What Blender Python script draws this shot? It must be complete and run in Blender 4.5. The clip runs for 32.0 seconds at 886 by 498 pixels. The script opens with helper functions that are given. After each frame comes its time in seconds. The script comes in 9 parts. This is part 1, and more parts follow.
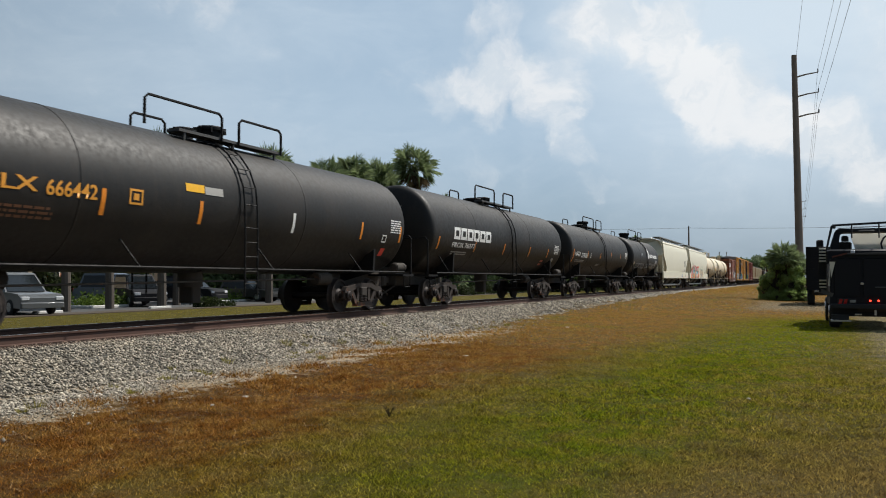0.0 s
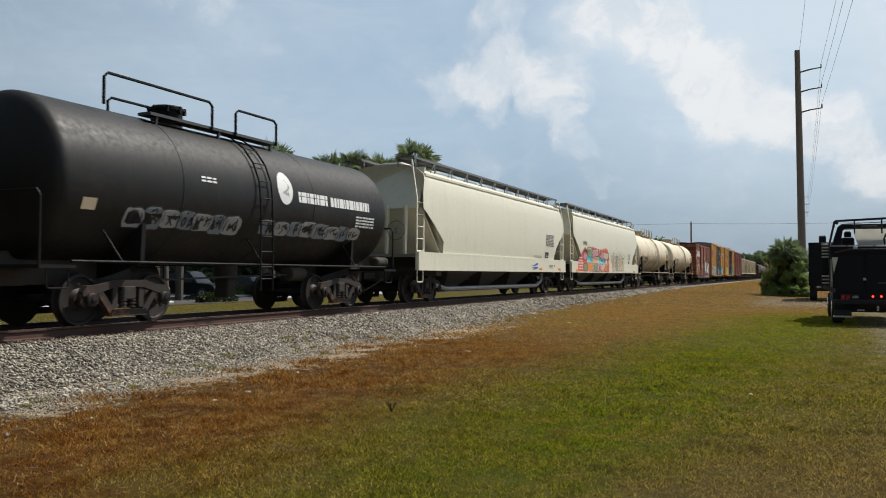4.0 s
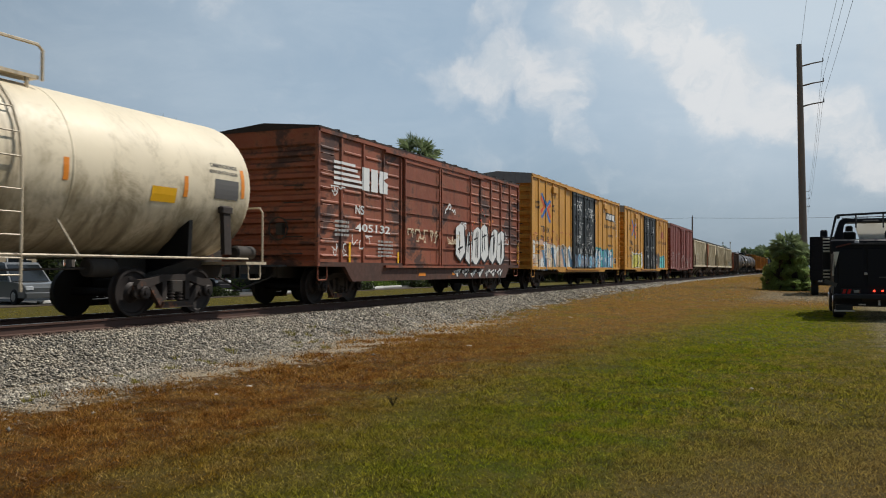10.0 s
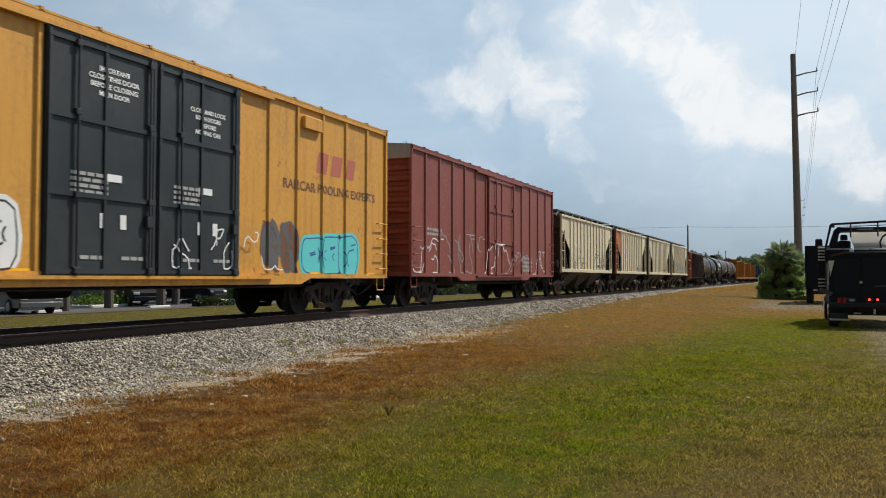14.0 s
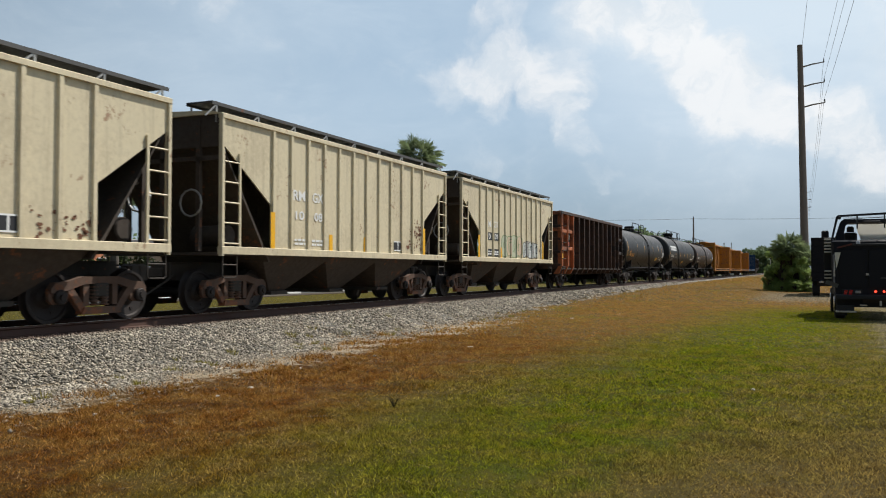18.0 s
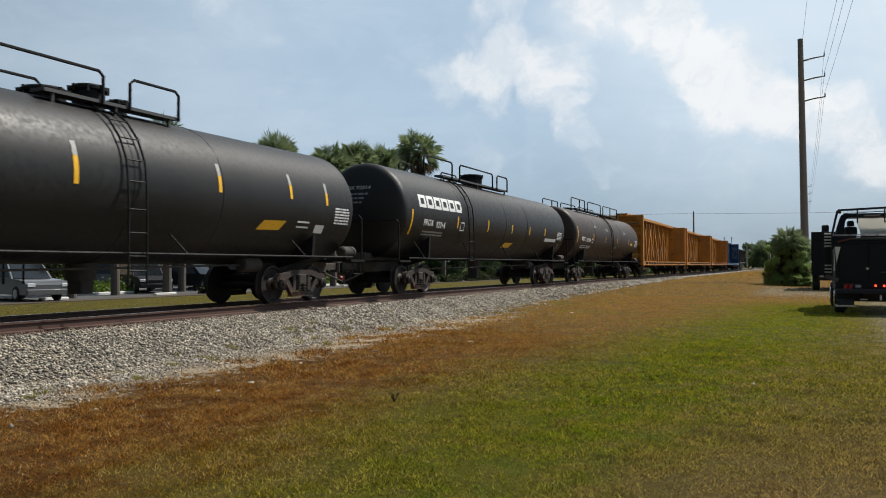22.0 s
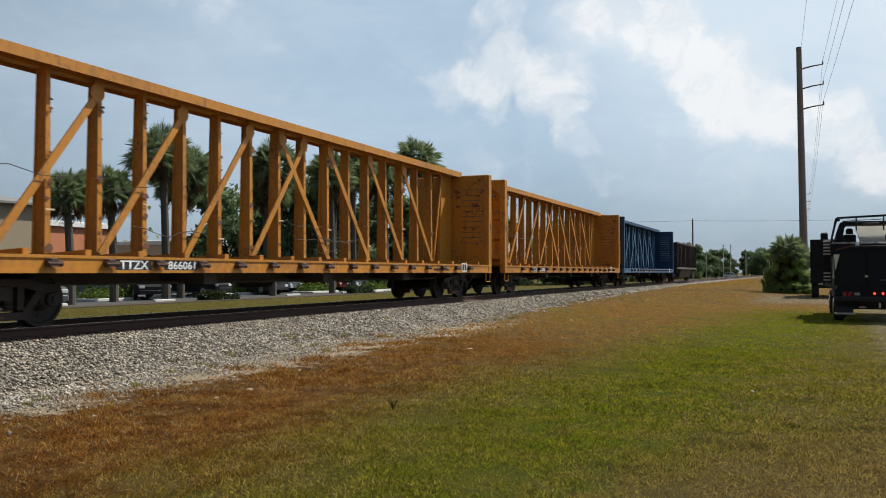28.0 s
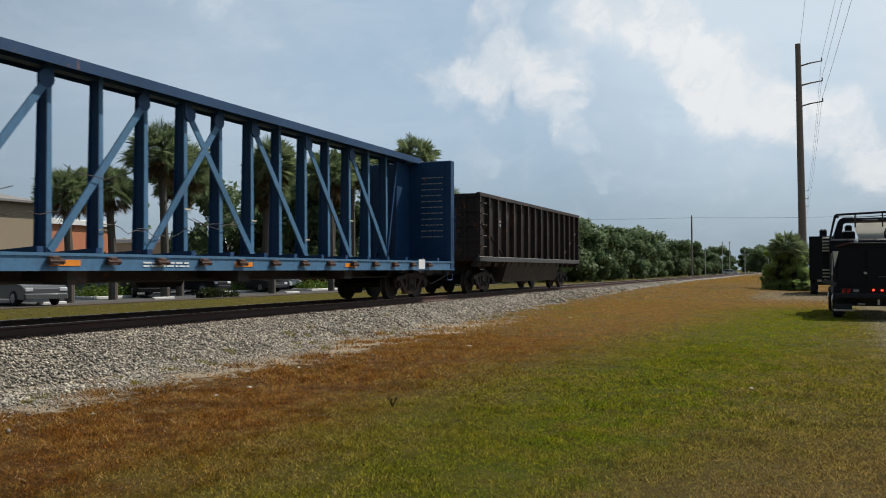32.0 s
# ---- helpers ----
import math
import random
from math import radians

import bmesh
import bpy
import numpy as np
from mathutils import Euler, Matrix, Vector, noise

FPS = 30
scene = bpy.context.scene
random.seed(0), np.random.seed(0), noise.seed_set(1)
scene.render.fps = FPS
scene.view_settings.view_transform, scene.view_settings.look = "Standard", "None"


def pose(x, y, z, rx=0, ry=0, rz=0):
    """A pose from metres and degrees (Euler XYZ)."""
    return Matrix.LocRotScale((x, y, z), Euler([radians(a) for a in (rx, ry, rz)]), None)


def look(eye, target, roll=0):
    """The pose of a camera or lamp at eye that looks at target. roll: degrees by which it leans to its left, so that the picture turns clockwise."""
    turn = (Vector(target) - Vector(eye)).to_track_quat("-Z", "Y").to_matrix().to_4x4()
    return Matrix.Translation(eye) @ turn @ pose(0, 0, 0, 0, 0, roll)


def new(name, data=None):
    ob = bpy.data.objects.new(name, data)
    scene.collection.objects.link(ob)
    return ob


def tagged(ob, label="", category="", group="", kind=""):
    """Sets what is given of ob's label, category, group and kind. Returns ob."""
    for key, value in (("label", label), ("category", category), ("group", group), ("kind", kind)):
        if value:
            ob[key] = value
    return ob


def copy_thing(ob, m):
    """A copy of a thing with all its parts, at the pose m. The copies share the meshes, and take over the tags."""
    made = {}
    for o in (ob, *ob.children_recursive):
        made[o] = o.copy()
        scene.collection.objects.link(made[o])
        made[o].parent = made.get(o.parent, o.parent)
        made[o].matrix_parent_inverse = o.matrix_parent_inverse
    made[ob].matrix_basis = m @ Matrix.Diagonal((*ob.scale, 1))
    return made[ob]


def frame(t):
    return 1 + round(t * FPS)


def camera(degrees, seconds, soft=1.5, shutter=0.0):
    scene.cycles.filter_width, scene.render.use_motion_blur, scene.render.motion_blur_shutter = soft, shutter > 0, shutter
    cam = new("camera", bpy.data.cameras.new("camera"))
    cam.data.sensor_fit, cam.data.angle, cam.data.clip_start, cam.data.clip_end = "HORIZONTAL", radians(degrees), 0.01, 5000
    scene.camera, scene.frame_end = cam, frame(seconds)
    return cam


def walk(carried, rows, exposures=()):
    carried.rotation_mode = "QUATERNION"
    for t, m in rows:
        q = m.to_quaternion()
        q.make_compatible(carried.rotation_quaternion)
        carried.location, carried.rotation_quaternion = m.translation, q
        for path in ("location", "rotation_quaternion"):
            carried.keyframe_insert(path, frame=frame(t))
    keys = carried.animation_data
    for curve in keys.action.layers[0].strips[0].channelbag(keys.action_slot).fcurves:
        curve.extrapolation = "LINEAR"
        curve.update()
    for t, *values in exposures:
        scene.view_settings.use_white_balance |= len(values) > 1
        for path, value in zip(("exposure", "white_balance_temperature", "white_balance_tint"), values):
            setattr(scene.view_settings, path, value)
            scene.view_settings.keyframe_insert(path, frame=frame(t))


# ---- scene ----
# World: y runs along the track away from the eye, x to the right of it, z up; grass near the eye is z = 0.
EYE = Vector((0.0, 0.0, 1.55))
RAIL = 0.635          # rail head above the grass
TRACK = -12.41        # centre line of the track

cam = camera(56.47, 32.0, soft=1.0, shutter=0.1)

# seconds, turn to the left of the track's line, tilt up, lean (degrees)
SWAY = [
    (0.0, 23.406, 2.084, 0.112), (0.5, 23.558, 2.081, 0.036), (1.0, 23.624, 1.699, 0.153), 
    (1.5, 23.464, 2.011, 0.171), (2.0, 23.565, 1.732, 0.093), (2.5, 23.53, 1.804, 0.13), 
    (3.0, 23.53, 1.768, 0.126), (3.5, 23.537, 1.801, 0.144), (5.5, 23.623, 1.605, 0.103), 
    (6.0, 23.595, 1.64, 0.125), (6.5, 23.529, 1.494, 0.084), (7.0, 23.529, 1.639, 0.108), 
    (7.5, 23.529, 1.519, 0.108), (8.0, 23.544, 1.465, 0.102), (8.5, 23.674, 1.377, 0.079), 
    (9.0, 23.646, 1.408, 0.09), (9.5, 23.729, 1.385, 0.125), (10.0, 23.631, 1.385, 0.128), 
    (10.5, 23.674, 1.445, 0.125), (11.0, 23.738, 1.385, 0.126), (11.5, 23.674, 1.449, 0.061), 
    (12.0, 23.598, 1.647, 0.047), (12.5, 23.468, 1.663, 0.065), (13.0, 23.467, 1.647, -0.0), 
    (13.5, 23.451, 1.898, -0.029), (14.0, 23.348, 2.025, 0.066), (14.5, 23.313, 2.078, 0.006), 
    (16.5, 23.735, 1.518, 0.158), (17.0, 23.754, 1.481, 0.075), (17.5, 23.744, 1.467, 0.067), 
    (18.0, 23.705, 1.469, 0.057), (18.5, 23.663, 1.471, 0.068), (19.0, 23.624, 1.504, 0.074), 
    (19.5, 23.669, 0.835, 0.098), (20.0, 23.577, 1.347, 0.045), (20.5, 23.587, 1.167, -0.004), 
    (21.0, 23.563, 1.219, -0.058), (21.5, 23.633, 1.148, -0.073), (22.0, 23.714, 1.107, -0.018), 
    (22.5, 23.731, 1.279, -0.033), (23.0, 23.704, 1.343, -0.01), (23.5, 23.622, 1.282, 0.021), 
    (24.0, 23.641, 1.347, -0.0), (24.5, 23.598, 1.405, -0.012), (25.0, 23.547, 1.415, -0.034), 
    (25.5, 23.496, 1.564, -0.1), (27.5, 23.587, 1.588, -0.003), (28.0, 23.654, 1.597, 0.073), 
    (28.5, 23.689, 1.49, 0.076), (29.0, 23.695, 1.583, 0.137), (29.5, 23.695, 1.422, 0.13), 
    (30.0, 23.793, 1.318, 0.084), (30.5, 23.787, 1.254, 0.097), (31.0, 23.742, 1.342, -0.005), 
    (31.5, 23.705, 1.415, 0.033), (32.0, 23.593, 1.411, -0.006), 
]


def aim(turn, tilt, lean):
    a, b = radians(turn), radians(tilt)
    way = Vector((-math.sin(a) * math.cos(b), math.cos(a) * math.cos(b), math.sin(b)))
    return look(EYE, EYE + way, lean)


walk(cam, [(t, aim(a, b, c)) for t, a, b, c in SWAY],
     exposures=[(0, -.02), (4, -.06), (6, -.24), (7, -.26), (10, -.26), (11, -.10), (13, .04), (17, .05), (28, .04), (30, 0), (32, -.08)])

# ---------------------------------------------------------------- light
SUN = Vector((0.35, 0.50, 0.79)).normalized()
sun_data = bpy.data.lights.new("sun", "SUN")
sun_data.energy, sun_data.angle, sun_data.color = 5.0, radians(0.6), (1.0, 0.95, 0.87)
sun = new("sun", sun_data)
sun.matrix_world = look(SUN * 100, (0, 0, 0))


class Nodes:
    """Short hand for building node trees."""

    def __init__(self, tree):
        self.t = tree
        tree.nodes.clear()

    def add(self, node_type, **values):
        n = self.t.nodes.new(node_type)
        for k, v in values.items():
            if k == "blend":
                n.blend_type = v
            elif k == "op":
                n.operation = v
            elif k == "kind":
                n.data_type = v
            elif k == "clamp":
                n.use_clamp = v
            elif k == "norm":
                n.normalize = v
        return n

    def set(self, node, key, value):
        sock = node.inputs[key]
        if isinstance(value, bpy.types.NodeSocket):
            self.t.links.new(value, sock)
        else:
            sock.default_value = value

    def math(self, op, a, b=0.0, c=0.0, clamp=False):
        n = self.add("ShaderNodeMath", op=op, clamp=clamp)
        self.set(n, 0, a), self.set(n, 1, b), self.set(n, 2, c)
        return n.outputs[0]

    def mix(self, f, a, b, blend="MIX"):
        n = self.add("ShaderNodeMix", kind="RGBA", blend=blend)
        n.clamp_factor = True
        self.set(n, 0, f), self.set(n, 6, a), self.set(n, 7, b)
        return n.outputs[2]

    def noise(self, vec, scale, detail=4.0, rough=0.55, distort=0.0):
        n = self.add("ShaderNodeTexNoise")
        self.set(n, "Vector", vec)
        self.set(n, "Scale", scale), self.set(n, "Detail", detail), self.set(n, "Roughness", rough)
        self.set(n, "Distortion", distort)
        return n.outputs["Fac"]

    def ramp(self, f, lo, hi, a=0.0, b=1.0):
        n = self.add("ShaderNodeMapRange")
        n.interpolation_type = "SMOOTHSTEP"
        self.set(n, 0, f), self.set(n, 1, lo), self.set(n, 2, hi), self.set(n, 3, a), self.set(n, 4, b)
        return n.outputs[0]

    def scaled(self, vec, x, y, z):
        n = self.add("ShaderNodeVectorMath", op="MULTIPLY")
        self.set(n, 0, vec), self.set(n, 1, (x, y, z))
        return n.outputs[0]


world = bpy.data.worlds.new("world")
scene.world = world
world.use_nodes = True
N = Nodes(world.node_tree)
sky = N.add("ShaderNodeTexSky")
sky.sky_type, sky.sun_disc = "NISHITA", False
sky.sun_elevation = math.asin(SUN.z)
sky.sun_rotation = math.atan2(SUN.x, SUN.y)
sky.air_density, sky.dust_density, sky.ozone_density, sky.altitude = 1.0, 2.2, 1.4, 5
way = N.add("ShaderNodeTexCoord").outputs["Generated"]
# cumulus: soft heaps whose outlines are torn by noise, under a thin veil
def shifted(vec, scale, amount, detail):
    n = N.add("ShaderNodeTexNoise")
    N.set(n, "Vector", vec), N.set(n, "Scale", scale), N.set(n, "Detail", detail), N.set(n, "Roughness", 0.58)
    off = N.add("ShaderNodeVectorMath", op="SUBTRACT")
    N.set(off, 0, n.outputs["Color"]), N.set(off, 1, (0.5, 0.5, 0.5))
    end = N.add("ShaderNodeVectorMath", op="MULTIPLY_ADD")
    N.set(end, 0, off.outputs[0]), N.set(end, 1, (amount, amount, amount)), N.set(end, 2, vec)
    return end.outputs[0]


torn = shifted(shifted(way, 6.0, 0.10, 3), 19.0, 0.075, 6)
unit = N.add("ShaderNodeVectorMath", op="NORMALIZE")
N.set(unit, 0, torn)
torn = unit.outputs[0]


def heap(vec, x, z, far, near=0.0):
    d = N.add("ShaderNodeVectorMath", op="DOT_PRODUCT")
    N.set(d, 0, vec), N.set(d, 1, Vector((x, 1.0, z)).normalized())
    return N.ramp(d.outputs["Value"], math.cos(radians(far)), math.cos(radians(near)))


fine = N.noise(N.scaled(way, 1, 1, 1.25), 15.0, 9, 0.62, 0.25)
lump = N.noise(torn, 34.0, 6, 0.60)
total = N.math("MULTIPLY", N.math("SUBTRACT", fine, 0.5), 0.95)
for x, z, r, amount in ((-0.243, 0.328, 2.4, 0.50), (-0.195, 0.318, 2.6, 0.55), (-0.148, 0.298, 2.4, 0.60), (-0.121, 0.265, 2.3, 0.60), (-0.103, 0.226, 2.4, 0.62),
                        (-0.082, 0.205, 2.6, 0.60), (-0.048, 0.189, 2.8, 0.55), (-0.016, 0.167, 2.4, 0.50), (-0.072, 0.240, 2.4, 0.40), (-0.091, 0.173, 1.9, 0.35),
                        (-0.148, 0.322, 2.6, 0.40), (0.027, 0.164, 2.6, 0.50), (0.052, 0.122, 2.2, 0.50), (0.068, 0.103, 1.8, 0.40), (0.010, 0.187, 2.6, 0.30),
                        (-0.426, 0.253, 2.2, 0.42), (-0.378, 0.264, 2.4, 0.55), (-0.328, 0.264, 2.5, 0.60), (-0.283, 0.247, 2.4, 0.50), (-0.273, 0.207, 2.0, 0.55),
                        (-0.257, 0.178, 1.5, 0.45), (-0.359, 0.214, 1.7, 0.45), (-0.434, 0.220, 1.2, 0.15), (-0.347, 0.338, 2.0, 0.45), (-0.398, 0.327, 1.4, 0.38),
                        (-0.370, 0.136, 1.5, 0.34), (-0.229, 0.123, 1.2, 0.30), (-0.220, 0.154, 1.1, 0.22), (-0.818, 0.411, 1.5, 0.30), (-0.080, 0.103, 2.2, 0.15),
                        (-0.182, 0.258, 2.0, 0.12),
                        (.16, .24, 7.0, .45), (.3, .15, 8.0, .45), (-.9, .9, 16.0, .5), (.5, .7, 20.0, .5)):
    total = N.math("ADD", total, N.math("MULTIPLY", heap(torn, x, z, r * 1.22), amount * 0.95))
cover = N.ramp(N.math("ADD", total, N.math("MULTIPLY", N.math("SUBTRACT", lump, 0.5), 0.55)), 0.02, 0.98)
veil = N.ramp(N.noise(N.scaled(way, 1, 1, 2.6), 2.3, 7, 0.60, 0.4), 0.30, 0.72)
streaks = N.ramp(N.noise(N.scaled(way, 1, 1, 2.2), 7.0, 7, 0.62, 0.6), 0.38, 0.70)
milk = N.math("ADD", N.math("MULTIPLY", heap(way, -1.2, .45, 32), 0.26), N.math("MULTIPLY", heap(way, .0, .36, 21), 0.72))
milk = N.math("ADD", milk, N.math("ADD", N.math("MULTIPLY", veil, 0.22), N.math("MULTIPLY", streaks, 0.15)))
haze = N.mix(N.math("ADD", milk, 0.04, clamp=True), N.mix(0.72, sky.outputs[0], (4.0, 5.75, 7.55, 1)), (7.3, 8.5, 9.6, 1))
toward = N.add("ShaderNodeVectorMath", op="DOT_PRODUCT")
N.set(toward, 0, way), N.set(toward, 1, Vector((SUN.x, SUN.y, 0)).normalized())
toward = N.ramp(toward.outputs["Value"], -0.80, 0.50, 0.28, 1.0)
rise = N.add("ShaderNodeSeparateXYZ")
N.set(rise, 0, way)
toward = N.math("MULTIPLY", toward, N.ramp(rise.outputs[2], -0.02, 0.20, 0.78, 1.0))
haze = N.mix(1.0, haze, toward, "MULTIPLY")
bright = N.mix(N.ramp(N.noise(torn, 22.0, 5, 0.6), 0.36, 0.62), (8.6, 9.1, 9.5, 1), (11.0, 10.8, 10.6, 1))
clouded = N.mix(N.math("MULTIPLY", cover, 0.66), haze, bright)
back = N.add("ShaderNodeBackground")
N.set(back, "Color", clouded), N.set(back, "Strength", 0.090)
out = N.add("ShaderNodeOutputWorld")
N.set(out, "Surface", back.outputs[0])
scene.view_settings.exposure = 0.0

# ---------------------------------------------------------------- materials
def shader(name):
    m = bpy.data.materials.new(name)
    m.use_nodes = True
    n = Nodes(m.node_tree)
    bsdf = n.add("ShaderNodeBsdfPrincipled")
    end = n.add("ShaderNodeOutputMaterial")
    n.set(end, "Surface", bsdf.outputs[0])
    return m, n, bsdf


def rgb(*c):
    return (*c, 1.0)


def bump(n, bsdf, height, strength=0.3, distance=0.02):
    b = n.add("ShaderNodeBump")
    n.set(b, "Height", height), n.set(b, "Strength", strength), n.set(b, "Distance", distance)
    n.set(bsdf, "Normal", b.outputs[0])


def painted(name, colour, rough=0.5, dirt=(0.06, 0.05, 0.04), dirty=0.35, rust=0.0, streak=0.4, fade=0.12, metal=0.0, grain=0.0, spec=0.4):
    """Weathered paint on steel: faded patches, run-down streaks, dirt and rust spots."""
    m, n, bsdf = shader(name)
    at = n.add("ShaderNodeTexCoord").outputs["Object"]
    info = n.add("ShaderNodeObjectInfo").outputs["Random"]
    big = n.noise(at, 0.55, 5, 0.6)
    runs = n.noise(n.scaled(at, 2.4, 2.4, 0.16), 2.2, 6, 0.65)
    small = n.noise(at, 9.0, 5, 0.65)
    light = tuple(min(1.0, c * (1 + fade) + fade * 0.12 * max(colour)) for c in colour)
    dark = tuple(c * (1 - fade) for c in colour)
    base = n.mix(n.ramp(big, 0.3, 0.7), rgb(*dark), rgb(*light))
    base = n.mix(n.math("MULTIPLY", n.ramp(runs, 0.48, 0.78), streak * 0.8), base, rgb(*dirt))
    soot = n.math("MULTIPLY", n.ramp(n.math("ADD", big, n.math("MULTIPLY", small, 0.5)), 0.62, 1.0), dirty)
    base = n.mix(soot, base, rgb(*dirt))
    if rust:
        spots = n.ramp(n.math("ADD", n.math("MULTIPLY", n.noise(at, 1.3, 8, 0.72), 0.7), n.math("MULTIPLY", small, 0.4)), 0.66 - 0.12 * rust, 0.72 - 0.10 * rust)
        base = n.mix(n.math("MULTIPLY", spots, min(1.0, 0.55 + rust * 0.4)), base, n.mix(small, rgb(0.10, 0.032, 0.015), rgb(0.30, 0.11, 0.045)))
        flecks = n.ramp(n.noise(at, 6.5, 6, 0.75), 0.70 - 0.05 * rust, 0.76 - 0.05 * rust)
        base = n.mix(n.math("MULTIPLY", flecks, 0.85), base, rgb(0.11, 0.045, 0.022))
    n.set(bsdf, "Base Color", base)
    n.set(bsdf, "Roughness", n.ramp(small, 0.2, 0.8, rough - 0.08, min(1.0, rough + 0.16)))
    n.set(bsdf, "Metallic", metal)
    n.set(bsdf, "Specular IOR Level", spec)
    bump(n, bsdf, n.math("ADD", n.math("MULTIPLY", small, 0.3), n.math("MULTIPLY", n.noise(at, 1.8, 3), 1.0 + grain)), 0.22, 0.02)
    return m


def plain(name, colour, rough=0.55, metal=0.0, vary=0.15, scale=6.0, relief=0.15):
    m, n, bsdf = shader(name)
    at = n.add("ShaderNodeTexCoord").outputs["Object"]
    f = n.noise(at, scale, 5, 0.6)
    n.set(bsdf, "Base Color", n.mix(f, rgb(*[c * (1 - vary) for c in colour]), rgb(*[min(1, c * (1 + vary)) for c in colour])))
    n.set(bsdf, "Roughness", n.ramp(f, 0.2, 0.8, max(0.02, rough - 0.08), min(1, rough + 0.08)))
    n.set(bsdf, "Metallic", metal)
    if relief:
        bump(n, bsdf, f, relief, 0.01)
    return m


BLACK = painted("black_tank_paint", (0.0050, 0.0048, 0.0048), 0.48, (0.022, 0.017, 0.014), 0.32, 0.0, 0.32, 0.2, spec=0.38, grain=-.75)
DUSTYBLACK = painted("dusty_black_tank_paint", (0.0050, 0.0046, 0.0043), 0.52, (0.032, 0.023, 0.017), 0.36, 0.0, 0.5, 0.2, spec=0.36, grain=-.75)
BLACKTRIM = painted("black_trim_paint", (0.006, 0.006, 0.0065), 0.6, (0.016, 0.013, 0.011), 0.3, 0.0, 0.3, 0.2, spec=0.2)
BROWNBLACK = painted("rust_brown_tank_paint", (0.027, 0.015, 0.011), 0.5, (0.040, 0.026, 0.019), 0.45, 0.15, 0.4, 0.2, spec=0.3)
CREAM = painted("cream_tank_trim_paint", (0.58, 0.48, 0.34), 0.5, (0.06, 0.042, 0.024), 0.55, 0.12, 0.60, 0.08)


def streaked(name, colour, grime, low, high):
    """Paint with mottled grime that has run down, thick on the lower half and under the manway."""
    m, n, bsdf = shader(name)
    at = n.add("ShaderNodeTexCoord").outputs["Object"]
    xyz = n.add("ShaderNodeSeparateXYZ")
    n.set(xyz, 0, at)
    y, z = xyz.outputs[1], xyz.outputs[2]
    big = n.noise(at, 0.45, 4, 0.55)
    small = n.noise(at, 10.0, 5, 0.65)
    base = n.mix(n.ramp(big, 0.3, 0.7), rgb(*[c * 0.93 for c in colour]), rgb(*[min(1, c * 1.06) for c in colour]))
    fine = n.noise(n.scaled(at, 0.4, 2.2, 0.35), 2.0, 7, 0.70, 0.4)
    blot = n.noise(n.scaled(at, 0.6, 1.0, 0.8), 1.25, 8, 0.74, 0.5)
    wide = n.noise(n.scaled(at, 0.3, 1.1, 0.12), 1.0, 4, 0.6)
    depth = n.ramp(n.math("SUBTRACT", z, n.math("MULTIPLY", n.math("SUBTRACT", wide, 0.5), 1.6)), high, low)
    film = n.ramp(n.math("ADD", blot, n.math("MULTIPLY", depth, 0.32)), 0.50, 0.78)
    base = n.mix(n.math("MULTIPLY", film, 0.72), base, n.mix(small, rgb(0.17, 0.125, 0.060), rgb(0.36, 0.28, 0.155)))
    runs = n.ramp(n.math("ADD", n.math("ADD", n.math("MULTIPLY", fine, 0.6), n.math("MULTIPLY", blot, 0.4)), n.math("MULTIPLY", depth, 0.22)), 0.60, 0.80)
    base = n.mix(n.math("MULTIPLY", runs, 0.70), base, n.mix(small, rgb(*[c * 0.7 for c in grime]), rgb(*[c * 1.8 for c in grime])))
    # spill under the manway
    near = n.ramp(n.math("ABSOLUTE", n.math("SUBTRACT", y, n.math("ADD", 0.55, n.math("MULTIPLY", n.math("SUBTRACT", wide, 0.5), 2.0)))), 1.25, 0.15)
    spill = n.math("MULTIPLY", near, n.ramp(n.noise(n.scaled(at, 0.4, 4.5, 0.28), 1.5, 7, 0.70), 0.42, 0.66))
    base = n.mix(n.math("MULTIPLY", spill, 0.75), base, n.mix(small, rgb(0.045, 0.032, 0.020), rgb(0.17, 0.11, 0.055)))
    n.set(bsdf, "Base Color", base)
    n.set(bsdf, "Roughness", n.ramp(small, 0.2, 0.8, 0.40, 0.65))
    n.set(bsdf, "Specular IOR Level", 0.4)
    bump(n, bsdf, n.math("ADD", n.math("MULTIPLY", small, 0.25), n.noise(at, 1.6, 3)), 0.18, 0.02)
    return m


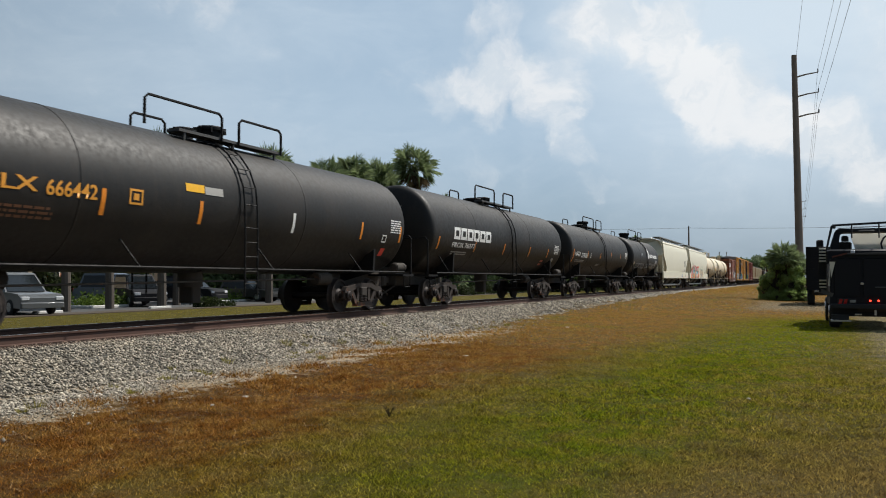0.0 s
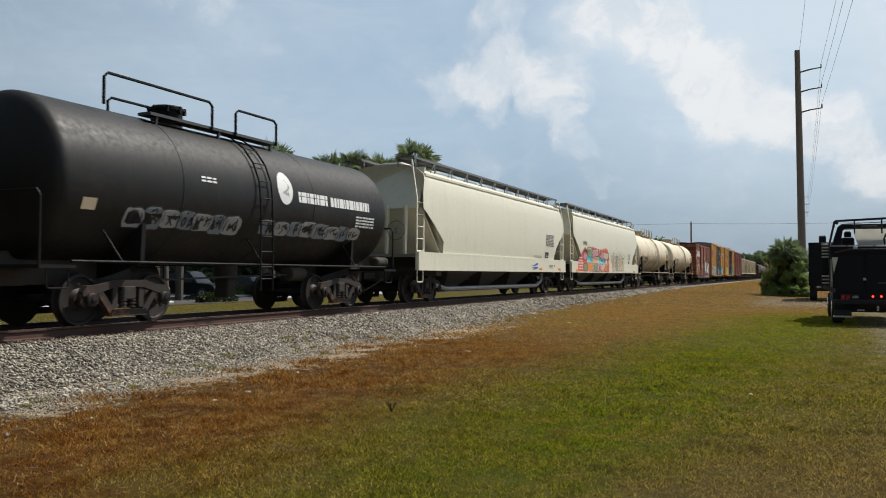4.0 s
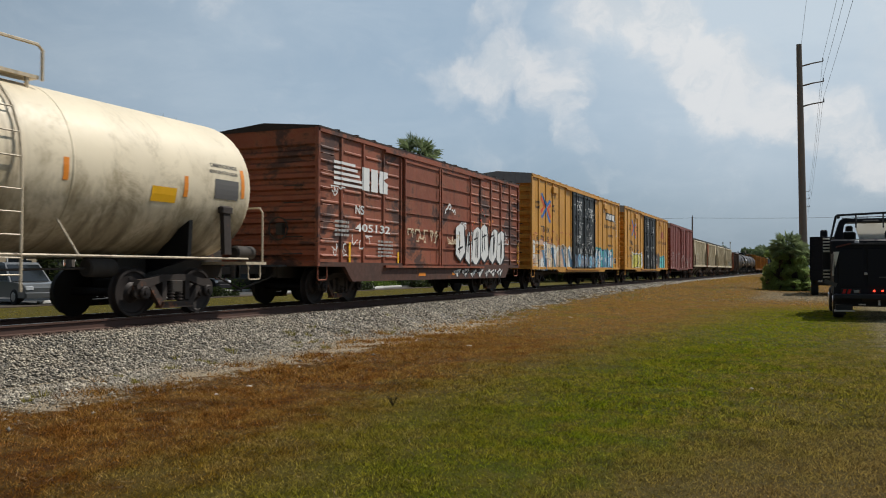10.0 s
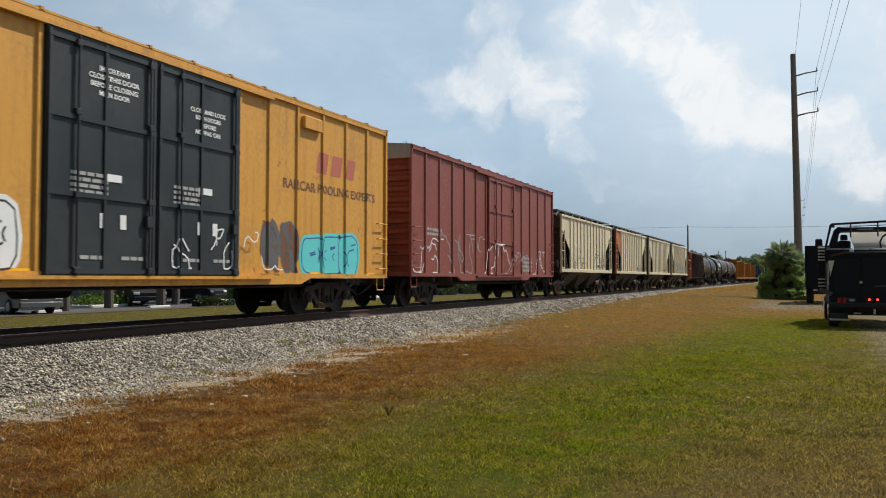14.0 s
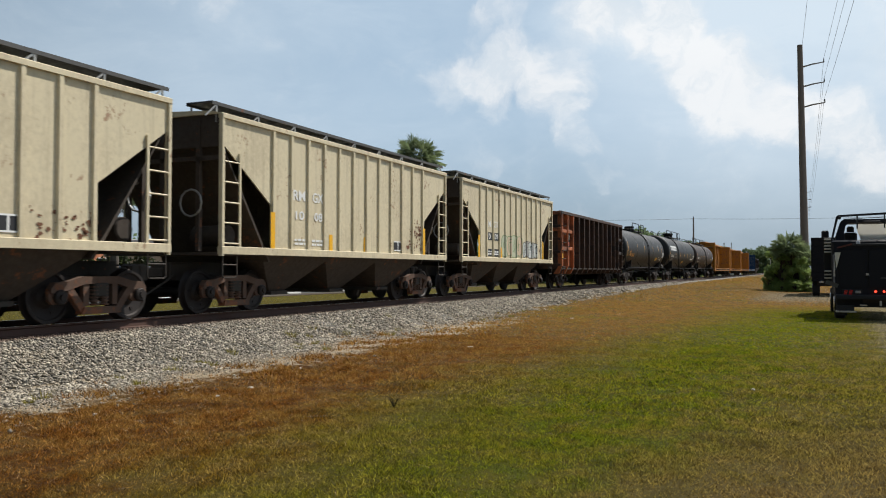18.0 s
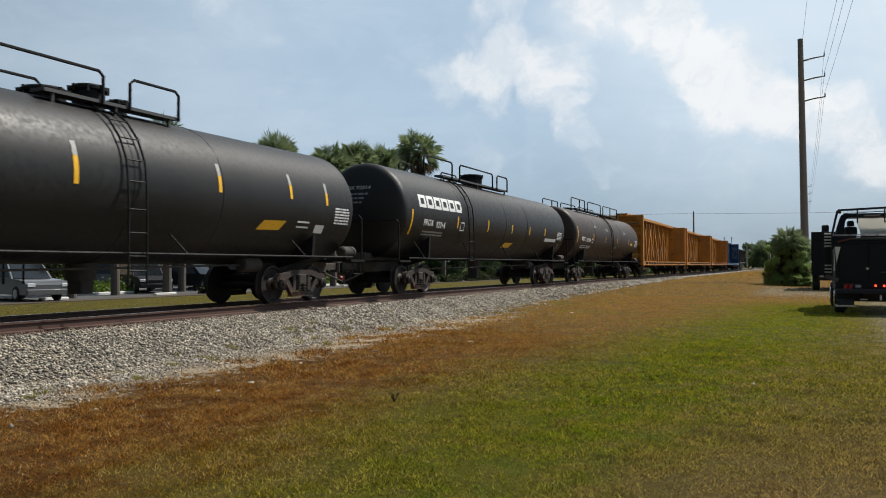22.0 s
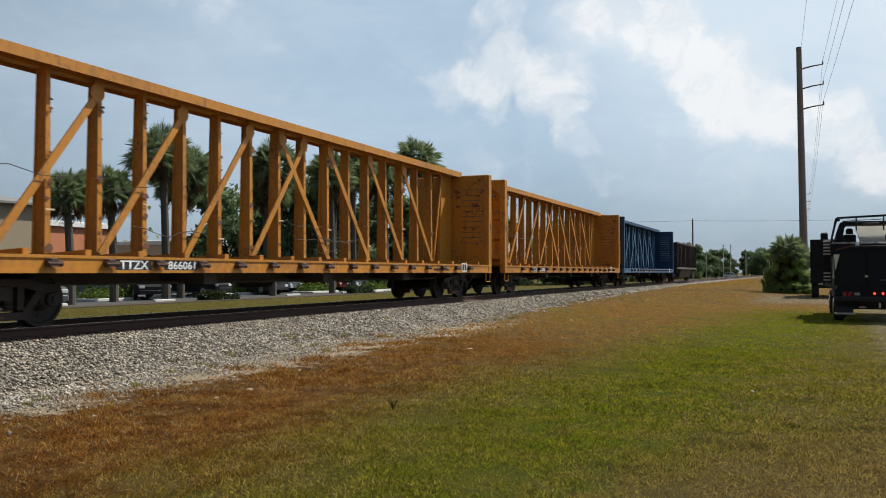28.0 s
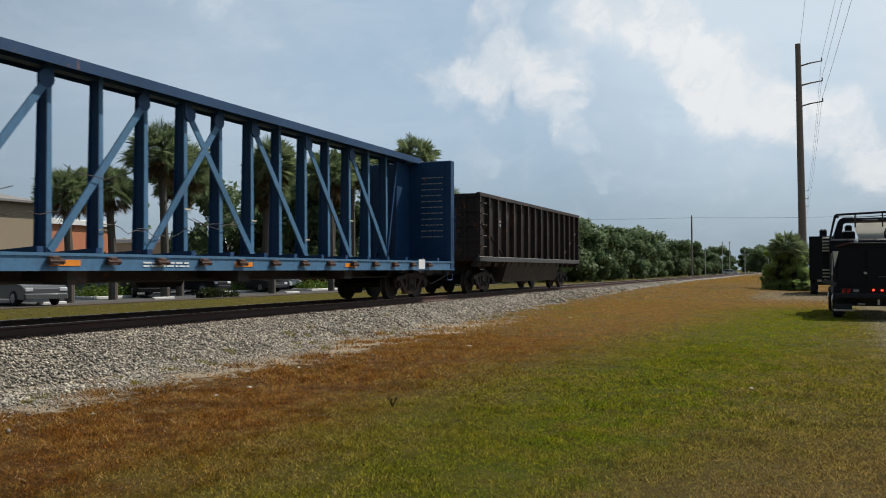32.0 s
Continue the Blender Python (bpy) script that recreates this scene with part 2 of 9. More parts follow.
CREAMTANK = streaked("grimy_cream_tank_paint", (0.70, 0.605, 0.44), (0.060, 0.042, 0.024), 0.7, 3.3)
IVORY = painted("ivory_hopper_paint", (0.74, 0.71, 0.57), 0.45, (0.30, 0.27, 0.19), 0.20, 0.0, 0.20, 0.05)
BUFF = painted("buff_hopper_paint", (0.65, 0.565, 0.385), 0.5, (0.16, 0.115, 0.07), 0.36, 0.22, 0.42, 0.08)
def scorched(name, colour, burnt, rims=1.0):
    """Oxide paint that has failed in broad dark blotches, with soot between them and orange rust at their rims."""
    m, n, bsdf = shader(name)
    at = n.add("ShaderNodeTexCoord").outputs["Object"]
    big, small = n.noise(at, 0.5, 4, 0.6), n.noise(at, 9.0, 6, 0.7)
    base = n.mix(n.ramp(big, 0.3, 0.7), rgb(*[c * 0.80 for c in colour]), rgb(*[c * 1.20 for c in colour]))
    runs = n.noise(n.scaled(at, 1, 2.6, 0.22), 2.0, 7, 0.7)
    base = n.mix(n.math("MULTIPLY", n.ramp(runs, 0.50, 0.74), 0.55), base, rgb(*[c * 0.38 for c in colour]))
    blot = n.math("ADD", n.noise(n.scaled(at, 1, 0.75, 1.15), 0.85, 8, 0.70, 0.5), n.math("MULTIPLY", n.math("SUBTRACT", small, 0.5), 0.12))
    base = n.mix(n.math("MULTIPLY", n.ramp(blot, 0.45, 0.52), 0.45 * rims), base, n.mix(small, rgb(0.20, 0.065, 0.028), rgb(0.36, 0.14, 0.065)))
    base = n.mix(n.math("MULTIPLY", n.ramp(blot, 0.495, 0.59), 0.90), base, n.mix(small, rgb(*[c * 0.6 for c in burnt]), rgb(*[c * 1.6 for c in burnt])))
    n.set(bsdf, "Base Color", base)
    n.set(bsdf, "Roughness", n.ramp(small, 0.2, 0.8, 0.50, 0.80))
    bump(n, bsdf, n.math("ADD", n.math("MULTIPLY", small, 0.3), n.noise(at, 1.8, 3)), 0.22, 0.02)
    return m


OXIDE = scorched("oxide_red_boxcar_paint", (0.235, 0.062, 0.028), (0.040, 0.019, 0.015))
OXIDEDARK = painted("sooty_oxide_sill_paint", (0.085, 0.034, 0.022), 0.65, (0.03, 0.02, 0.016), 0.6, 0.4, 0.5, 0.2)
SOOTROOF = painted("sooty_roof_paint", (0.035, 0.022, 0.018), 0.7, (0.02, 0.016, 0.014), 0.5, 0.3, 0.4, 0.2)
MAROON = painted("maroon_boxcar_paint", (0.235, 0.052, 0.036), 0.5, (0.06, 0.04, 0.035), 0.35, 0.12, 0.4, 0.15)
YELLOW = painted("yellow_boxcar_paint", (0.62, 0.30, 0.045), 0.5, (0.13, 0.06, 0.02), 0.40, 0.12, 0.55, 0.10)
AMBER = painted("amber_centerbeam_paint", (0.52, 0.215, 0.022), 0.5, (0.12, 0.052, 0.02), 0.55, 0.36, 0.6, 0.12)
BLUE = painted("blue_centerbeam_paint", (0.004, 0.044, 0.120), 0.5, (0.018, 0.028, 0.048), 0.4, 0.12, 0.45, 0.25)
# Pale sill blue; on near flanges and diagonals the sunlight is in the colour.
PALELITBLUE = painted("pale_sunlit_blue_paint", (0.062, 0.165, 0.285), 0.5, (0.03, 0.05, 0.075), 0.45, 0.12, 0.5, 0.25)
GONDOLA = scorched("rust_mottled_gondola_paint", (0.046, 0.025, 0.017), (0.017, 0.013, 0.012), 0.30)
RUSTY = scorched("orange_rust_panel", (0.37, 0.105, 0.034), (0.10, 0.036, 0.018), 0.8)
OPENHOP = painted("grey_brown_hopper_paint", (0.030, 0.022, 0.018), 0.6, (0.03, 0.024, 0.02), 0.5, 0.35, 0.5, 0.2)
DOORBLACK = painted("black_door_paint", (0.018, 0.024, 0.026), 0.45, (0.05, 0.045, 0.04), 0.3, 0.0, 0.3, 0.2)
GALV = painted("galvanised_steel", (0.36, 0.36, 0.35), 0.45, (0.12, 0.11, 0.10), 0.3, 0.05, 0.3, 0.1, 0.6)
GALVMID = painted("grey_grating", (0.20, 0.20, 0.20), 0.5, (0.10, 0.09, 0.08), 0.3, 0.05, 0.3, 0.1, 0.4)
GRIME = painted("grimy_end_sheet", (0.052, 0.038, 0.028), 0.75, (0.035, 0.026, 0.02), 0.6, 0.35, 0.6, 0.25)
GALVDARK = painted("dark_grating", (0.09, 0.09, 0.09), 0.55, (0.04, 0.035, 0.03), 0.4, 0.2, 0.3, 0.15, 0.4)
UNDER = painted("dusty_underframe", (0.034, 0.028, 0.023), 0.75, (0.065, 0.048, 0.034), 0.5, 0.2, 0.3, 0.2)
TRUCKSTEEL = painted("dusty_cast_steel", (0.031, 0.022, 0.018), 0.75, (0.026, 0.021, 0.018), 0.5, 0.35, 0.3, 0.2)
RUSTSTEEL = painted("rust_brown_cast_steel", (0.105, 0.060, 0.040), 0.8, (0.04, 0.028, 0.022), 0.5, 0.6, 0.3, 0.2)
WINCH = plain("rusted_winch", (0.055, 0.024, 0.015), 0.8, vary=0.4)
WHEEL = plain("dark_wheel_steel", (0.022, 0.016, 0.014), 0.65, 0.3)
TREAD = plain("polished_tread", (0.35, 0.33, 0.31), 0.3, 1.0)
WHITE = plain("white_lettering", (0.72, 0.72, 0.70), 0.6, vary=0.12, relief=0)
DARKLET = plain("black_lettering", (0.020, 0.020, 0.022), 0.6, relief=0)
ORANGE = plain("orange_reflector", (0.75, 0.24, 0.02), 0.4, relief=0)
AMBERLET = plain("amber_lettering", (0.70, 0.30, 0.03), 0.55, relief=0)
YELTAPE = plain("yellow_reflector", (0.80, 0.42, 0.01), 0.4, relief=0)

# ---------------------------------------------------------------- mesh tools
class Shape:
    """Vertices and faces of one part."""

    def __init__(self):
        self.v, self.f = [], []

    def add(self, verts, faces):
        k = len(self.v)
        self.v += [tuple(p) for p in verts]
        self.f += [tuple(i + k for i in f) for f in faces]
        return self

    def box(self, x0, x1, y0, y1, z0, z1, c=0.0):
        c = min(c, (x1 - x0) * 0.45, (y1 - y0) * 0.45, (z1 - z0) * 0.45)
        if c <= 0:
            v = [(x, y, z) for x in (x0, x1) for y in (y0, y1) for z in (z0, z1)]
            return self.add(v, [(0, 1, 3, 2), (4, 6, 7, 5), (0, 4, 5, 1), (2, 3, 7, 6), (0, 2, 6, 4), (1, 5, 7, 3)])
        # chamfered on the four long upright and the upper edges
        rings = []
        for z, i in ((z0, 0.0), (z1 - c, 0.0), (z1, c)):
            a, b, d, e = x0 + i, x1 - i, y0 + i, y1 - i
            rings.append([(a + c, d, z), (b - c, d, z), (b, d + c, z), (b, e - c, z), (b - c, e, z), (a + c, e, z), (a, e - c, z), (a, d + c, z)])
        return self.loft(rings, True)

    def loft(self, rings, caps=True, closed=True):
        n = len(rings[0])
        v = [p for r in rings for p in r]
        f = []
        for i in range(len(rings) - 1):
            for j in range(n if closed else n - 1):
                k = (j + 1) % n
                f.append((i * n + j, i * n + k, (i + 1) * n + k, (i + 1) * n + j))
        if caps:
            f.append(tuple(range(n))[::-1])
            f.append(tuple(range((len(rings) - 1) * n, len(rings) * n)))
        return self.add(v, f)

    def prism(self, outline, axis, lo, hi):
        def at(p, q):
            return {"x": (q, p[0], p[1]), "y": (p[0], q, p[1]), "z": (p[0], p[1], q)}[axis]
        return self.loft([[at(p, lo) for p in outline], [at(p, hi) for p in outline]])

    def disc(self, axis, centre, r, lo, hi, n=16, bevel=0.0):
        def ring(q, rr):
            out = []
            for i in range(n):
                a = 2 * math.pi * i / n
                s, c = math.sin(a) * rr, math.cos(a) * rr
                out.append({"x": (q, centre[0] + c, centre[1] + s), "y": (centre[0] + c, q, centre[1] + s), "z": (centre[0] + c, centre[1] + s, q)}[axis])
            return out
        if bevel:
            return self.loft([ring(lo, r - bevel), ring(lo + bevel, r), ring(hi - bevel, r), ring(hi, r - bevel)])
        return self.loft([ring(lo, r), ring(hi, r)])

    def tube(self, path, r, n=6, taper=None):
        pts = [Vector(p) for p in path]
        rings = []
        side = None
        for i, p in enumerate(pts):
            d = (pts[min(i + 1, len(pts) - 1)] - pts[max(i - 1, 0)]).normalized()
            if side is None:
                side = d.cross(Vector((0, 0, 1)) if abs(d.z) < 0.9 else Vector((1, 0, 0))).normalized()
            side = (side - d * side.dot(d)).normalized()
            up = d.cross(side)
            k = r if taper is None else r + (taper - r) * i / max(1, len(pts) - 1)
            rings.append([p + (side * math.cos(2 * math.pi * j / n) + up * math.sin(2 * math.pi * j / n)) * k for j in range(n)])
        return self.loft(rings)

    def bar(self, a, b, w, h):
        """A straight bar of rectangular section from a to b (w across, h in the upright plane)."""
        a, b = Vector(a), Vector(b)
        d = (b - a).normalized()
        s = d.cross(Vector((0, 0, 1)) if abs(d.z) < 0.95 else Vector((0, 1, 0))).normalized()
        u = s.cross(d)
        q = [(-w / 2, -h / 2), (w / 2, -h / 2), (w / 2, h / 2), (-w / 2, h / 2)]
        return self.loft([[p + s * i + u * j for i, j in q] for p in (a, b)])

    def mesh(self, name, material, smooth=0.0):
        me = bpy.data.meshes.new(name)
        me.from_pydata([tuple(p) for p in self.v], [], self.f)
        me.materials.append(material)
        if smooth:
            me.polygons.foreach_set("use_smooth", [True] * len(me.polygons))
            me.set_sharp_from_angle(angle=radians(smooth))
        me.update()
        return me


def recalc(me):
    b = bmesh.new()
    b.from_mesh(me)
    bmesh.ops.recalc_face_normals(b, faces=b.faces)
    b.to_mesh(me)
    b.free()
    return me


def part(name, shape, material, parent=None, label="", smooth=35.0, at=None):
    me = shape if isinstance(shape, bpy.types.Mesh) else recalc(shape.mesh(name, material, smooth))
    ob = new(name, me)
    if parent is not None:
        ob.parent = parent
    if at is not None:
        ob.matrix_basis = at
    if label:
        tagged(ob, label)
    return ob


def thing(name, label, category, group="", kind="", at=None):
    ob = new(name)
    ob.empty_display_size = 0.2
    if at is not None:
        ob.matrix_basis = at
    return tagged(ob, label, category, group, kind)

# ---------------------------------------------------------------- ground
def glow_through(n, bsdf, colour, share):
    """Thin blades and leaves let some light through."""
    thin = n.add("ShaderNodeBsdfTranslucent")
    n.set(thin, "Color", colour)
    both = n.add("ShaderNodeMixShader")
    n.set(both, 0, share), n.set(both, 1, bsdf.outputs[0]), n.set(both, 2, thin.outputs[0])
    for node in n.t.nodes:
        if node.bl_idname == "ShaderNodeOutputMaterial":
            n.set(node, "Surface", both.outputs[0])


def toe(y):
    """Where the stones end and the grass begins."""
    k = np.clip((np.asarray(y, float) - 9.0) / 6.0, 0, 1)
    k = k + 1.0 * np.clip((np.asarray(y, float) - 28.0) / 30.0, 0, 1)
    return -8.75 - 0.75 * k + 0.16 * np.sin(np.asarray(y, float) * 1.1) + 0.10 * np.sin(np.asarray(y, float) * 2.9 + 1)


def turf(name, blades=False):
    """Colours of the verge by place: browned beside the stones, green in the middle, dry again by the drive."""
    m, n, bsdf = shader(name)
    at = n.add("ShaderNodeNewGeometry")
    rnd = at.outputs["Random Per Island"]
    at = at.outputs["Position"]
    xyz = n.add("ShaderNodeSeparateXYZ")
    n.set(xyz, 0, at)
    x, y = xyz.outputs[0], xyz.outputs[1]
    flat = n.scaled(at, 1, 1, 0)
    big = n.noise(flat, 0.30, 5, 0.6)
    mid = n.noise(flat, 1.4, 6, 0.68)
    patch = n.noise(n.scaled(at, 1.0, 0.7, 0), 3.1, 5, 0.66)
    tuft = n.mix(n.ramp(y, 11.0, 30.0, 0.0, 0.78), n.math("POWER", rnd, 1.25), (0.62, 0.62, 0.62, 1)) if blades else n.noise(flat, 13.0, 6, 0.75)
    # Ground under the blades is a darker copy: shade between them, in the colour.
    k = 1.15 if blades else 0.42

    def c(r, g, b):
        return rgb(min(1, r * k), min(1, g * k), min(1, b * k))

    def both(lo, hi):
        return n.mix(tuft, c(*lo), c(*hi))

    def wobble(v, amount, by):
        return n.math("ADD", v, n.math("MULTIPLY", n.math("SUBTRACT", by, 0.5), amount))
    green = n.mix(n.ramp(patch, 0.40, 0.62), both((0.020, 0.030, 0.002), (0.285, 0.340, 0.008)), both((0.050, 0.050, 0.003), (0.400, 0.365, 0.020)))
    olive = n.mix(n.ramp(patch, 0.38, 0.62), both((0.045, 0.038, 0.005), (0.370, 0.305, 0.030)), both((0.070, 0.046, 0.010), (0.480, 0.355, 0.085)))
    rusty = n.mix(n.ramp(patch, 0.38, 0.62), both((0.045, 0.014, 0.003), (0.360, 0.150, 0.026)), both((0.095, 0.042, 0.008), (0.520, 0.285, 0.070)))
    tan = n.mix(n.ramp(patch, 0.36, 0.64), both((0.140, 0.064, 0.016), (0.530, 0.280, 0.088)), both((0.125, 0.082, 0.016), (0.460, 0.300, 0.080)))
    edge = wobble(wobble(wobble(n.math("SUBTRACT", x, n.math("MULTIPLY", n.ramp(y, 8.0, 34.0), 1.7)), 2.4, mid), 2.4, big), 2.2, patch)
    reach = wobble(wobble(y, 9.0, mid), 12.0, big)
    brown = n.mix(n.ramp(n.math("ADD", reach, n.math("MULTIPLY", edge, 1.2)), 3.0, 16.0), rusty, tan)
    near = n.ramp(reach, 40.0, 31.0)
    half = n.math("MULTIPLY", n.ramp(edge, -5.7, -3.5), near)
    lawn = n.math("MULTIPLY", n.ramp(edge, -4.4, -2.0), near)
    worn_in = n.ramp(n.noise(flat, 3.4, 6, 0.7), 0.46, 0.70)
    colour = n.mix(half, brown, olive)
    colour = n.mix(lawn, colour, n.mix(n.math("MULTIPLY", worn_in, 0.7), green, olive))
    dry = n.ramp(n.math("ADD", edge, n.math("MULTIPLY", y, -0.055)), -2.6, -0.6)
    colour = n.mix(n.math("MULTIPLY", n.math("MULTIPLY", dry, 0.8), n.ramp(reach, 60.0, 44.0)), colour, olive)
    worn = n.math("MULTIPLY", n.ramp(wobble(wobble(n.math("SUBTRACT", y, n.math("MULTIPLY", x, 1.2)), 6.0, mid), 6.0, patch), 11.0, 5.0), n.ramp(edge, -2.9, -0.6))
    colour = n.mix(n.math("MULTIPLY", worn, 0.7), colour, both((0.080, 0.040, 0.013), (0.520, 0.350, 0.140)))
    # bare sandy patches of the drive
    drive = n.ramp(wobble(wobble(n.math("ADD", x, n.math("MULTIPLY", y, -0.02)), 1.5, mid), 1.2, patch), 0.75, 1.6)
    spot = n.math("MULTIPLY", n.ramp(wobble(wobble(y, 10.0, mid), 8.0, patch), 42.0, 48.0), n.math("MULTIPLY", n.ramp(y, 64.0, 58.0), n.ramp(wobble(x, 2.5, mid), -3.4, -1.6)))
    colour = n.mix(n.math("MULTIPLY", n.math("MAXIMUM", drive, spot), 0.72), colour, both((0.200, 0.165, 0.100), (0.520, 0.440, 0.310)))
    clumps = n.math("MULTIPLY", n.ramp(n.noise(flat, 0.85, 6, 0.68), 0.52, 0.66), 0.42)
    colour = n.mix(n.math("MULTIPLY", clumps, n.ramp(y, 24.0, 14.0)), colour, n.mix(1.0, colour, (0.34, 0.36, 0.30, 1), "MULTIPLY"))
    weedy = n.math("MULTIPLY", n.ramp(n.noise(flat, 0.42, 6, 0.66), 0.50, 0.66), n.math("MULTIPLY", n.ramp(y, 17.0, 26.0), n.ramp(edge, -3.0, -5.0)))
    colour = n.mix(n.math("MULTIPLY", weedy, 0.65), colour, both((0.075, 0.075, 0.010), (0.360, 0.310, 0.050)))
    far = n.ramp(x, -14.5, -15.8)
    colour = n.mix(far, colour, n.mix(n.ramp(mid, .35, .7), both((0.150, 0.125, 0.014), (0.230, 0.195, 0.032)), both((0.190, 0.150, 0.026), (0.270, 0.220, 0.052))))
    if not blades:
        stony = n.math("MULTIPLY", n.ramp(wobble(wobble(x, 1.6, mid), 1.4, patch), -7.0, -8.6), n.math("MULTIPLY", n.ramp(x, -15.0, -14.0), n.ramp(y, 30.0, 17.0)))
        bare = n.ramp(n.math("ADD", n.noise(flat, 2.6, 7, 0.74), n.math("MULTIPLY", stony, 0.34)), 0.58, 0.76)
        grit = n.noise(flat, 34.0, 5, 0.8)
        soil = n.mix(n.ramp(grit, 0.34, 0.66), rgb(0.22, 0.165, 0.105), rgb(0.66, 0.57, 0.43))
        colour = n.mix(n.math("MULTIPLY", bare, n.math("SUBTRACT", 0.85, n.math("MULTIPLY", half, 0.75))), colour, soil)
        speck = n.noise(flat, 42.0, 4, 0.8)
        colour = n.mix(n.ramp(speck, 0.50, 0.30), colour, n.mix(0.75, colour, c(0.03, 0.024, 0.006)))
        bump(n, bsdf, n.math("ADD", tuft, n.math("MULTIPLY", speck, 0.8)), 0.9, 0.05)
    n.set(bsdf, "Base Color", colour)
    n.set(bsdf, "Roughness", 0.95)
    n.set(bsdf, "Specular IOR Level", 0.1)
    if blades:
        glow_through(n, bsdf, colour, 0.42)
    return m


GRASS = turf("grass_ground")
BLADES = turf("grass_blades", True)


def verge(x, y):
    """The grass rises towards the stones further down the line."""
    x, y = np.asarray(x, float), np.asarray(y, float)
    return 0.30 * np.clip((y - 26.0) / 44.0, 0, 1) * np.clip((-1.0 - x) / 5.0, 0, 1) * (x > -11.0)


def make_ground():
    xs = [-900, -300, -120, -60, -40, -30, -22, -18, -16.2, -15.6, -14.2, -13.4, -12.41, -11.6, -11.0, -10.7, -10.4, -10.1, -9.8, -9.5, -9.2, -8.9, -8, -7, -6, -5, -4, -3, -2, -1, 0, 1, 2, 4, 7, 12, 20, 40, 120, 300, 900]
    ys = [-300, -100, -50, -20, -8, -2] + [i * 1.0 for i in range(0, 30)] + list(range(30, 80, 3)) + [80, 95, 120, 160, 220, 320, 500, 900, 2500]
    s = Shape()

    def height(x, y):
        if -15.6 <= x <= -8.9:
            top = RAIL - 0.19
            end = min(-9.2, float(toe(y)) - .15)
            if x < -14.1:
                return max(0, top * (x + 15.6) / 1.5) - 0.06
            if x > -10.95:
                return max(min(1, max(0, (end - x) / (end + 10.95))) * top - 0.04, float(verge(x, y)))
            return top - 0.06
        if abs(x) < 30 and -3 < y < 60 and x > -9:
            return 0.012 * noise.noise((x * 0.4, y * 0.4, 3.0)) - 0.01 + float(verge(x, y))
        return float(verge(x, y)) if x > -9 else 0.0
    v = [(x, y, height(x, y)) for y in ys for x in xs]
    n = len(xs)
    f = [(j * n + i, j * n + i + 1, (j + 1) * n + i + 1, (j + 1) * n + i) for j in range(len(ys) - 1) for i in range(n - 1)]
    s.add(v, f)
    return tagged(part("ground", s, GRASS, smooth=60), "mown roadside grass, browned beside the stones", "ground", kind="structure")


make_ground()


def stone_material(name, loose):
    m, n, bsdf = shader(name)
    geo = n.add("ShaderNodeNewGeometry")
    at = geo.outputs["Position"]
    cell = n.add("ShaderNodeTexVoronoi")
    n.set(cell, "Vector", at), n.set(cell, "Scale", 17.0)
    one = n.add("ShaderNodeSeparateColor")
    n.set(one, 0, cell.outputs["Color"])
    pick = geo.outputs["Random Per Island"] if loose else one.outputs[0]
    warm = n.mix(n.math("POWER", pick, 1.5), rgb(0.105, 0.090, 0.070), rgb(0.66, 0.58, 0.45))
    warm = n.mix(n.ramp(n.noise(at, 60, 4, 0.7), 0.35, 0.7), n.mix(0.35, warm, rgb(0.10, 0.092, 0.083)), warm)
    warm = n.mix(n.math("MULTIPLY", n.ramp(n.noise(at, 0.9, 4), 0.45, 0.75), 0.25), warm, rgb(0.42, 0.34, 0.24))
    # brown dust from the wheels lies beside the rails
    xyz = n.add("ShaderNodeSeparateXYZ")
    n.set(xyz, 0, at)
    off = n.math("ABSOLUTE", n.math("SUBTRACT", xyz.outputs[0], TRACK))
    dust = n.math("MULTIPLY", n.ramp(n.math("ADD", off, n.math("MULTIPLY", n.noise(at, 2.0, 4), 0.5)), 1.75, 1.25), 0.85)
    warm = n.mix(dust, warm, n.mix(pick, rgb(0.035, 0.018, 0.012), rgb(0.13, 0.070, 0.046)))
    if not loose:
        # gaps between the drawn stones: their shadow is painted in
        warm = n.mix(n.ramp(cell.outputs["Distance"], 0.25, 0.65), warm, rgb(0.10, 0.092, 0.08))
        bump(n, bsdf, n.math("SUBTRACT", 1.0, cell.outputs["Distance"]), 1.0, 0.06)
    n.set(bsdf, "Base Color", warm), n.set(bsdf, "Roughness", 0.88)
    return m


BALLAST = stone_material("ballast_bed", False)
STONES = stone_material("crushed_stone", True)


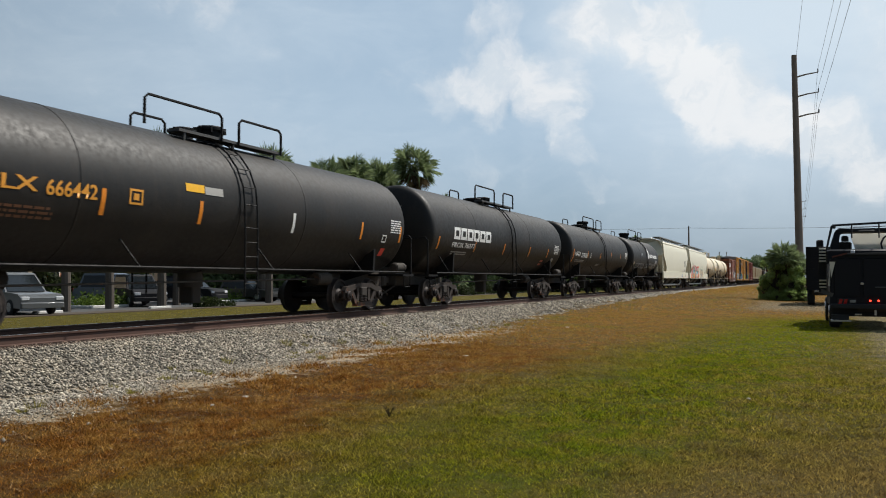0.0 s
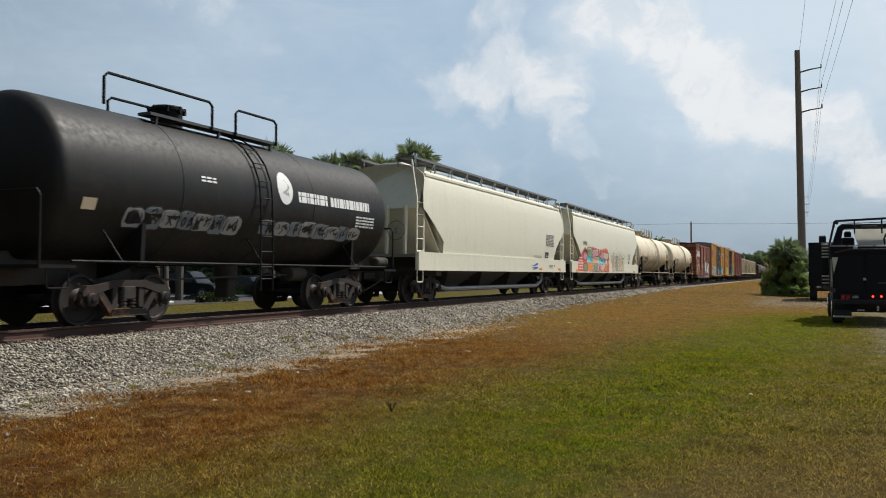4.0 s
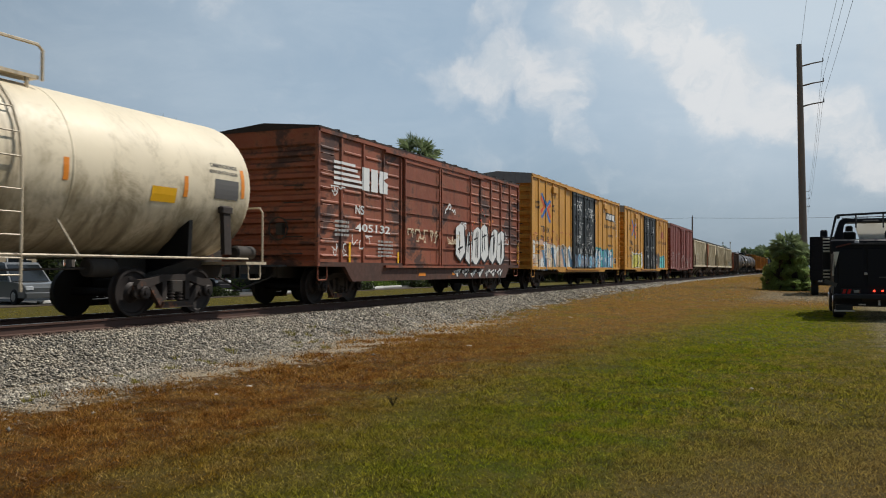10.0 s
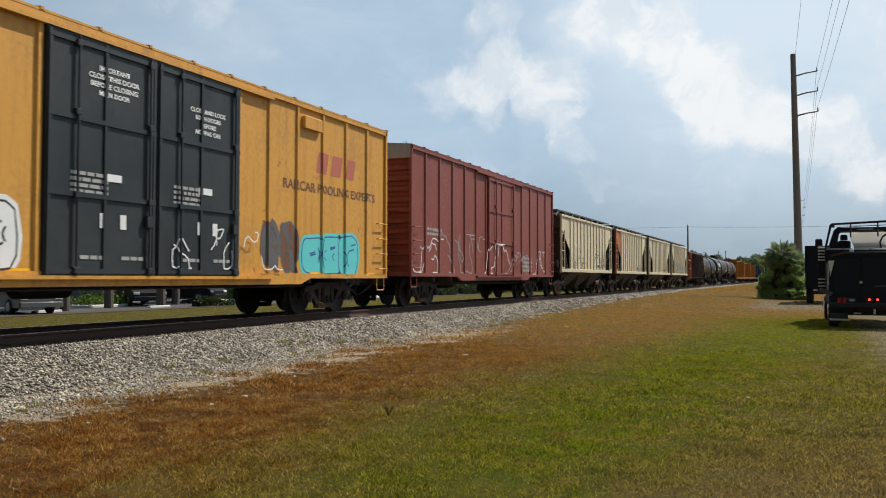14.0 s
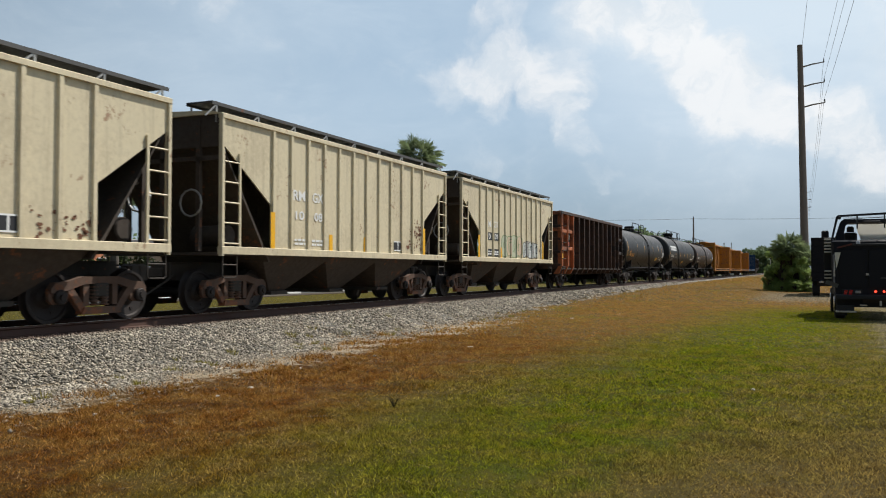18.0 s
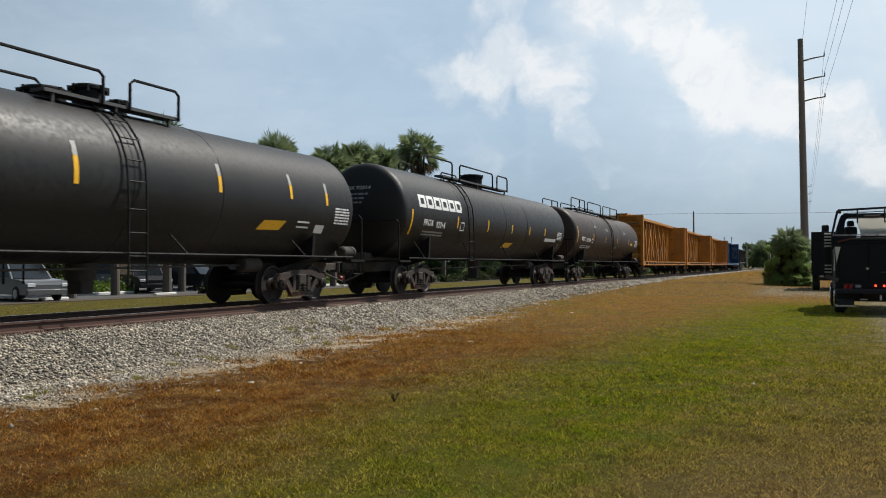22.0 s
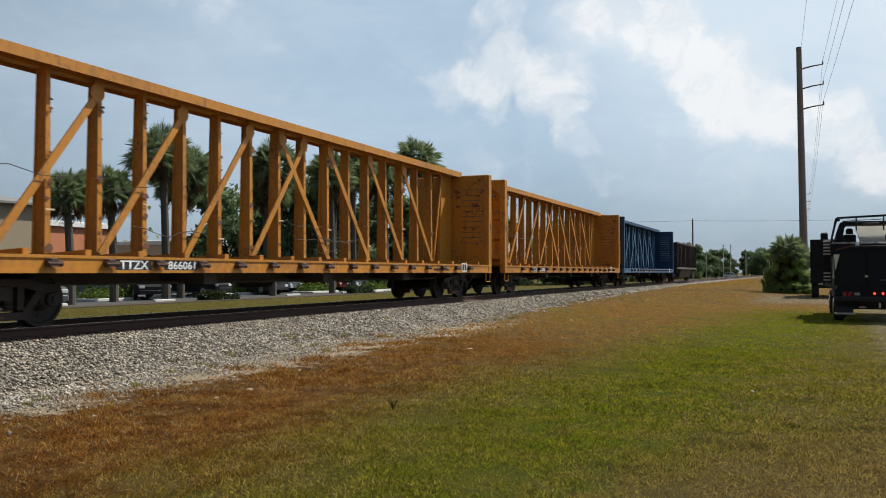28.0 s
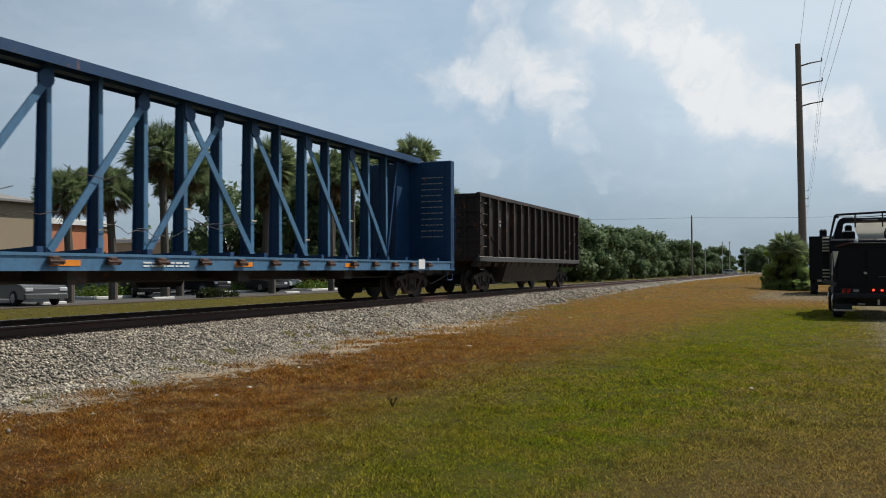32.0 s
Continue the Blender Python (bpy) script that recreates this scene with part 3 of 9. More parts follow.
def make_track():
    s = Shape()
    top = RAIL - 0.19
    prof = [(-15.7, -0.05), (-14.1, top), (-10.95, top), (-9.35, -0.02)]
    ys = [-40 + 2 * i for i in range(40)] + [50, 70, 100, 150, 250, 400, 700, 1200]
    ys = sorted(ys + [k + .5 for k in range(0, 40)])
    s.loft([[(x, y, z) for x, z in prof[:3]] + [(min(-9.2, float(toe(y)) - .15), y, -.02)] for y in ys], False, False)
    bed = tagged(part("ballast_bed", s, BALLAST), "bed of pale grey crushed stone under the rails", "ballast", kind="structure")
    # rails: head, web and foot
    rust = plain("rusty_rail_side", (0.070, 0.032, 0.021), 0.75, vary=0.3, scale=4)
    bright = plain("polished_rail_head", (0.42, 0.40, 0.38), 0.28, 1.0, relief=0)
    track = thing("railway_track", "straight railway track of rusty steel rails on wooden ties", "track", kind="structure")
    for side in (-0.7525, 0.7525):
        c = TRACK + side
        o = [(-.075, -.172), (.075, -.172), (.075, -.160), (.012, -.145), (.010, -.048), (.036, -.036), (.036, -.004), (-.036, -.004), (-.036, -.036), (-.010, -.048), (-.012, -.145), (-.075, -.160)]
        r = Shape().prism([(c + x, RAIL + z) for x, z in o], "y", -60, 1400)
        rail = part("rail", r, rust, track, smooth=30)
        part("running_surface", Shape().box(c - .033, c + .033, -60, 1400, RAIL - .004, RAIL), bright, rail, "worn bright strip on the rail head")
    wood = plain("weathered_tie_wood", (0.060, 0.040, 0.030), 0.9, vary=0.4, scale=7, relief=0.6)
    tie = Shape().box(TRACK - 1.3, TRACK + 1.3, -0.115, 0.115, RAIL - 0.35, RAIL - 0.178, 0.015)
    me = recalc(tie.mesh("tie", wood))
    i, y = 0, -6.0
    while y < 150:
        ob = part("tie", me, wood, track, at=pose(random.uniform(-.04, .04), y, random.uniform(-.008, 0), 0, 0, random.uniform(-.3, .3)))
        y += 0.52
    rest = Shape()
    while y < 500:
        rest.box(TRACK - 1.3, TRACK + 1.3, y - .115, y + .115, RAIL - 0.35, RAIL - 0.178)
        y += 0.52
    tagged(part("distant_ties", rest, wood, track), kind="stuff")
    return track


make_track()


def scatter(name, verts, faces, material, label, category, parent=None):
    """One mesh of very many small pieces from arrays."""
    me = bpy.data.meshes.new(name)
    n, k = len(faces), faces.shape[1]
    me.vertices.add(len(verts)), me.loops.add(n * k), me.polygons.add(n)
    me.vertices.foreach_set("co", verts.astype(np.float32).ravel())
    me.loops.foreach_set("vertex_index", faces.astype(np.int32).ravel())
    me.polygons.foreach_set("loop_start", np.arange(0, n * k, k, dtype=np.int32))
    me.update(calc_edges=True)
    me.validate()
    me.materials.append(material)
    ob = new(name, me)
    ob.parent = parent
    return tagged(ob, label, category, kind="stuff")


def slope_height(x, y):
    top = RAIL - 0.19
    end = np.minimum(-9.2, toe(y) - .15)
    return np.where(x < -10.95, top, np.clip((end - x) / (end + 10.95), 0, 1) * top)


def ragged(x, y):
    """Uneven patches, from -1 to 1, that break up the border of stones and grass."""
    a = np.sin(x * 2.3 + 1.3 * np.sin(y * 1.1)) * np.sin(y * 2.7 + 1.7 * np.sin(x * 1.9))
    b = np.sin(x * 6.1 + 2 * np.sin(y * 3.3)) * np.sin(y * 5.3 + x)
    c = np.sin(x * 13.7 + 2.2 * np.sin(y * 8.1)) * np.sin(y * 11.9 + 1.6 * np.sin(x * 9.7))
    return 0.55 * a + 0.45 * b + 0.40 * c


def make_stones():
    rng = np.random.default_rng(4)
    bands = ((2.0, 16.0, 30000, 0.024, 1), (16.0, 34.0, 17000, 0.031, 1), (34.0, 80.0, 9000, 0.048, 1), (3.0, 20.0, 34000, 0.009, 0), (18.0, 40.0, 5000, 0.015, 0), (3.0, 20.0, 5000, 0.017, 0))
    octa = np.array([(1, 0, 0), (0, 1, 0), (-1, 0, 0), (0, -1, 0), (0, 0, 1), (0, 0, -1)], float)
    tri = np.array([(0, 1, 4), (1, 2, 4), (2, 3, 4), (3, 0, 4), (1, 0, 5), (2, 1, 5), (3, 2, 5), (0, 3, 5)])
    vs, fs, k = [], [], 0
    for y0, y1, count, size, coarse in bands:
        y = rng.uniform(y0, y1, count)
        end = toe(y)
        if coarse:
            x = -11.9 + (end + (.10 if y0 < 10 else -.10) + 11.9) * rng.random(count) ** 0.93
            spill = rng.random(count) < (0.03 if y0 < 20 else 0.0)
            x = np.where(spill, end + rng.exponential(0.40, count), x)
            x = x + np.where(x > end - .5, 0.22 * ragged(x * .8, y * .8), 0)
        else:
            x = end + 0.12 + rng.normal(0, 0.36, count) + 0.30 * ragged(end, y)
        z = np.maximum(slope_height(x, y), verge(x, y) - 0.02) + rng.uniform(-0.2, 0.7, count) * size
        r = size * rng.uniform(0.5, 1.5, count)
        a = rng.uniform(0, 6.28, count)
        p = octa[None] * rng.uniform(0.55, 1.2, (count, 6, 1)) * r[:, None, None] + rng.normal(0, 0.18, (count, 6, 3)) * r[:, None, None]
        p[:, :, 0] *= 1.25
        c, s = np.cos(a)[:, None], np.sin(a)[:, None]
        px, py = p[:, :, 0] * c - p[:, :, 1] * s, p[:, :, 0] * s + p[:, :, 1] * c
        v = np.stack([px + x[:, None], py + y[:, None], p[:, :, 2] * 0.7 + z[:, None]], 2)
        vs.append(v.reshape(-1, 3))
        fs.append((tri[None] + (np.arange(count) * 6)[:, None, None] + k).reshape(-1, 3))
        k += count * 6
    scatter("ballast_stones", np.concatenate(vs), np.concatenate(fs), STONES, "loose pale grey crushed stones beside the rails", "stones")


make_stones()


def blades(x, y, z, h, w, lean, a):
    p0 = np.stack([x - np.cos(a) * w, y - np.sin(a) * w, z], 1)
    p1 = np.stack([x + np.cos(a) * w, y + np.sin(a) * w, z], 1)
    p2 = np.stack([x + lean[:, 0], y + lean[:, 1], z + h], 1)
    return np.stack([p0, p1, p2], 1).reshape(-1, 3)


def bed_height(x, y):
    return np.where(x > -15, np.maximum(slope_height(x, y), verge(x, y)), 0) - 0.012


def make_grass():
    rng = np.random.default_rng(7)
    vs = []
    for y0, y1, x0, x1, count, tall, wide in ((3.2, 9.0, -9.3, 3.0, 300000, 0.040, 0.0050), (9.0, 18.0, -9.9, 4.0, 200000, 0.045, 0.0085), (18.0, 40.0, -10.2, 6.0, 110000, 0.045, 0.019), (40, 85, -10.6, 9, 36000, .06, .045), (85, 150, -10.8, 6, 16000, .10, .085), (12, 60, -28.0, -16.0, 26000, .045, .035)):
        y = rng.uniform(y0, y1, count)
        x = rng.uniform(x0, x1, count)
        # clumps, taller weeds beside the stones, and a ragged border with bare ground
        clump = ragged(x, y)
        near = np.clip((-5.4 - x) / 2.5, 0, 1) * (x > -15)
        inside = x - toe(y)
        dense = 0.86 + 0.14 * np.clip(clump * 2, -1, 1) - near * np.where(clump < 0.0, 0.42, 0.05)
        dense = dense * np.clip((inside - 0.18 - 0.45 * np.clip((20.0 - y) / 8.0, 0, 1) + 0.95 * (clump - 0.05)) / 1.1, 0.0, 1)
        keep = rng.random(count) < np.where(x > -15, dense, 1)
        x, y, near, clump = x[keep], y[keep], near[keep], clump[keep]
        n = len(x)
        h = tall * rng.uniform(0.25, 1.0, n) * (0.85 + 0.45 * np.clip(clump, -0.8, 0.9)) * (1 + 0.9 * near * (rng.random(n) < 0.35) * (1 + (clump > .35)))
        vs.append(blades(x, y, bed_height(x, y), h, wide * rng.uniform(0.5, 1.3, n), rng.normal(0, 0.9, (n, 2)) * h[:, None], rng.uniform(0, 6.28, n)))
    v = np.concatenate(vs)
    scatter("grass", v, np.arange(len(v)).reshape(-1, 3), BLADES, "short mown grass, green and straw-brown", "grass")
    # cut straw lying on the browned strip
    straw = plain("dry_straw", (0.36, 0.23, 0.10), 0.8, vary=0.35, scale=3, relief=0)
    n = 4200
    y = rng.uniform(3.6, 15.0, n)
    x = toe(y) + 0.5 + rng.exponential(1.2, n)
    a = rng.uniform(0, 6.28, n)
    l = rng.uniform(.05, .17, n)
    h = rng.uniform(.004, .035, n)
    v = blades(x, y, bed_height(x, y) + .026, h, np.full(n, .0022), np.stack([np.cos(a + 1.57) * l, np.sin(a + 1.57) * l], 1), a)
    scatter("straw", v, np.arange(len(v)).reshape(-1, 3), straw, "pale dry stalks lying in browned grass", "straw")
    # weeds that have taken root among the border stones
    weed = leaf_blades("weed_blades", (0.10, 0.085, 0.012), (0.36, 0.31, 0.050))
    vs = []
    for i in range(46):
        cy = 4.5 + 26 * rng.random() ** 1.3
        cx = float(toe(cy)) + rng.normal(-0.05, 0.38)
        m = int(rng.integers(35, 110))
        r = rng.uniform(.06, .17)
        b = rng.uniform(0, 6.28, m)
        q = r * np.sqrt(rng.random(m)) * .6
        x, y = cx + q * np.cos(b), cy + q * np.sin(b)
        h = r * rng.uniform(.3, 1.0, m)
        vs.append(blades(x, y, bed_height(x, y), h, rng.uniform(.003, .006, m), np.stack([np.cos(b), np.sin(b)], 1) * (h * rng.uniform(.1, 1.0, m))[:, None], rng.uniform(0, 6.28, m)))
    v = np.concatenate(vs)
    scatter("weeds", v, np.arange(len(v)).reshape(-1, 3), weed, "yellow-green weeds rooted between border stones", "weeds")


def leaf_blades(name, dark, light):
    m, n, bsdf = shader(name)
    colour = n.mix(n.add("ShaderNodeNewGeometry").outputs["Random Per Island"], rgb(*dark), rgb(*light))
    n.set(bsdf, "Base Color", colour), n.set(bsdf, "Roughness", 0.8)
    glow_through(n, bsdf, colour, 0.4)
    return m


make_grass()


def make_litter():
    pale = plain("pale_litter", (0.58, 0.53, 0.44), 0.8)
    for x, y, r in ((-6.69, 8.96, .05), (-6.62, 8.20, .035), (-0.64, 11.47, .035), (-6.91, 26.07, .09), (-6.0, 29.0, .08), (1.2, 9.6, .04), (-6.2, 15.5, .07)):
        s = Shape()
        n = 7
        ring = [(x + r * random.uniform(.5, 1.2) * math.cos(6.28 * i / n), y + .8 * r * random.uniform(.7, 1.3) * math.sin(6.28 * i / n)) for i in range(n)]
        s.loft([[(p, q, .0) for p, q in ring], [(x + (p - x) * .8, y + (q - y) * .8, .014) for p, q in ring]])
        tagged(part("litter", s, pale), "small pale scrap lying in the grass", "litter", "scraps in the grass")
    # the dark weed that stands alone in the grass
    dark = plain("dark_weed", (0.05, 0.035, 0.012), 0.9)
    s = Shape()
    for i in range(26):
        a, l = random.uniform(0, 6.28), random.uniform(.05, .13)
        s.tube([(-4.27, 8.35, -.01), (-4.27 + math.cos(a) * l * .4, 8.35 + math.sin(a) * l * .4, l * .8), (-4.27 + math.cos(a) * l * .7, 8.35 + math.sin(a) * l * .7, l)], .005, 3, .001)
    tagged(part("weed", s, dark), "dark dry weed standing in mown grass", "weed")


make_litter()

# ---------------------------------------------------------------- railway wagons
# In a wagon's space: y along the track (positive is its trailing end), x across (positive towards the grass), z above the rail.
WHEEL_R = 0.457
CARS = []       # (wagon, place of its middle along the train)
WHEELSETS = []


def truck_meshes(cast):
    out = {}
    s = Shape()

    for sx in (-1, 1):
        pts = [(sx * 0.685, 0.475), (sx * 0.690, 0.490), (sx * 0.722, 0.462), (sx * 0.735, 0.457), (sx * 0.830, 0.450), (sx * 0.830, 0.400), (sx * 0.80, 0.375), (sx * 0.775, 0.20), (sx * 0.83, 0.14), (sx * 0.83, 0.02)]
        n = 28
        rings = [[(x, math.cos(2 * math.pi * j / n) * r, math.sin(2 * math.pi * j / n) * r) for j in range(n)] for x, r in pts]
        s.loft(rings)
    s.disc("x", (0, 0), 0.085, -1.0, 1.0, 12)
    # a cast mark, so that the turning shows
    for sx in (-1, 1):
        for k in range(3):
            a = k * 2.1
            s.box(sx * 0.79 - .012, sx * 0.79 + .012, 0.28 * math.cos(a) - .03, 0.28 * math.cos(a) + .03, 0.28 * math.sin(a) - .03, 0.28 * math.sin(a) + .03)
    out["wheelset"] = recalc(s.mesh("wheelset", WHEEL, 35))
    s = Shape()
    for w in (0,):
        t0, t1 = 0.955, 1.085
        s.prism([(-1.06, .60), (-.98, .70), (-.70, .72), (-.40, .80), (.40, .80), (.70, .72), (.98, .70), (1.06, .60), (1.06, .52), (.74, .56), (.36, .67), (-.36, .67), (-.74, .56), (-1.06, .52)], "x", t0, t1)
        for sg in (-1, 1):
            s.prism([(sg * .76, .60), (sg * .62, .62), (sg * .30, .22), (sg * .42, .16)], "x", t0 + .01, t1 - .01)
            s.prism([(sg * .26, .72), (sg * .38, .72), (sg * .38, .30), (sg * .26, .30)], "x", t0 + .02, t1 - .02)
            s.prism([(sg * 1.10, .56), (sg * .68, .56), (sg * .70, .40), (sg * .76, .34), (sg * 1.02, .34), (sg * 1.08, .40)], "x", t0 + .03, t1 - .03)
        s.prism([(-.44, .15), (.44, .15), (.40, .27), (-.40, .27)], "x", t0 - .02, t1 + .02)
    out["side_frame"] = recalc(s.mesh("side_frame", cast, 30))
    coil = [(.29 + .062 * i + d, q) for i in range(6) for d, q in ((.0, .06), (.008, .085), (.030, .085), (.038, .06))]
    s = Shape().loft([[(1.02 + q * math.cos(t), q * math.sin(t), z) for t in [6.283 * m / 10 for m in range(10)]] for z, q in coil])
    out["spring"] = recalc(s.mesh("spring", cast, 30))
    s = Shape().disc("x", (0, .457), .125, 1.05, 1.15, 12, .02).disc("x", (0, .457), .06, 1.15, 1.18, 8)
    out["bearing_caps"] = recalc(s.mesh("bearing_cap", WHEEL, 30))
    s = Shape().box(-1.10, 1.10, -.17, .17, .46, .70, .03).box(-.32, .32, -.30, .30, .70, .84, .03)
    for sg in (-1, 1):
        s.bar((-.8, sg * .40, .42), (.8, sg * .40, .42), .09, .13)
        for sx in (-1, 1):
            s.box(sx * .755 - .06, sx * .755 + .06, sg * .36 - .06, sg * .36 + .05, .30, .58, .02)
    out["bolster"] = recalc(s.mesh("truck", UNDER, 30))
    return out


TRUCK, RUSTTRUCK = truck_meshes(TRUCKSTEEL), truck_meshes(RUSTSTEEL)


def add_truck(wagon, y, kit=TRUCK):
    t = part("truck", kit["bolster"], UNDER, wagon, "cast steel freight truck, dusty" if kit is TRUCK else "rust-brown cast steel freight truck", at=pose(0, y, 0))
    for rz in (0, 180):
        part("side_frame", kit["side_frame"], None, t, at=pose(0, 0, 0, 0, 0, rz))
        for y in (-.11, .11):
            part("spring", kit["spring"], None, t, at=pose(0, y, 0, 0, 0, rz))
        for sg in (-1, 1):
            part("bearing_cap", kit["bearing_caps"], None, t, at=pose(0, sg * .89, 0, 0, 0, rz))
    for sg in (-1, 1):
        w = part("wheelset", kit["wheelset"], None, t)
        w.matrix_parent_inverse = Matrix.Translation((0, sg * 0.89, 0))
        WHEELSETS.append(w)
    return t


def add_couplers(wagon, lo, hi, glo, ghi):
    """Couplers reach half way into the gap at either end, with an air hose."""
    for y, g, sg in ((lo, glo, -1), (hi, ghi, 1)):
        s = Shape()
        e = y + sg * g / 2
        a, b = sorted((y - sg * .35, e - sg * .18))
        s.box(-.075, .075, a, b, .78, .96, .02)
        a, b = sorted((e - sg * .26, e + sg * .015))
        s.box(-.15, .15, a, b, .70, 1.04, .05)
        s.tube([(.25, y - sg * .1, .80), (.28, y + sg * .12, .68), (.22, y + sg * (g / 2 - .1), .42), (.14, e, .38)], .024)
        a, b = sorted((y - sg * .7, y - sg * .05))
        s.box(-.26, .26, a, b, .70, 1.06, .02)
        part("coupler", s, UNDER, wagon, "dark cast steel coupler with air hose")


def ladder(x, y0, y1, z0, z1, rungs, r=.018, dx=0.0):
    s = Shape()
    for y in (y0, y1):
        s.bar((x, y, z0), (x + dx, y, z1), .035, .06)
    for i in range(rungs):
        k = (i + .5) / rungs
        z = z0 + (z1 - z0) * k
        s.tube([(x + dx * k, y0, z), (x + dx * k, y1, z)], r, 5)
    return s


def stirrup(x, y, z, w=.42, h=.34):
    return Shape().tube([(x, y - w / 2, z), (x, y - w / 2, z - h + .04), (x, y - w / 2 + .04, z - h), (x, y + w / 2 - .04, z - h), (x, y + w / 2, z - h + .04), (x, y + w / 2, z)], .016, 6)


def wagon(name, label, lo, hi, group=""):
    w = thing(name, label, "railway car", group or "cars of the freight train")
    CARS.append((w, (lo + hi) / 2))
    return w, (hi - lo) / 2


def tank_wagon(label, lo, hi, glo, ghi, r, zc, paint, trim, dome, dome_y, platform, ladder_y, rail_z=1.02, truck_in=1.6, handrail=None, far_rails=False):
    w, h = wagon("tank_car", label, lo, hi)
    n = 48
    head = 0.62
    prof = [(-h - head, .02), (-h - .597, r * .25), (-h - .547, r * .45), (-h - .468, r * .65), (-h - .41, r * .77), (-h - .36, r * .86), (-h - .31, r * .925), (-h - .25, r * .972), (-h - .18, r * .994), (-h - .10, r), (-h, r)]
    ys = [-h + 2 * h * i / 8 for i in range(1, 8)]
    rings = prof + [(y, r) for y in ys] + [(-y, q) for y, q in prof[::-1]]
    s = Shape().loft([[(math.cos(2 * math.pi * j / n) * q, y, zc + math.sin(2 * math.pi * j / n) * q) for j in range(n)] for y, q in rings])
    part("tank", s, paint, w, smooth=50)
    # weld seams between the courses
    for y in (-h * .52, h * .02, h * .34):
        part("weld_seam", Shape().loft([[(math.cos(2 * math.pi * j / n) * q, y + d, zc + math.sin(2 * math.pi * j / n) * q) for j in range(n)] for d, q in ((-.025, r - .01), (-.012, r + .008), (.012, r + .008), (.025, r - .01))]), paint, w, smooth=60)
    # stub sills and bolsters
    for sg in (-1, 1):
        a, b = sorted((sg * (h - 2.4), sg * (h + head + .1)))
        part("stub_sill", Shape().box(-.33, .33, a, b, .72, zc - r + .18, .02), UNDER, w)
        y = sg * (h - truck_in)
        part("saddle", Shape().prism([(-1.42, zc - .75), (-1.38, 1.10), (-.3, .82), (.3, .82), (1.38, 1.10), (1.42, zc - .75), (1.1, zc - .95), (.6, zc - r + .06), (0, zc - r - .02), (-.6, zc - r + .06), (-1.1, zc - .95)], "y", y - .05, y + .05), BLACKTRIM, w)
        a, b = sorted((sg * (h + .02), sg * (h + head + .12)))
        part("end_platform", Shape().box(-1.52, 1.52, a, b, rail_z - .02, rail_z + .04), trim, w)
        # end rail over the head
        e = sg * (h + head + .06)
        s = Shape()
        s.tube([(-1.45, e, rail_z), (-1.45, e, 2.15), (-1.38, e, 2.25), (1.38, e, 2.25), (1.45, e, 2.15), (1.45, e, rail_z)], .024, 6)
        part("end_handrail", s, trim, w)
        for sx in (-1, 1):
            part("step", stirrup(sx * 1.48, sg * (h + .35), rail_z), trim, w)
    s = Shape()
    for sx in (-1, 1):
        s.tube([(sx * 1.50, -h - .1, rail_z + .10), (sx * 1.50, h + .1, rail_z + .10)], .026, 6)
        k = -h + 1.0
        while k < h - .6:
            s.tube([(sx * 1.50, k, rail_z + .10), (sx * (r * .80), k - .16, zc - r * .60)], .020, 5)
            k += 4.1
    part("side_rail", s, trim, w, "thin running rail along the tank's foot")
    # bottom outlet and brake gear
    s = Shape().disc("z", (0, .3), .28, zc - r - .30, zc - r + .1, 12).box(-.2, .2, .15, .45, .38, zc - r - .2, .03)
    part("bottom_outlet", s, UNDER, w)
    s = Shape().disc("y", (.62, .92), .17, h - 2.9 - .55, h - 2.9 + .1, 12, .03).disc("y", (-.5, .9), .2, -h + 3.0, -h + 3.9, 12, .03)
    s.tube([(.6, h - 2.9, .92), (.6, -h + 2.4, .78)], .022, 5)
    part("brake_cylinder", s, UNDER, w)
    # manway platform, dome, guard rails
    y0, y1 = platform
    top = zc + r
    s = Shape()
    for sx in (-1, 1):
        a, b = sorted((sx * .45, sx * .78))
        s.box(a, b, y0, y1, top - .03, top + .03)
        for y in (y0 + .2, (y0 + y1) / 2, y1 - .2):
            s.bar((sx * .74, y, top - .02), (sx * .70, y, top - .35), .05, .05)
    part("platform", s, GALVDARK if trim is not CREAM else trim, w)
    for dr, dh, dy in dome:
        s = Shape().disc("z", (0, dome_y + dy), dr, top - .12, top + dh, 18, .03).disc("z", (0, dome_y + dy), dr + .05, top + dh - .10, top + dh - .05, 18)
        cover = part("manway", s, trim, w, "bolted round manway cover on top of the tank")
        for k in range(8):
            a = k * math.pi / 4
            x, y = (dr + .03) * math.cos(a), dome_y + dy + (dr + .03) * math.sin(a)
            part("bolt", Shape().box(x - .03, x + .03, y - .03, y + .03, top + dh - .16, top + dh - .02), trim, cover)
    for sx in (-1, 1):
        for a, b in (handrail or ((y0, (y0 + y1) / 2 - .35), ((y0 + y1) / 2 + .35, y1))):
            x = sx * .80
            if sx < 0 and not far_rails:
                # the far side has one short hoop beside the manway
                if (a + b) / 2 > dome_y + .6:
                    continue
                a = a + .55 * (b - a)
            s = Shape().tube([(x, a, top - .05), (x, a, top + .46), (x, a + .10, top + .54), (x, b - .10, top + .54), (x, b, top + .46), (x, b, top - .05)], .030, 6)
            part("guard_rail", s, trim, w)
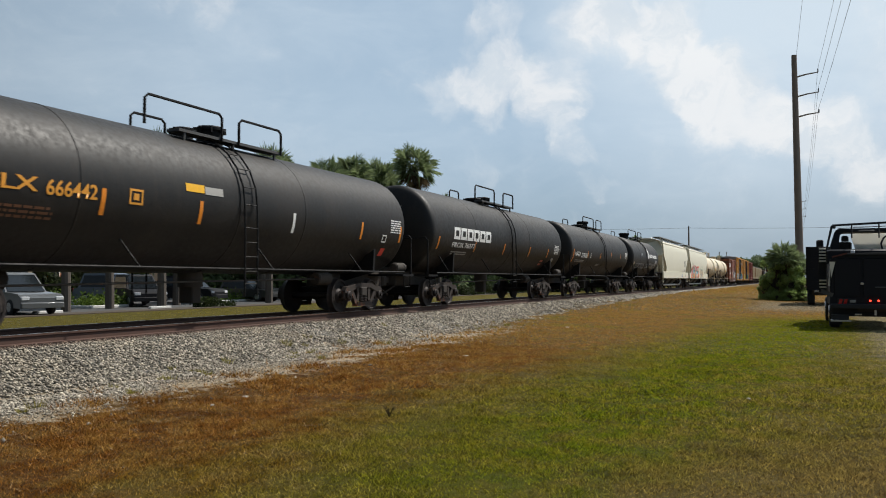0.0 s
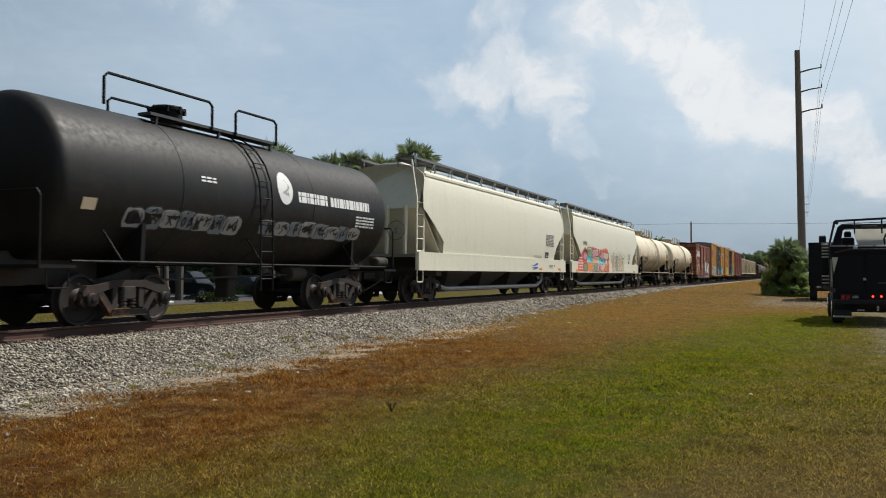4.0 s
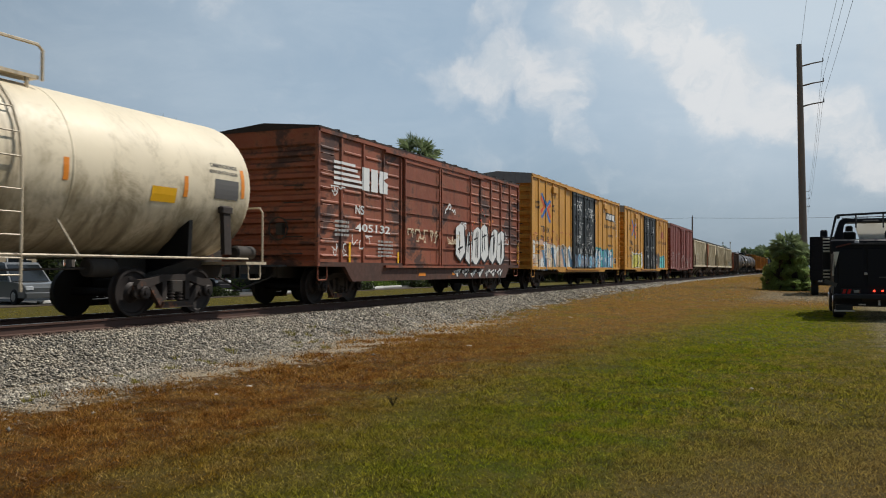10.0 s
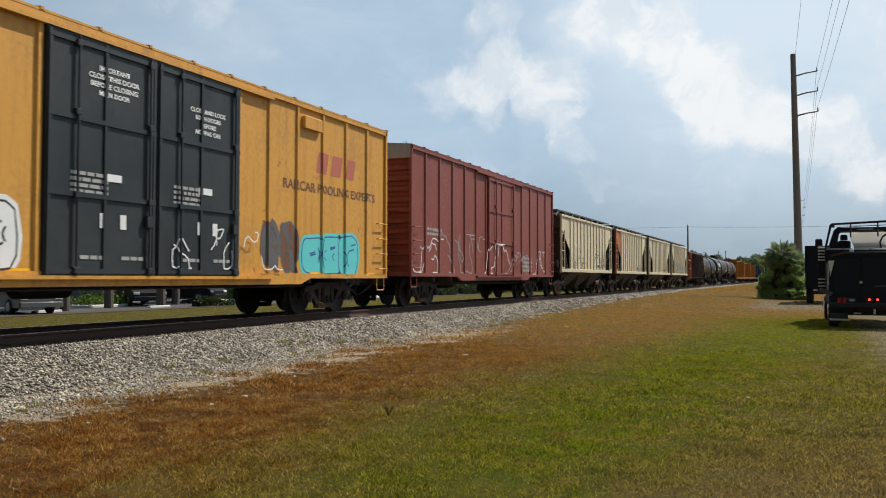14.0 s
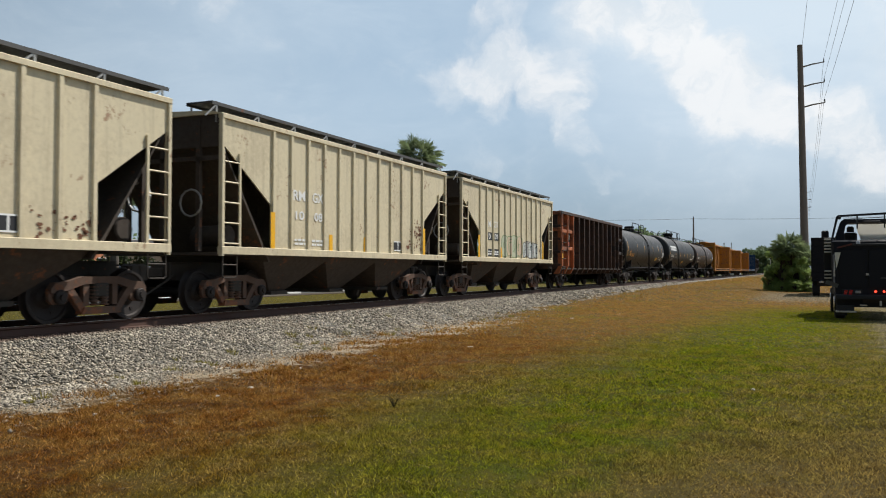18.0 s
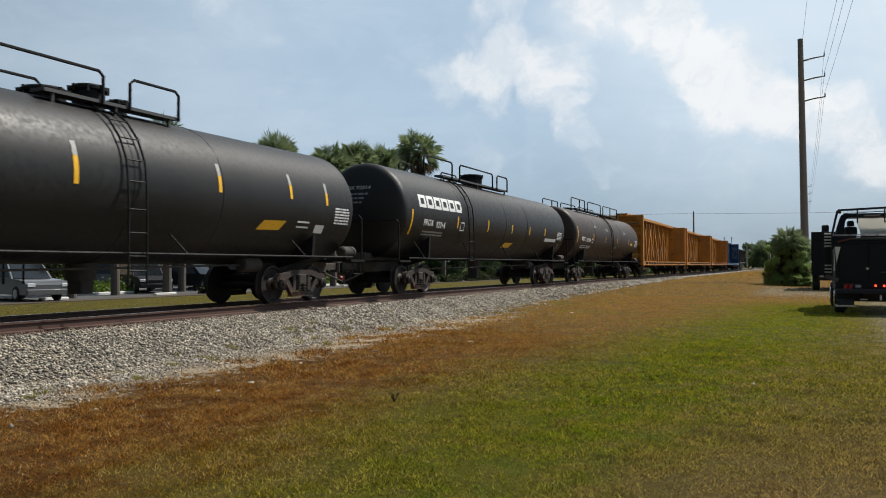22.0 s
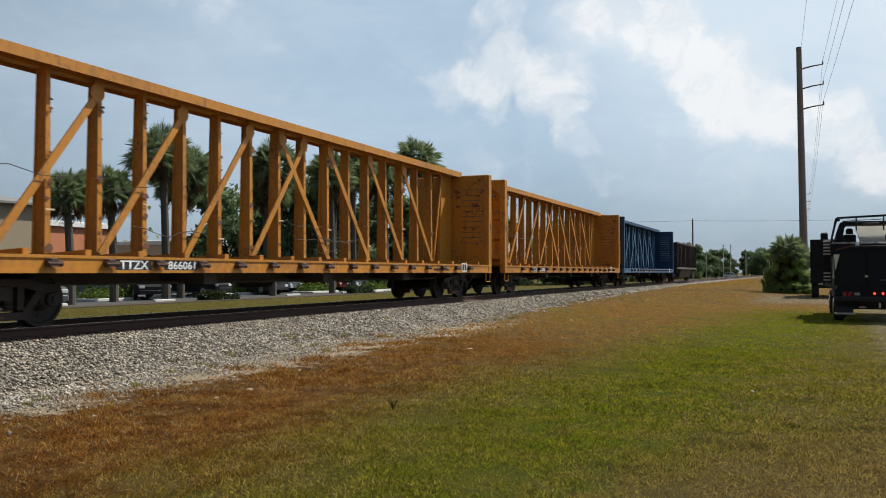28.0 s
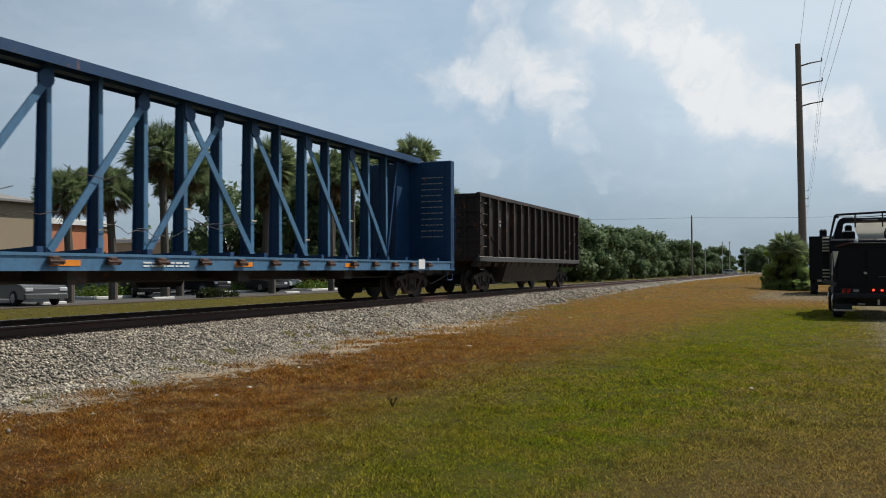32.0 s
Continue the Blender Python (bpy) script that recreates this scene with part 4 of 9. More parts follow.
    # ladders down both sides, following the shell
    for sx in (-1, 1):
        s = Shape()
        arc = [(sx * (r + .07) * math.cos(t), zc + (r + .09) * math.sin(t)) for t in [radians(q) for q in (78, 62, 46, 30, 14, 0)]] + [(sx * (r + .09), zc - .5), (sx * 1.56, rail_z + .05), (sx * 1.56, .55)]
        for y in (ladder_y - .22, ladder_y + .22):
            s.tube([(x, y, z) for x, z in arc], .022, 5)
        for (xa, za), (xb, zb) in zip(arc, arc[1:]):
            m = max(1, round(math.hypot(xb - xa, zb - za) / .34))
            for k in range(m):
                x, z = xa + (xb - xa) * k / m, za + (zb - za) * k / m
                s.tube([(x, ladder_y - .22, z), (x, ladder_y + .22, z)], .014, 5)
        part("ladder", s, trim, w, "curved ladder over the shell")
    # air reservoir on the end platform
    part("air_reservoir", Shape().disc("y", (1.18, rail_z + .24), .15, h + .02, h + head + .04, 14, .04), UNDER, w)
    for y in (-h + truck_in, h - truck_in):
        add_truck(w, y)
    add_couplers(w, -h - head, h + head, glo - head, ghi - head)
    return w, h


def box_wagon(label, lo, hi, glo, ghi, z0, z1, paint, ribs, door, door_paint, roof_paint, truck_in=2.6, rail=3.2, horizontal=False, cap=None, sill_paint=None, drop=.15):
    w, h = wagon("boxcar", label, lo, hi)
    x = rail / 2
    inner = 1.3 if drop > .2 else truck_in + 1.6
    # sides with a deeper middle sill
    for sx in (-1, 1):
        o = [(-h, z0), (-h + truck_in + 1.6, z0), (-h + truck_in + 2.0, z0 - .13), (h - truck_in - 2.0, z0 - .13), (h - truck_in - 1.6, z0), (h, z0), (h, z1), (-h, z1)]
        a, b = sorted((sx * (x - .075), sx * (x - .045)))
        part("side_panel", Shape().prism(o, "x", a, b), paint, w)
        d0, d1 = door
        for y in ribs:
            a, b = sorted((sx * (x - .05), sx * x))
            part("side_post", Shape().prism([(a if sx > 0 else b, y - .07), (a if sx > 0 else b, y + .07), (sx * x, y + .04), (sx * x, y - .04)], "z", z0 + .02, z1 - .10), paint, w)
        a, b = sorted((sx * (x - .09), sx * (x + .015)))
        part("top_chord", Shape().box(a, b, -h, h, z1 - .12, z1 + .01, .015), paint, w)
        part("side_sill", Shape().prism([(-h, z0 - .01), (-h + inner, z0 - .01), (-h + inner + .4, z0 - drop), (h - inner - .4, z0 - drop), (h - inner, z0 - .01), (h, z0 - .01), (h, z0 + .10), (-h, z0 + .10)], "x", a, b - .01), sill_paint or paint, w)
        # corner posts
        for sy in (-1, 1):
            c, d = sorted((sy * (h - .11), sy * (h + .01)))
            part("corner_post", Shape().box(a, b, c, d, z0, z1, .02), paint, w)
            part("step", stirrup(sx * (x - .05), sy * (h - .30), z0), paint, w)
        # side ladders at each end
        for sy in (-1, 1):
            for k in range(7 if horizontal else 4):
                z = z0 + .25 + k * .42
                c, d = sorted((sy * (h - .10), sy * (h - .62)))
                part("grab_iron", Shape().tube([(sx * (x - .02), c, z), (sx * (x + .07), c, z), (sx * (x + .07), d, z), (sx * (x - .02), d, z)], .016, 5), paint, w)
    # ends: corrugated sheets
    for sy in (-1, 1):
        s = Shape()
        m = 11
        zz = [z0 + (z1 - .42 - z0) * i / m for i in range(m + 1)]
        prof = []
        for i in range(m):
            a, b = zz[i], zz[i + 1]
            prof += [(h - .02, a), (h - .02, a + (b - a) * .35), (h - .11, a + (b - a) * .55), (h - .11, a + (b - a) * .85)]
        prof += [(h - .02, zz[-1]), (h - .02, z1), (h - .16, z1), (h - .16, z0)]
        s.prism([(sy * y, z) for y, z in prof], "x", -x + .08, x - .08)
        part("end_wall", s, paint, w, "horizontally corrugated end wall")
        if cap:
            a, b = sorted((sy * (h - .02), sy * (h + .012)))
            part("end_cap", Shape().prism([(-x + .02, z1 - .40), (x - .02, z1 - .40), (x - .02, z1 + .02), (0, z1 + .16), (-x + .02, z1 + .02)], "y", a, b), cap, w, "pale unpainted panel at the top of the end")
        s = Shape()
        for k in range(5):
            z = z0 + .3 + k * .42
            s.tube([(-.9 * sy - .25, sy * (h - .03), z), (-.9 * sy - .25, sy * (h + .06), z), (-.9 * sy + .25, sy * (h + .06), z), (-.9 * sy + .25, sy * (h - .03), z)], .016, 5)
        s.tube([(.55 + .28 * math.cos(t), sy * (h + .14), 1.9 + .28 * math.sin(t)) for t in [i * math.pi / 6 for i in range(13)]], .02, 5)
        s.box(.45, .65, *sorted((sy * (h - .03), sy * (h + .12))), 1.75, 2.05, .02)
        part("brake_wheel", s, UNDER, w)
        a, b = sorted((sy * (h - .05), sy * (h + .30)))
        part("end_platform", Shape().box(-.7, .7, a, b, z0 - .02, z0 + .03), GALVDARK, w)
    # roof with shallow pitch, in sheets with raised seams
    m = 16
    roof = part("roof", Shape().loft([[(-x - .01, y, z1 - .03), (-x - .01, y, z1 + .0), (0, y, z1 + .15), (x + .01, y, z1 + .0), (x + .01, y, z1 - .03)] for y in (-h, h)]), roof_paint, w, "pitched sheet roof with raised seams")
    sheet = recalc(Shape().loft([[(-x - .02, y, z1 - .02), (-x - .02, y, z1 + .02), (0, y, z1 + .17), (x + .02, y, z1 + .02), (x + .02, y, z1 - .02)] for y in (.012, 2 * h / m - .012)]).mesh("roof_sheet", roof_paint))
    seam = recalc(Shape().loft([[(-x - .03, y, z1 + .0), (-x - .03, y, z1 + .05), (0, y, z1 + .21), (x + .03, y, z1 + .05), (x + .03, y, z1 + .0)] for y in (-.05, .02)]).mesh("roof_seam", roof_paint))
    for i in range(m):
        part("roof_sheet", sheet, roof_paint, roof, at=pose(0, -h + 2 * h * i / m, 0))
        part("roof_seam", seam, roof_paint, roof, at=pose(0, -h + 2 * h * (i + 1) / m, 0))
    part("floor_frame", Shape().box(-x + .1, x - .1, -h + .1, h - .1, z0 - .02, z0 + .06).box(-.3, .3, -h + .2, h - .2, .68, z0, .02), UNDER, w)
    part("air_tank", Shape().disc("y", (-.6, .72), .2, -1.0, .2, 12, .03), UNDER, w)
    for k in range(9):
        y = -h + 2 + k * (2 * h - 4) / 8
        part("cross_bearer", Shape().box(-x + .12, x - .12, y - .06, y + .06, .80, z0), UNDER, w)
    part("brake_rod", Shape().tube([(.9, -h + 3, .72), (.9, h - 3, .72)], .03, 5), UNDER, w)
    if horizontal:
        # pressed horizontal ridges between the posts
        bounds = sorted([-h + .05] + list(ribs) + [h - .05])
        for sx in (-1, 1):
            for a, b in zip(bounds, bounds[1:]):
                if b > d0 + .05 and a < d1 - .05:
                    continue
                for k in range(9):
                    z = z0 + .26 + k * (z1 - z0 - .40) / 9
                    s = Shape().loft([[(sx * (x - .047), a + .12, z - .045), (sx * (x - .047), b - .12, z - .045), (sx * (x - .047), b - .12, z + .045), (sx * (x - .047), a + .12, z + .045)],
                            [(sx * (x - .015), a + .16, z - .02), (sx * (x - .015), b - .16, z - .02), (sx * (x - .015), b - .16, z + .012), (sx * (x - .015), a + .16, z + .012)]])
                    part("pressed_ridge", s, paint, w)
    # doors
    for sx in (-1, 1):
        for i, (a, b) in enumerate(door_leaves(door)):
            d = Shape().box(*sorted((sx * (x - .03), sx * (x + .04))), a + .02, b - .02, z0 + .02, z1 - .20)
            leaf = part("door", d, door_paint, w, "sliding side door")
            levels = 7 if horizontal else 4
            for k in range(levels):
                z = z0 + .10 + k * (z1 - z0 - .42) / (levels - 1)
                q = .022 if horizontal else .04
                part("door_stiffener", Shape().box(*sorted((sx * (x + .03), sx * (x + .075))), a + .04, b - .04, z - q, z + q), door_paint, leaf)
            if not horizontal:
                for q in (.25, .92):
                    y = a + (b - a) * q
                    rod = part("lock_rod", Shape().tube([(sx * (x + .095), y, z0 + .04), (sx * (x + .095), y, z1 - .22)], .024, 6), door_paint, leaf)
                    for z in (z0 + .12, z0 + 1.35, z0 + 2.7, z1 - .35):
                        part("rod_bracket", Shape().box(*sorted((sx * (x + .03), sx * (x + .12))), y - .06, y + .06, z - .05, z + .05, .01), door_paint, rod)
            for y in (a + .08, b - .08) if horizontal else (a + .08, (a + b) / 2, b - .08):
                part("door_stiffener", Shape().box(*sorted((sx * (x + .03), sx * (x + .07))), y - .03, y + .03, z0 + .04, z1 - .24), door_paint, leaf)
            part("lock_bar", Shape().tube([(sx * (x + .10), b - .22, z0 + .05), (sx * (x + .10), b - .22, z1 - .25)], .022, 6).box(*sorted((sx * (x + .07), sx * (x + .13))), b - .30, b - .14, z0 + .9, z0 + 1.1), door_paint, leaf)
        tr = Shape().box(*sorted((sx * (x + .0), sx * (x + .09))), door[0] - 1.2, door[1] + 1.2, z0 - .03, z0 + .03)
        tr.box(*sorted((sx * (x + .0), sx * (x + .07))), door[0] - 1.2, door[1] + 1.2, z1 - .20, z1 - .13)
        part("door_track", tr, paint, w)
    for y in (-h + truck_in, h - truck_in):
        add_truck(w, y)
    add_couplers(w, -h, h, glo, ghi)
    return w, h


def door_leaves(door):
    a, b = door
    if b - a > 3.4:
        m = (a + b) / 2
        return [(a, m), (m, b)]
    return [(a, b)]


def roof_walk(w, y0, y1, z, x0, x1, posts, mat, post_mat, lift=.30):
    """A running board of grating on slim brackets along both edges of the roof."""
    for sx in (-1, 1):
        a, b = sorted((sx * x0, sx * x1))
        s = Shape().prism([(a, z + lift), (b, z + lift), (b, z + lift - .07), (b - .02, z + lift - .07), (b - .02, z + lift - .03), (a + .02, z + lift - .03), (a + .02, z + lift - .07), (a, z + lift - .07)], "y", y0, y1)
        part("running_board", s, mat, w, "steel grating walkway along the roof")
        for i in range(posts):
            s = Shape()
            y = y0 + .15 + (y1 - y0 - .3) * i / (posts - 1)
            s.bar((sx * (x1 - .02), y, z - .20), (sx * (x1 - .02), y, z + lift + .01), .022, .045)
            s.bar((sx * x0, y, z - .02), (sx * x0, y, z + lift), .03, .03)
            s.bar((sx * (x1 - .02), y - .35, z - .12), (sx * (x1 - .02), y, z + lift - .05), .022, .03)
            part("walkway_bracket", s, post_mat, w)


def round_hopper(label, lo, hi, glo, ghi):
    """A smooth-sided covered hopper with bulging sides, a deep side sill and sloped end sheets."""
    w, h = wagon("covered_hopper_car", label, lo, hi)
    # cross section of one side from sill to roof
    sec = [(1.55, 1.60), (1.585, 2.0), (1.60, 2.5), (1.59, 3.0), (1.56, 3.5), (1.50, 3.9), (1.42, 4.10), (1.20, 4.28), (.85, 4.42), (.40, 4.49)]
    full = sec + [(0, 4.50)] + [(-x, z) for x, z in sec[::-1]]

    def end_y(z):
        # outline of the side: slope sheet below, cut corner above
        if z < 2.05:
            return h - 1.95
        if z < 3.0:
            return h - 1.95 + (z - 2.05) * 1.68
        return h - .35 - max(0, z - 3.4) * .50
    rows = []
    m = 26
    for i in range(m + 1):
        k = -1 + 2 * i / m
        rows.append([(x, k * end_y(z), z) for x, z in full])
    s = Shape().loft(rows, True, False)
    part("body", s, IVORY, w, "smooth bulging ivory side sheets", smooth=40)
    # slope sheets and end walls
    for sg in (-1, 1):
        s = Shape()
        s.prism([(sg * (h - 1.95), 1.5), (sg * (h - .38), 3.02), (sg * (h - .46), 3.02), (sg * (h - 2.05), 1.5)], "x", -1.48, 1.48)
        s.prism([(sg * (h - .34), 3.0), (sg * (h - .86), 4.35), (sg * (h - .92), 4.35), (sg * (h - .42), 3.0)], "x", -1.40, 1.40)
        part("end_slope", s, IVORY, w, "grimy ivory sloped end sheet")
        for x in (-1.0, -.35, .35, 1.0):
            s = Shape().prism([(sg * (h - .30), 1.5), (sg * (h - .20), 1.5), (sg * (h - .20), 3.1), (sg * (h - .42), 3.1)], "x", x - .03, x + .03)
            part("end_post", s, IVORY, w)
        part("end_shelf", Shape().box(-1.45, 1.45, *sorted((sg * (h - .9), sg * (h - .1))), 1.50, 1.56), GALV, w)
        for sx in (-1, 1):
            s = ladder(sx * 1.50, *sorted((sg * (h - .55), sg * (h - .05))), 1.08, 3.35, 6)
            s.bar((sx * 1.50, sg * (h - .05), 3.3), (sx * 1.30, sg * (h - .10), 4.5), .035, .06)
            part("ladder", s, IVORY, w)
            part("step", stirrup(sx * 1.50, sg * (h - .30), 1.10, .42, .42), IVORY, w)
        s = Shape().tube([(.75 + .30 * math.cos(t), sg * (h - .12), 2.3 + .30 * math.sin(t)) for t in [i * math.pi / 6 for i in range(13)]], .022, 5)
        s.box(.68, .82, *sorted((sg * (h - .35), sg * (h - .12))), 2.2, 2.4, .02)
        part("brake_wheel", s, GALV, w)
    for sx in (-1, 1):
        a, b = sorted((sx * 1.47, sx * 1.60))
        part("side_sill", Shape().box(a, b, -h, h, 1.05, 1.62, .02), IVORY, w, "deep ivory side sill")
        a, b = sorted((sx * 1.595, sx * 1.602))
        part("sill_flange", Shape().box(a, b, -h, h, 1.56, 1.62).box(a, b, -h, h, 1.04, 1.09), IVORY, w)
        part("eave_rail", Shape().box(*sorted((sx * 1.40, sx * 1.48)), -h + .75, h - .75, 4.05, 4.14, .015), IVORY, w)
    # hopper bays and outlets underneath
    for k in (-1, 0, 1):
        y = k * h * .40
        s = Shape().loft([[(x, y + d, z) for x, d in ((-1.45, -2.3), (1.45, -2.3), (1.45, 2.3), (-1.45, 2.3))] if z > 1.4 else [(x, y + d, z) for x, d in ((-.45, -.5), (.45, -.5), (.45, .5), (-.45, .5))] for z in (1.55, .45)])
        part("discharge_hopper", s, GALVDARK, w)
    s = Shape().tube([(1.05, -h * .72, .55), (1.05, -h * .60, .42), (1.05, h * .62, .42), (1.05, h * .70, .60), (1.05, h * .73, .95)], .085, 8)
    part("unloading_pipe", s, GALV, w, "grey pipe slung below the hoppers")
    part("centre_sill", Shape().box(-.25, .25, -h, h, .72, 1.08), UNDER, w)
    for sg in (-1, 1):
        part("bolster", Shape().box(-1.5, 1.5, sg * (h - 1.75) - .2, sg * (h - 1.75) + .2, .86, 1.15), UNDER, w)
    # roof: hatches
    for k in range(7):
        y = -h + 1.7 + k * (2 * h - 3.4) / 6
        part("hatch", Shape().box(-.42, .42, y - .5, y + .5, 4.46, 4.60, .05), GALV, w)
    roof_walk(w, -h + .35, h - .35, 4.36, .62, 1.26, 12, GALVMID, GALV, .28)
    for y in (-h + 1.75, h - 1.75):
        add_truck(w, y)
    add_couplers(w, -h, h, glo, ghi)
    return w, h


def rib_hopper(label, lo, hi, glo, ghi):
    """A covered hopper with upright side posts, triangular cut-outs at the ends and three discharge bays."""
    w, h = wagon("covered_hopper_car", label, lo, hi)
    z0, z1, x = 1.30, 4.12, 1.60
    cut = 2.75
    for sx in (-1, 1):
        o = [(-h + 1.75, z0), (h - 1.75, z0), (h - 1.75, 2.35), (h, 3.55), (h, z1), (-h, z1), (-h, 3.55), (-h + 1.75, 2.35)]
        part("side_sheet", Shape().prism(o, "x", *sorted((sx * (x - .08), sx * (x - .05)))), BUFF, w)
        n = 12
        for i in range(n):
            y = -h + 1.80 + (2 * h - 3.6) * i / (n - 1)
            part("side_post", Shape().prism([(sx * (x - .06), y - .06), (sx * (x - .06), y + .06), (sx * x, y + .04), (sx * x, y - .04)], "z", z0, z1 - .08), BUFF, w)
        part("top_chord", Shape().box(*sorted((sx * (x - .12), sx * (x + .01))), -h, h, z1 - .10, z1, .012), BUFF, w)
        part("side_sill", Shape().box(*sorted((sx * (x - .12), sx * (x + .01))), -h, h, z0 - .06, z0 + .10, .012), BUFF, w)
        for sy in (-1, 1):
            c, d = sorted((sy * (h - .09), sy * h))
            part("corner_post", Shape().box(*sorted((sx * (x - .10), sx * x)), c, d, z0 - .1, z1, .012), BUFF, w)
            s = ladder(sx * (x - .02), *sorted((sy * (h - .60), sy * (h - .06))), z0 - .05, 3.35, 5)
            part("ladder", s, BUFF, w)
            s = stirrup(sx * (x - .05), sy * (h - .32), z0 - .02, .46, .52)
            s.tube([(sx * (x - .05), sy * (h - .32) - .23, z0 - .28), (sx * (x - .05), sy * (h - .32) + .23, z0 - .28)], .016, 5)
            part("step", s, UNDER, w)
    for sy in (-1, 1):
        s = Shape().prism([(sy * (h - 1.72), z0 - .2), (sy * (h - .12), 3.45), (sy * (h - .06), 3.45), (sy * (h - .06), z1), (sy * (h - .16), z1), (sy * (h - .16), 3.45), (sy * (h - 1.80), z0 - .2)], "x", -x + .1, x - .1)
        part("end_slope", s, GRIME, w, "grimy brown sloped end sheet")
        s = Shape()
        for px in (-.95, 0, .95):
            s.prism([(sy * (h - .12), z0), (sy * (h - .02), z0), (sy * (h - .02), z1 - .1), (sy * (h - .12), z1 - .1)], "x", px - .045, px + .045)
        s.box(-x + .1, x - .1, *sorted((sy * (h - 1.0), sy * (h + .02))), z0 - .08, z0 - .02)
        s.box(-x + .1, x - .1, *sorted((sy * (h - .12), sy * (h - .02))), z1 - .95, z1 - .86)
        s.disc("x", (sy * (h - .75), z0 + .35), .22, .3, 1.2, 12, .03)
        part("end_frame", s, GRIME, w)
        s = Shape().tube([(.8 + .28 * math.cos(t), sy * (h - .0), 2.3 + .28 * math.sin(t)) for t in [i * math.pi / 6 for i in range(13)]], .022, 5)
        part("brake_wheel", s, GALV, w)
    for k in (-1, 0, 1):
        y = k * (h * .46)
        s = Shape().loft([[(-1.45, y - 1.55, z0), (1.45, y - 1.55, z0), (1.45, y + 1.55, z0), (-1.45, y + 1.55, z0)], [(-.75, y - .28, .40), (.75, y - .28, .40), (.75, y + .28, .40), (-.75, y + .28, .40)]])
        bay = part("discharge_hopper", s, GRIME, w, "dirty sloping discharge hopper")
        part("outlet_gate", Shape().box(-.85, .85, y - .34, y + .34, .33, .42, .01), UNDER, bay)
    part("centre_sill", Shape().box(-.25, .25, -h, h, .72, 1.08), UNDER, w)
    part("roof", Shape().prism([(-x + .02, z1 - .01), (x - .02, z1 - .01), (x - .3, z1 + .06), (0, z1 + .12), (-x + .3, z1 + .06)], "y", -h, h), BUFF, w)
    part("trough_hatch", Shape().prism([(-.35, z1 + .08), (.35, z1 + .08), (.30, z1 + .22), (-.30, z1 + .22)], "y", -h + .6, h - .6), GALV, w)
    roof_walk(w, -h - .1, h + .1, z1 + .02, .75, 1.42, 9, GALVDARK, GALV, .22)
    for y in (-h + 1.15, h - 1.15):
        add_truck(w, y, RUSTTRUCK)
    add_couplers(w, -h, h, glo, ghi)
    return w, h


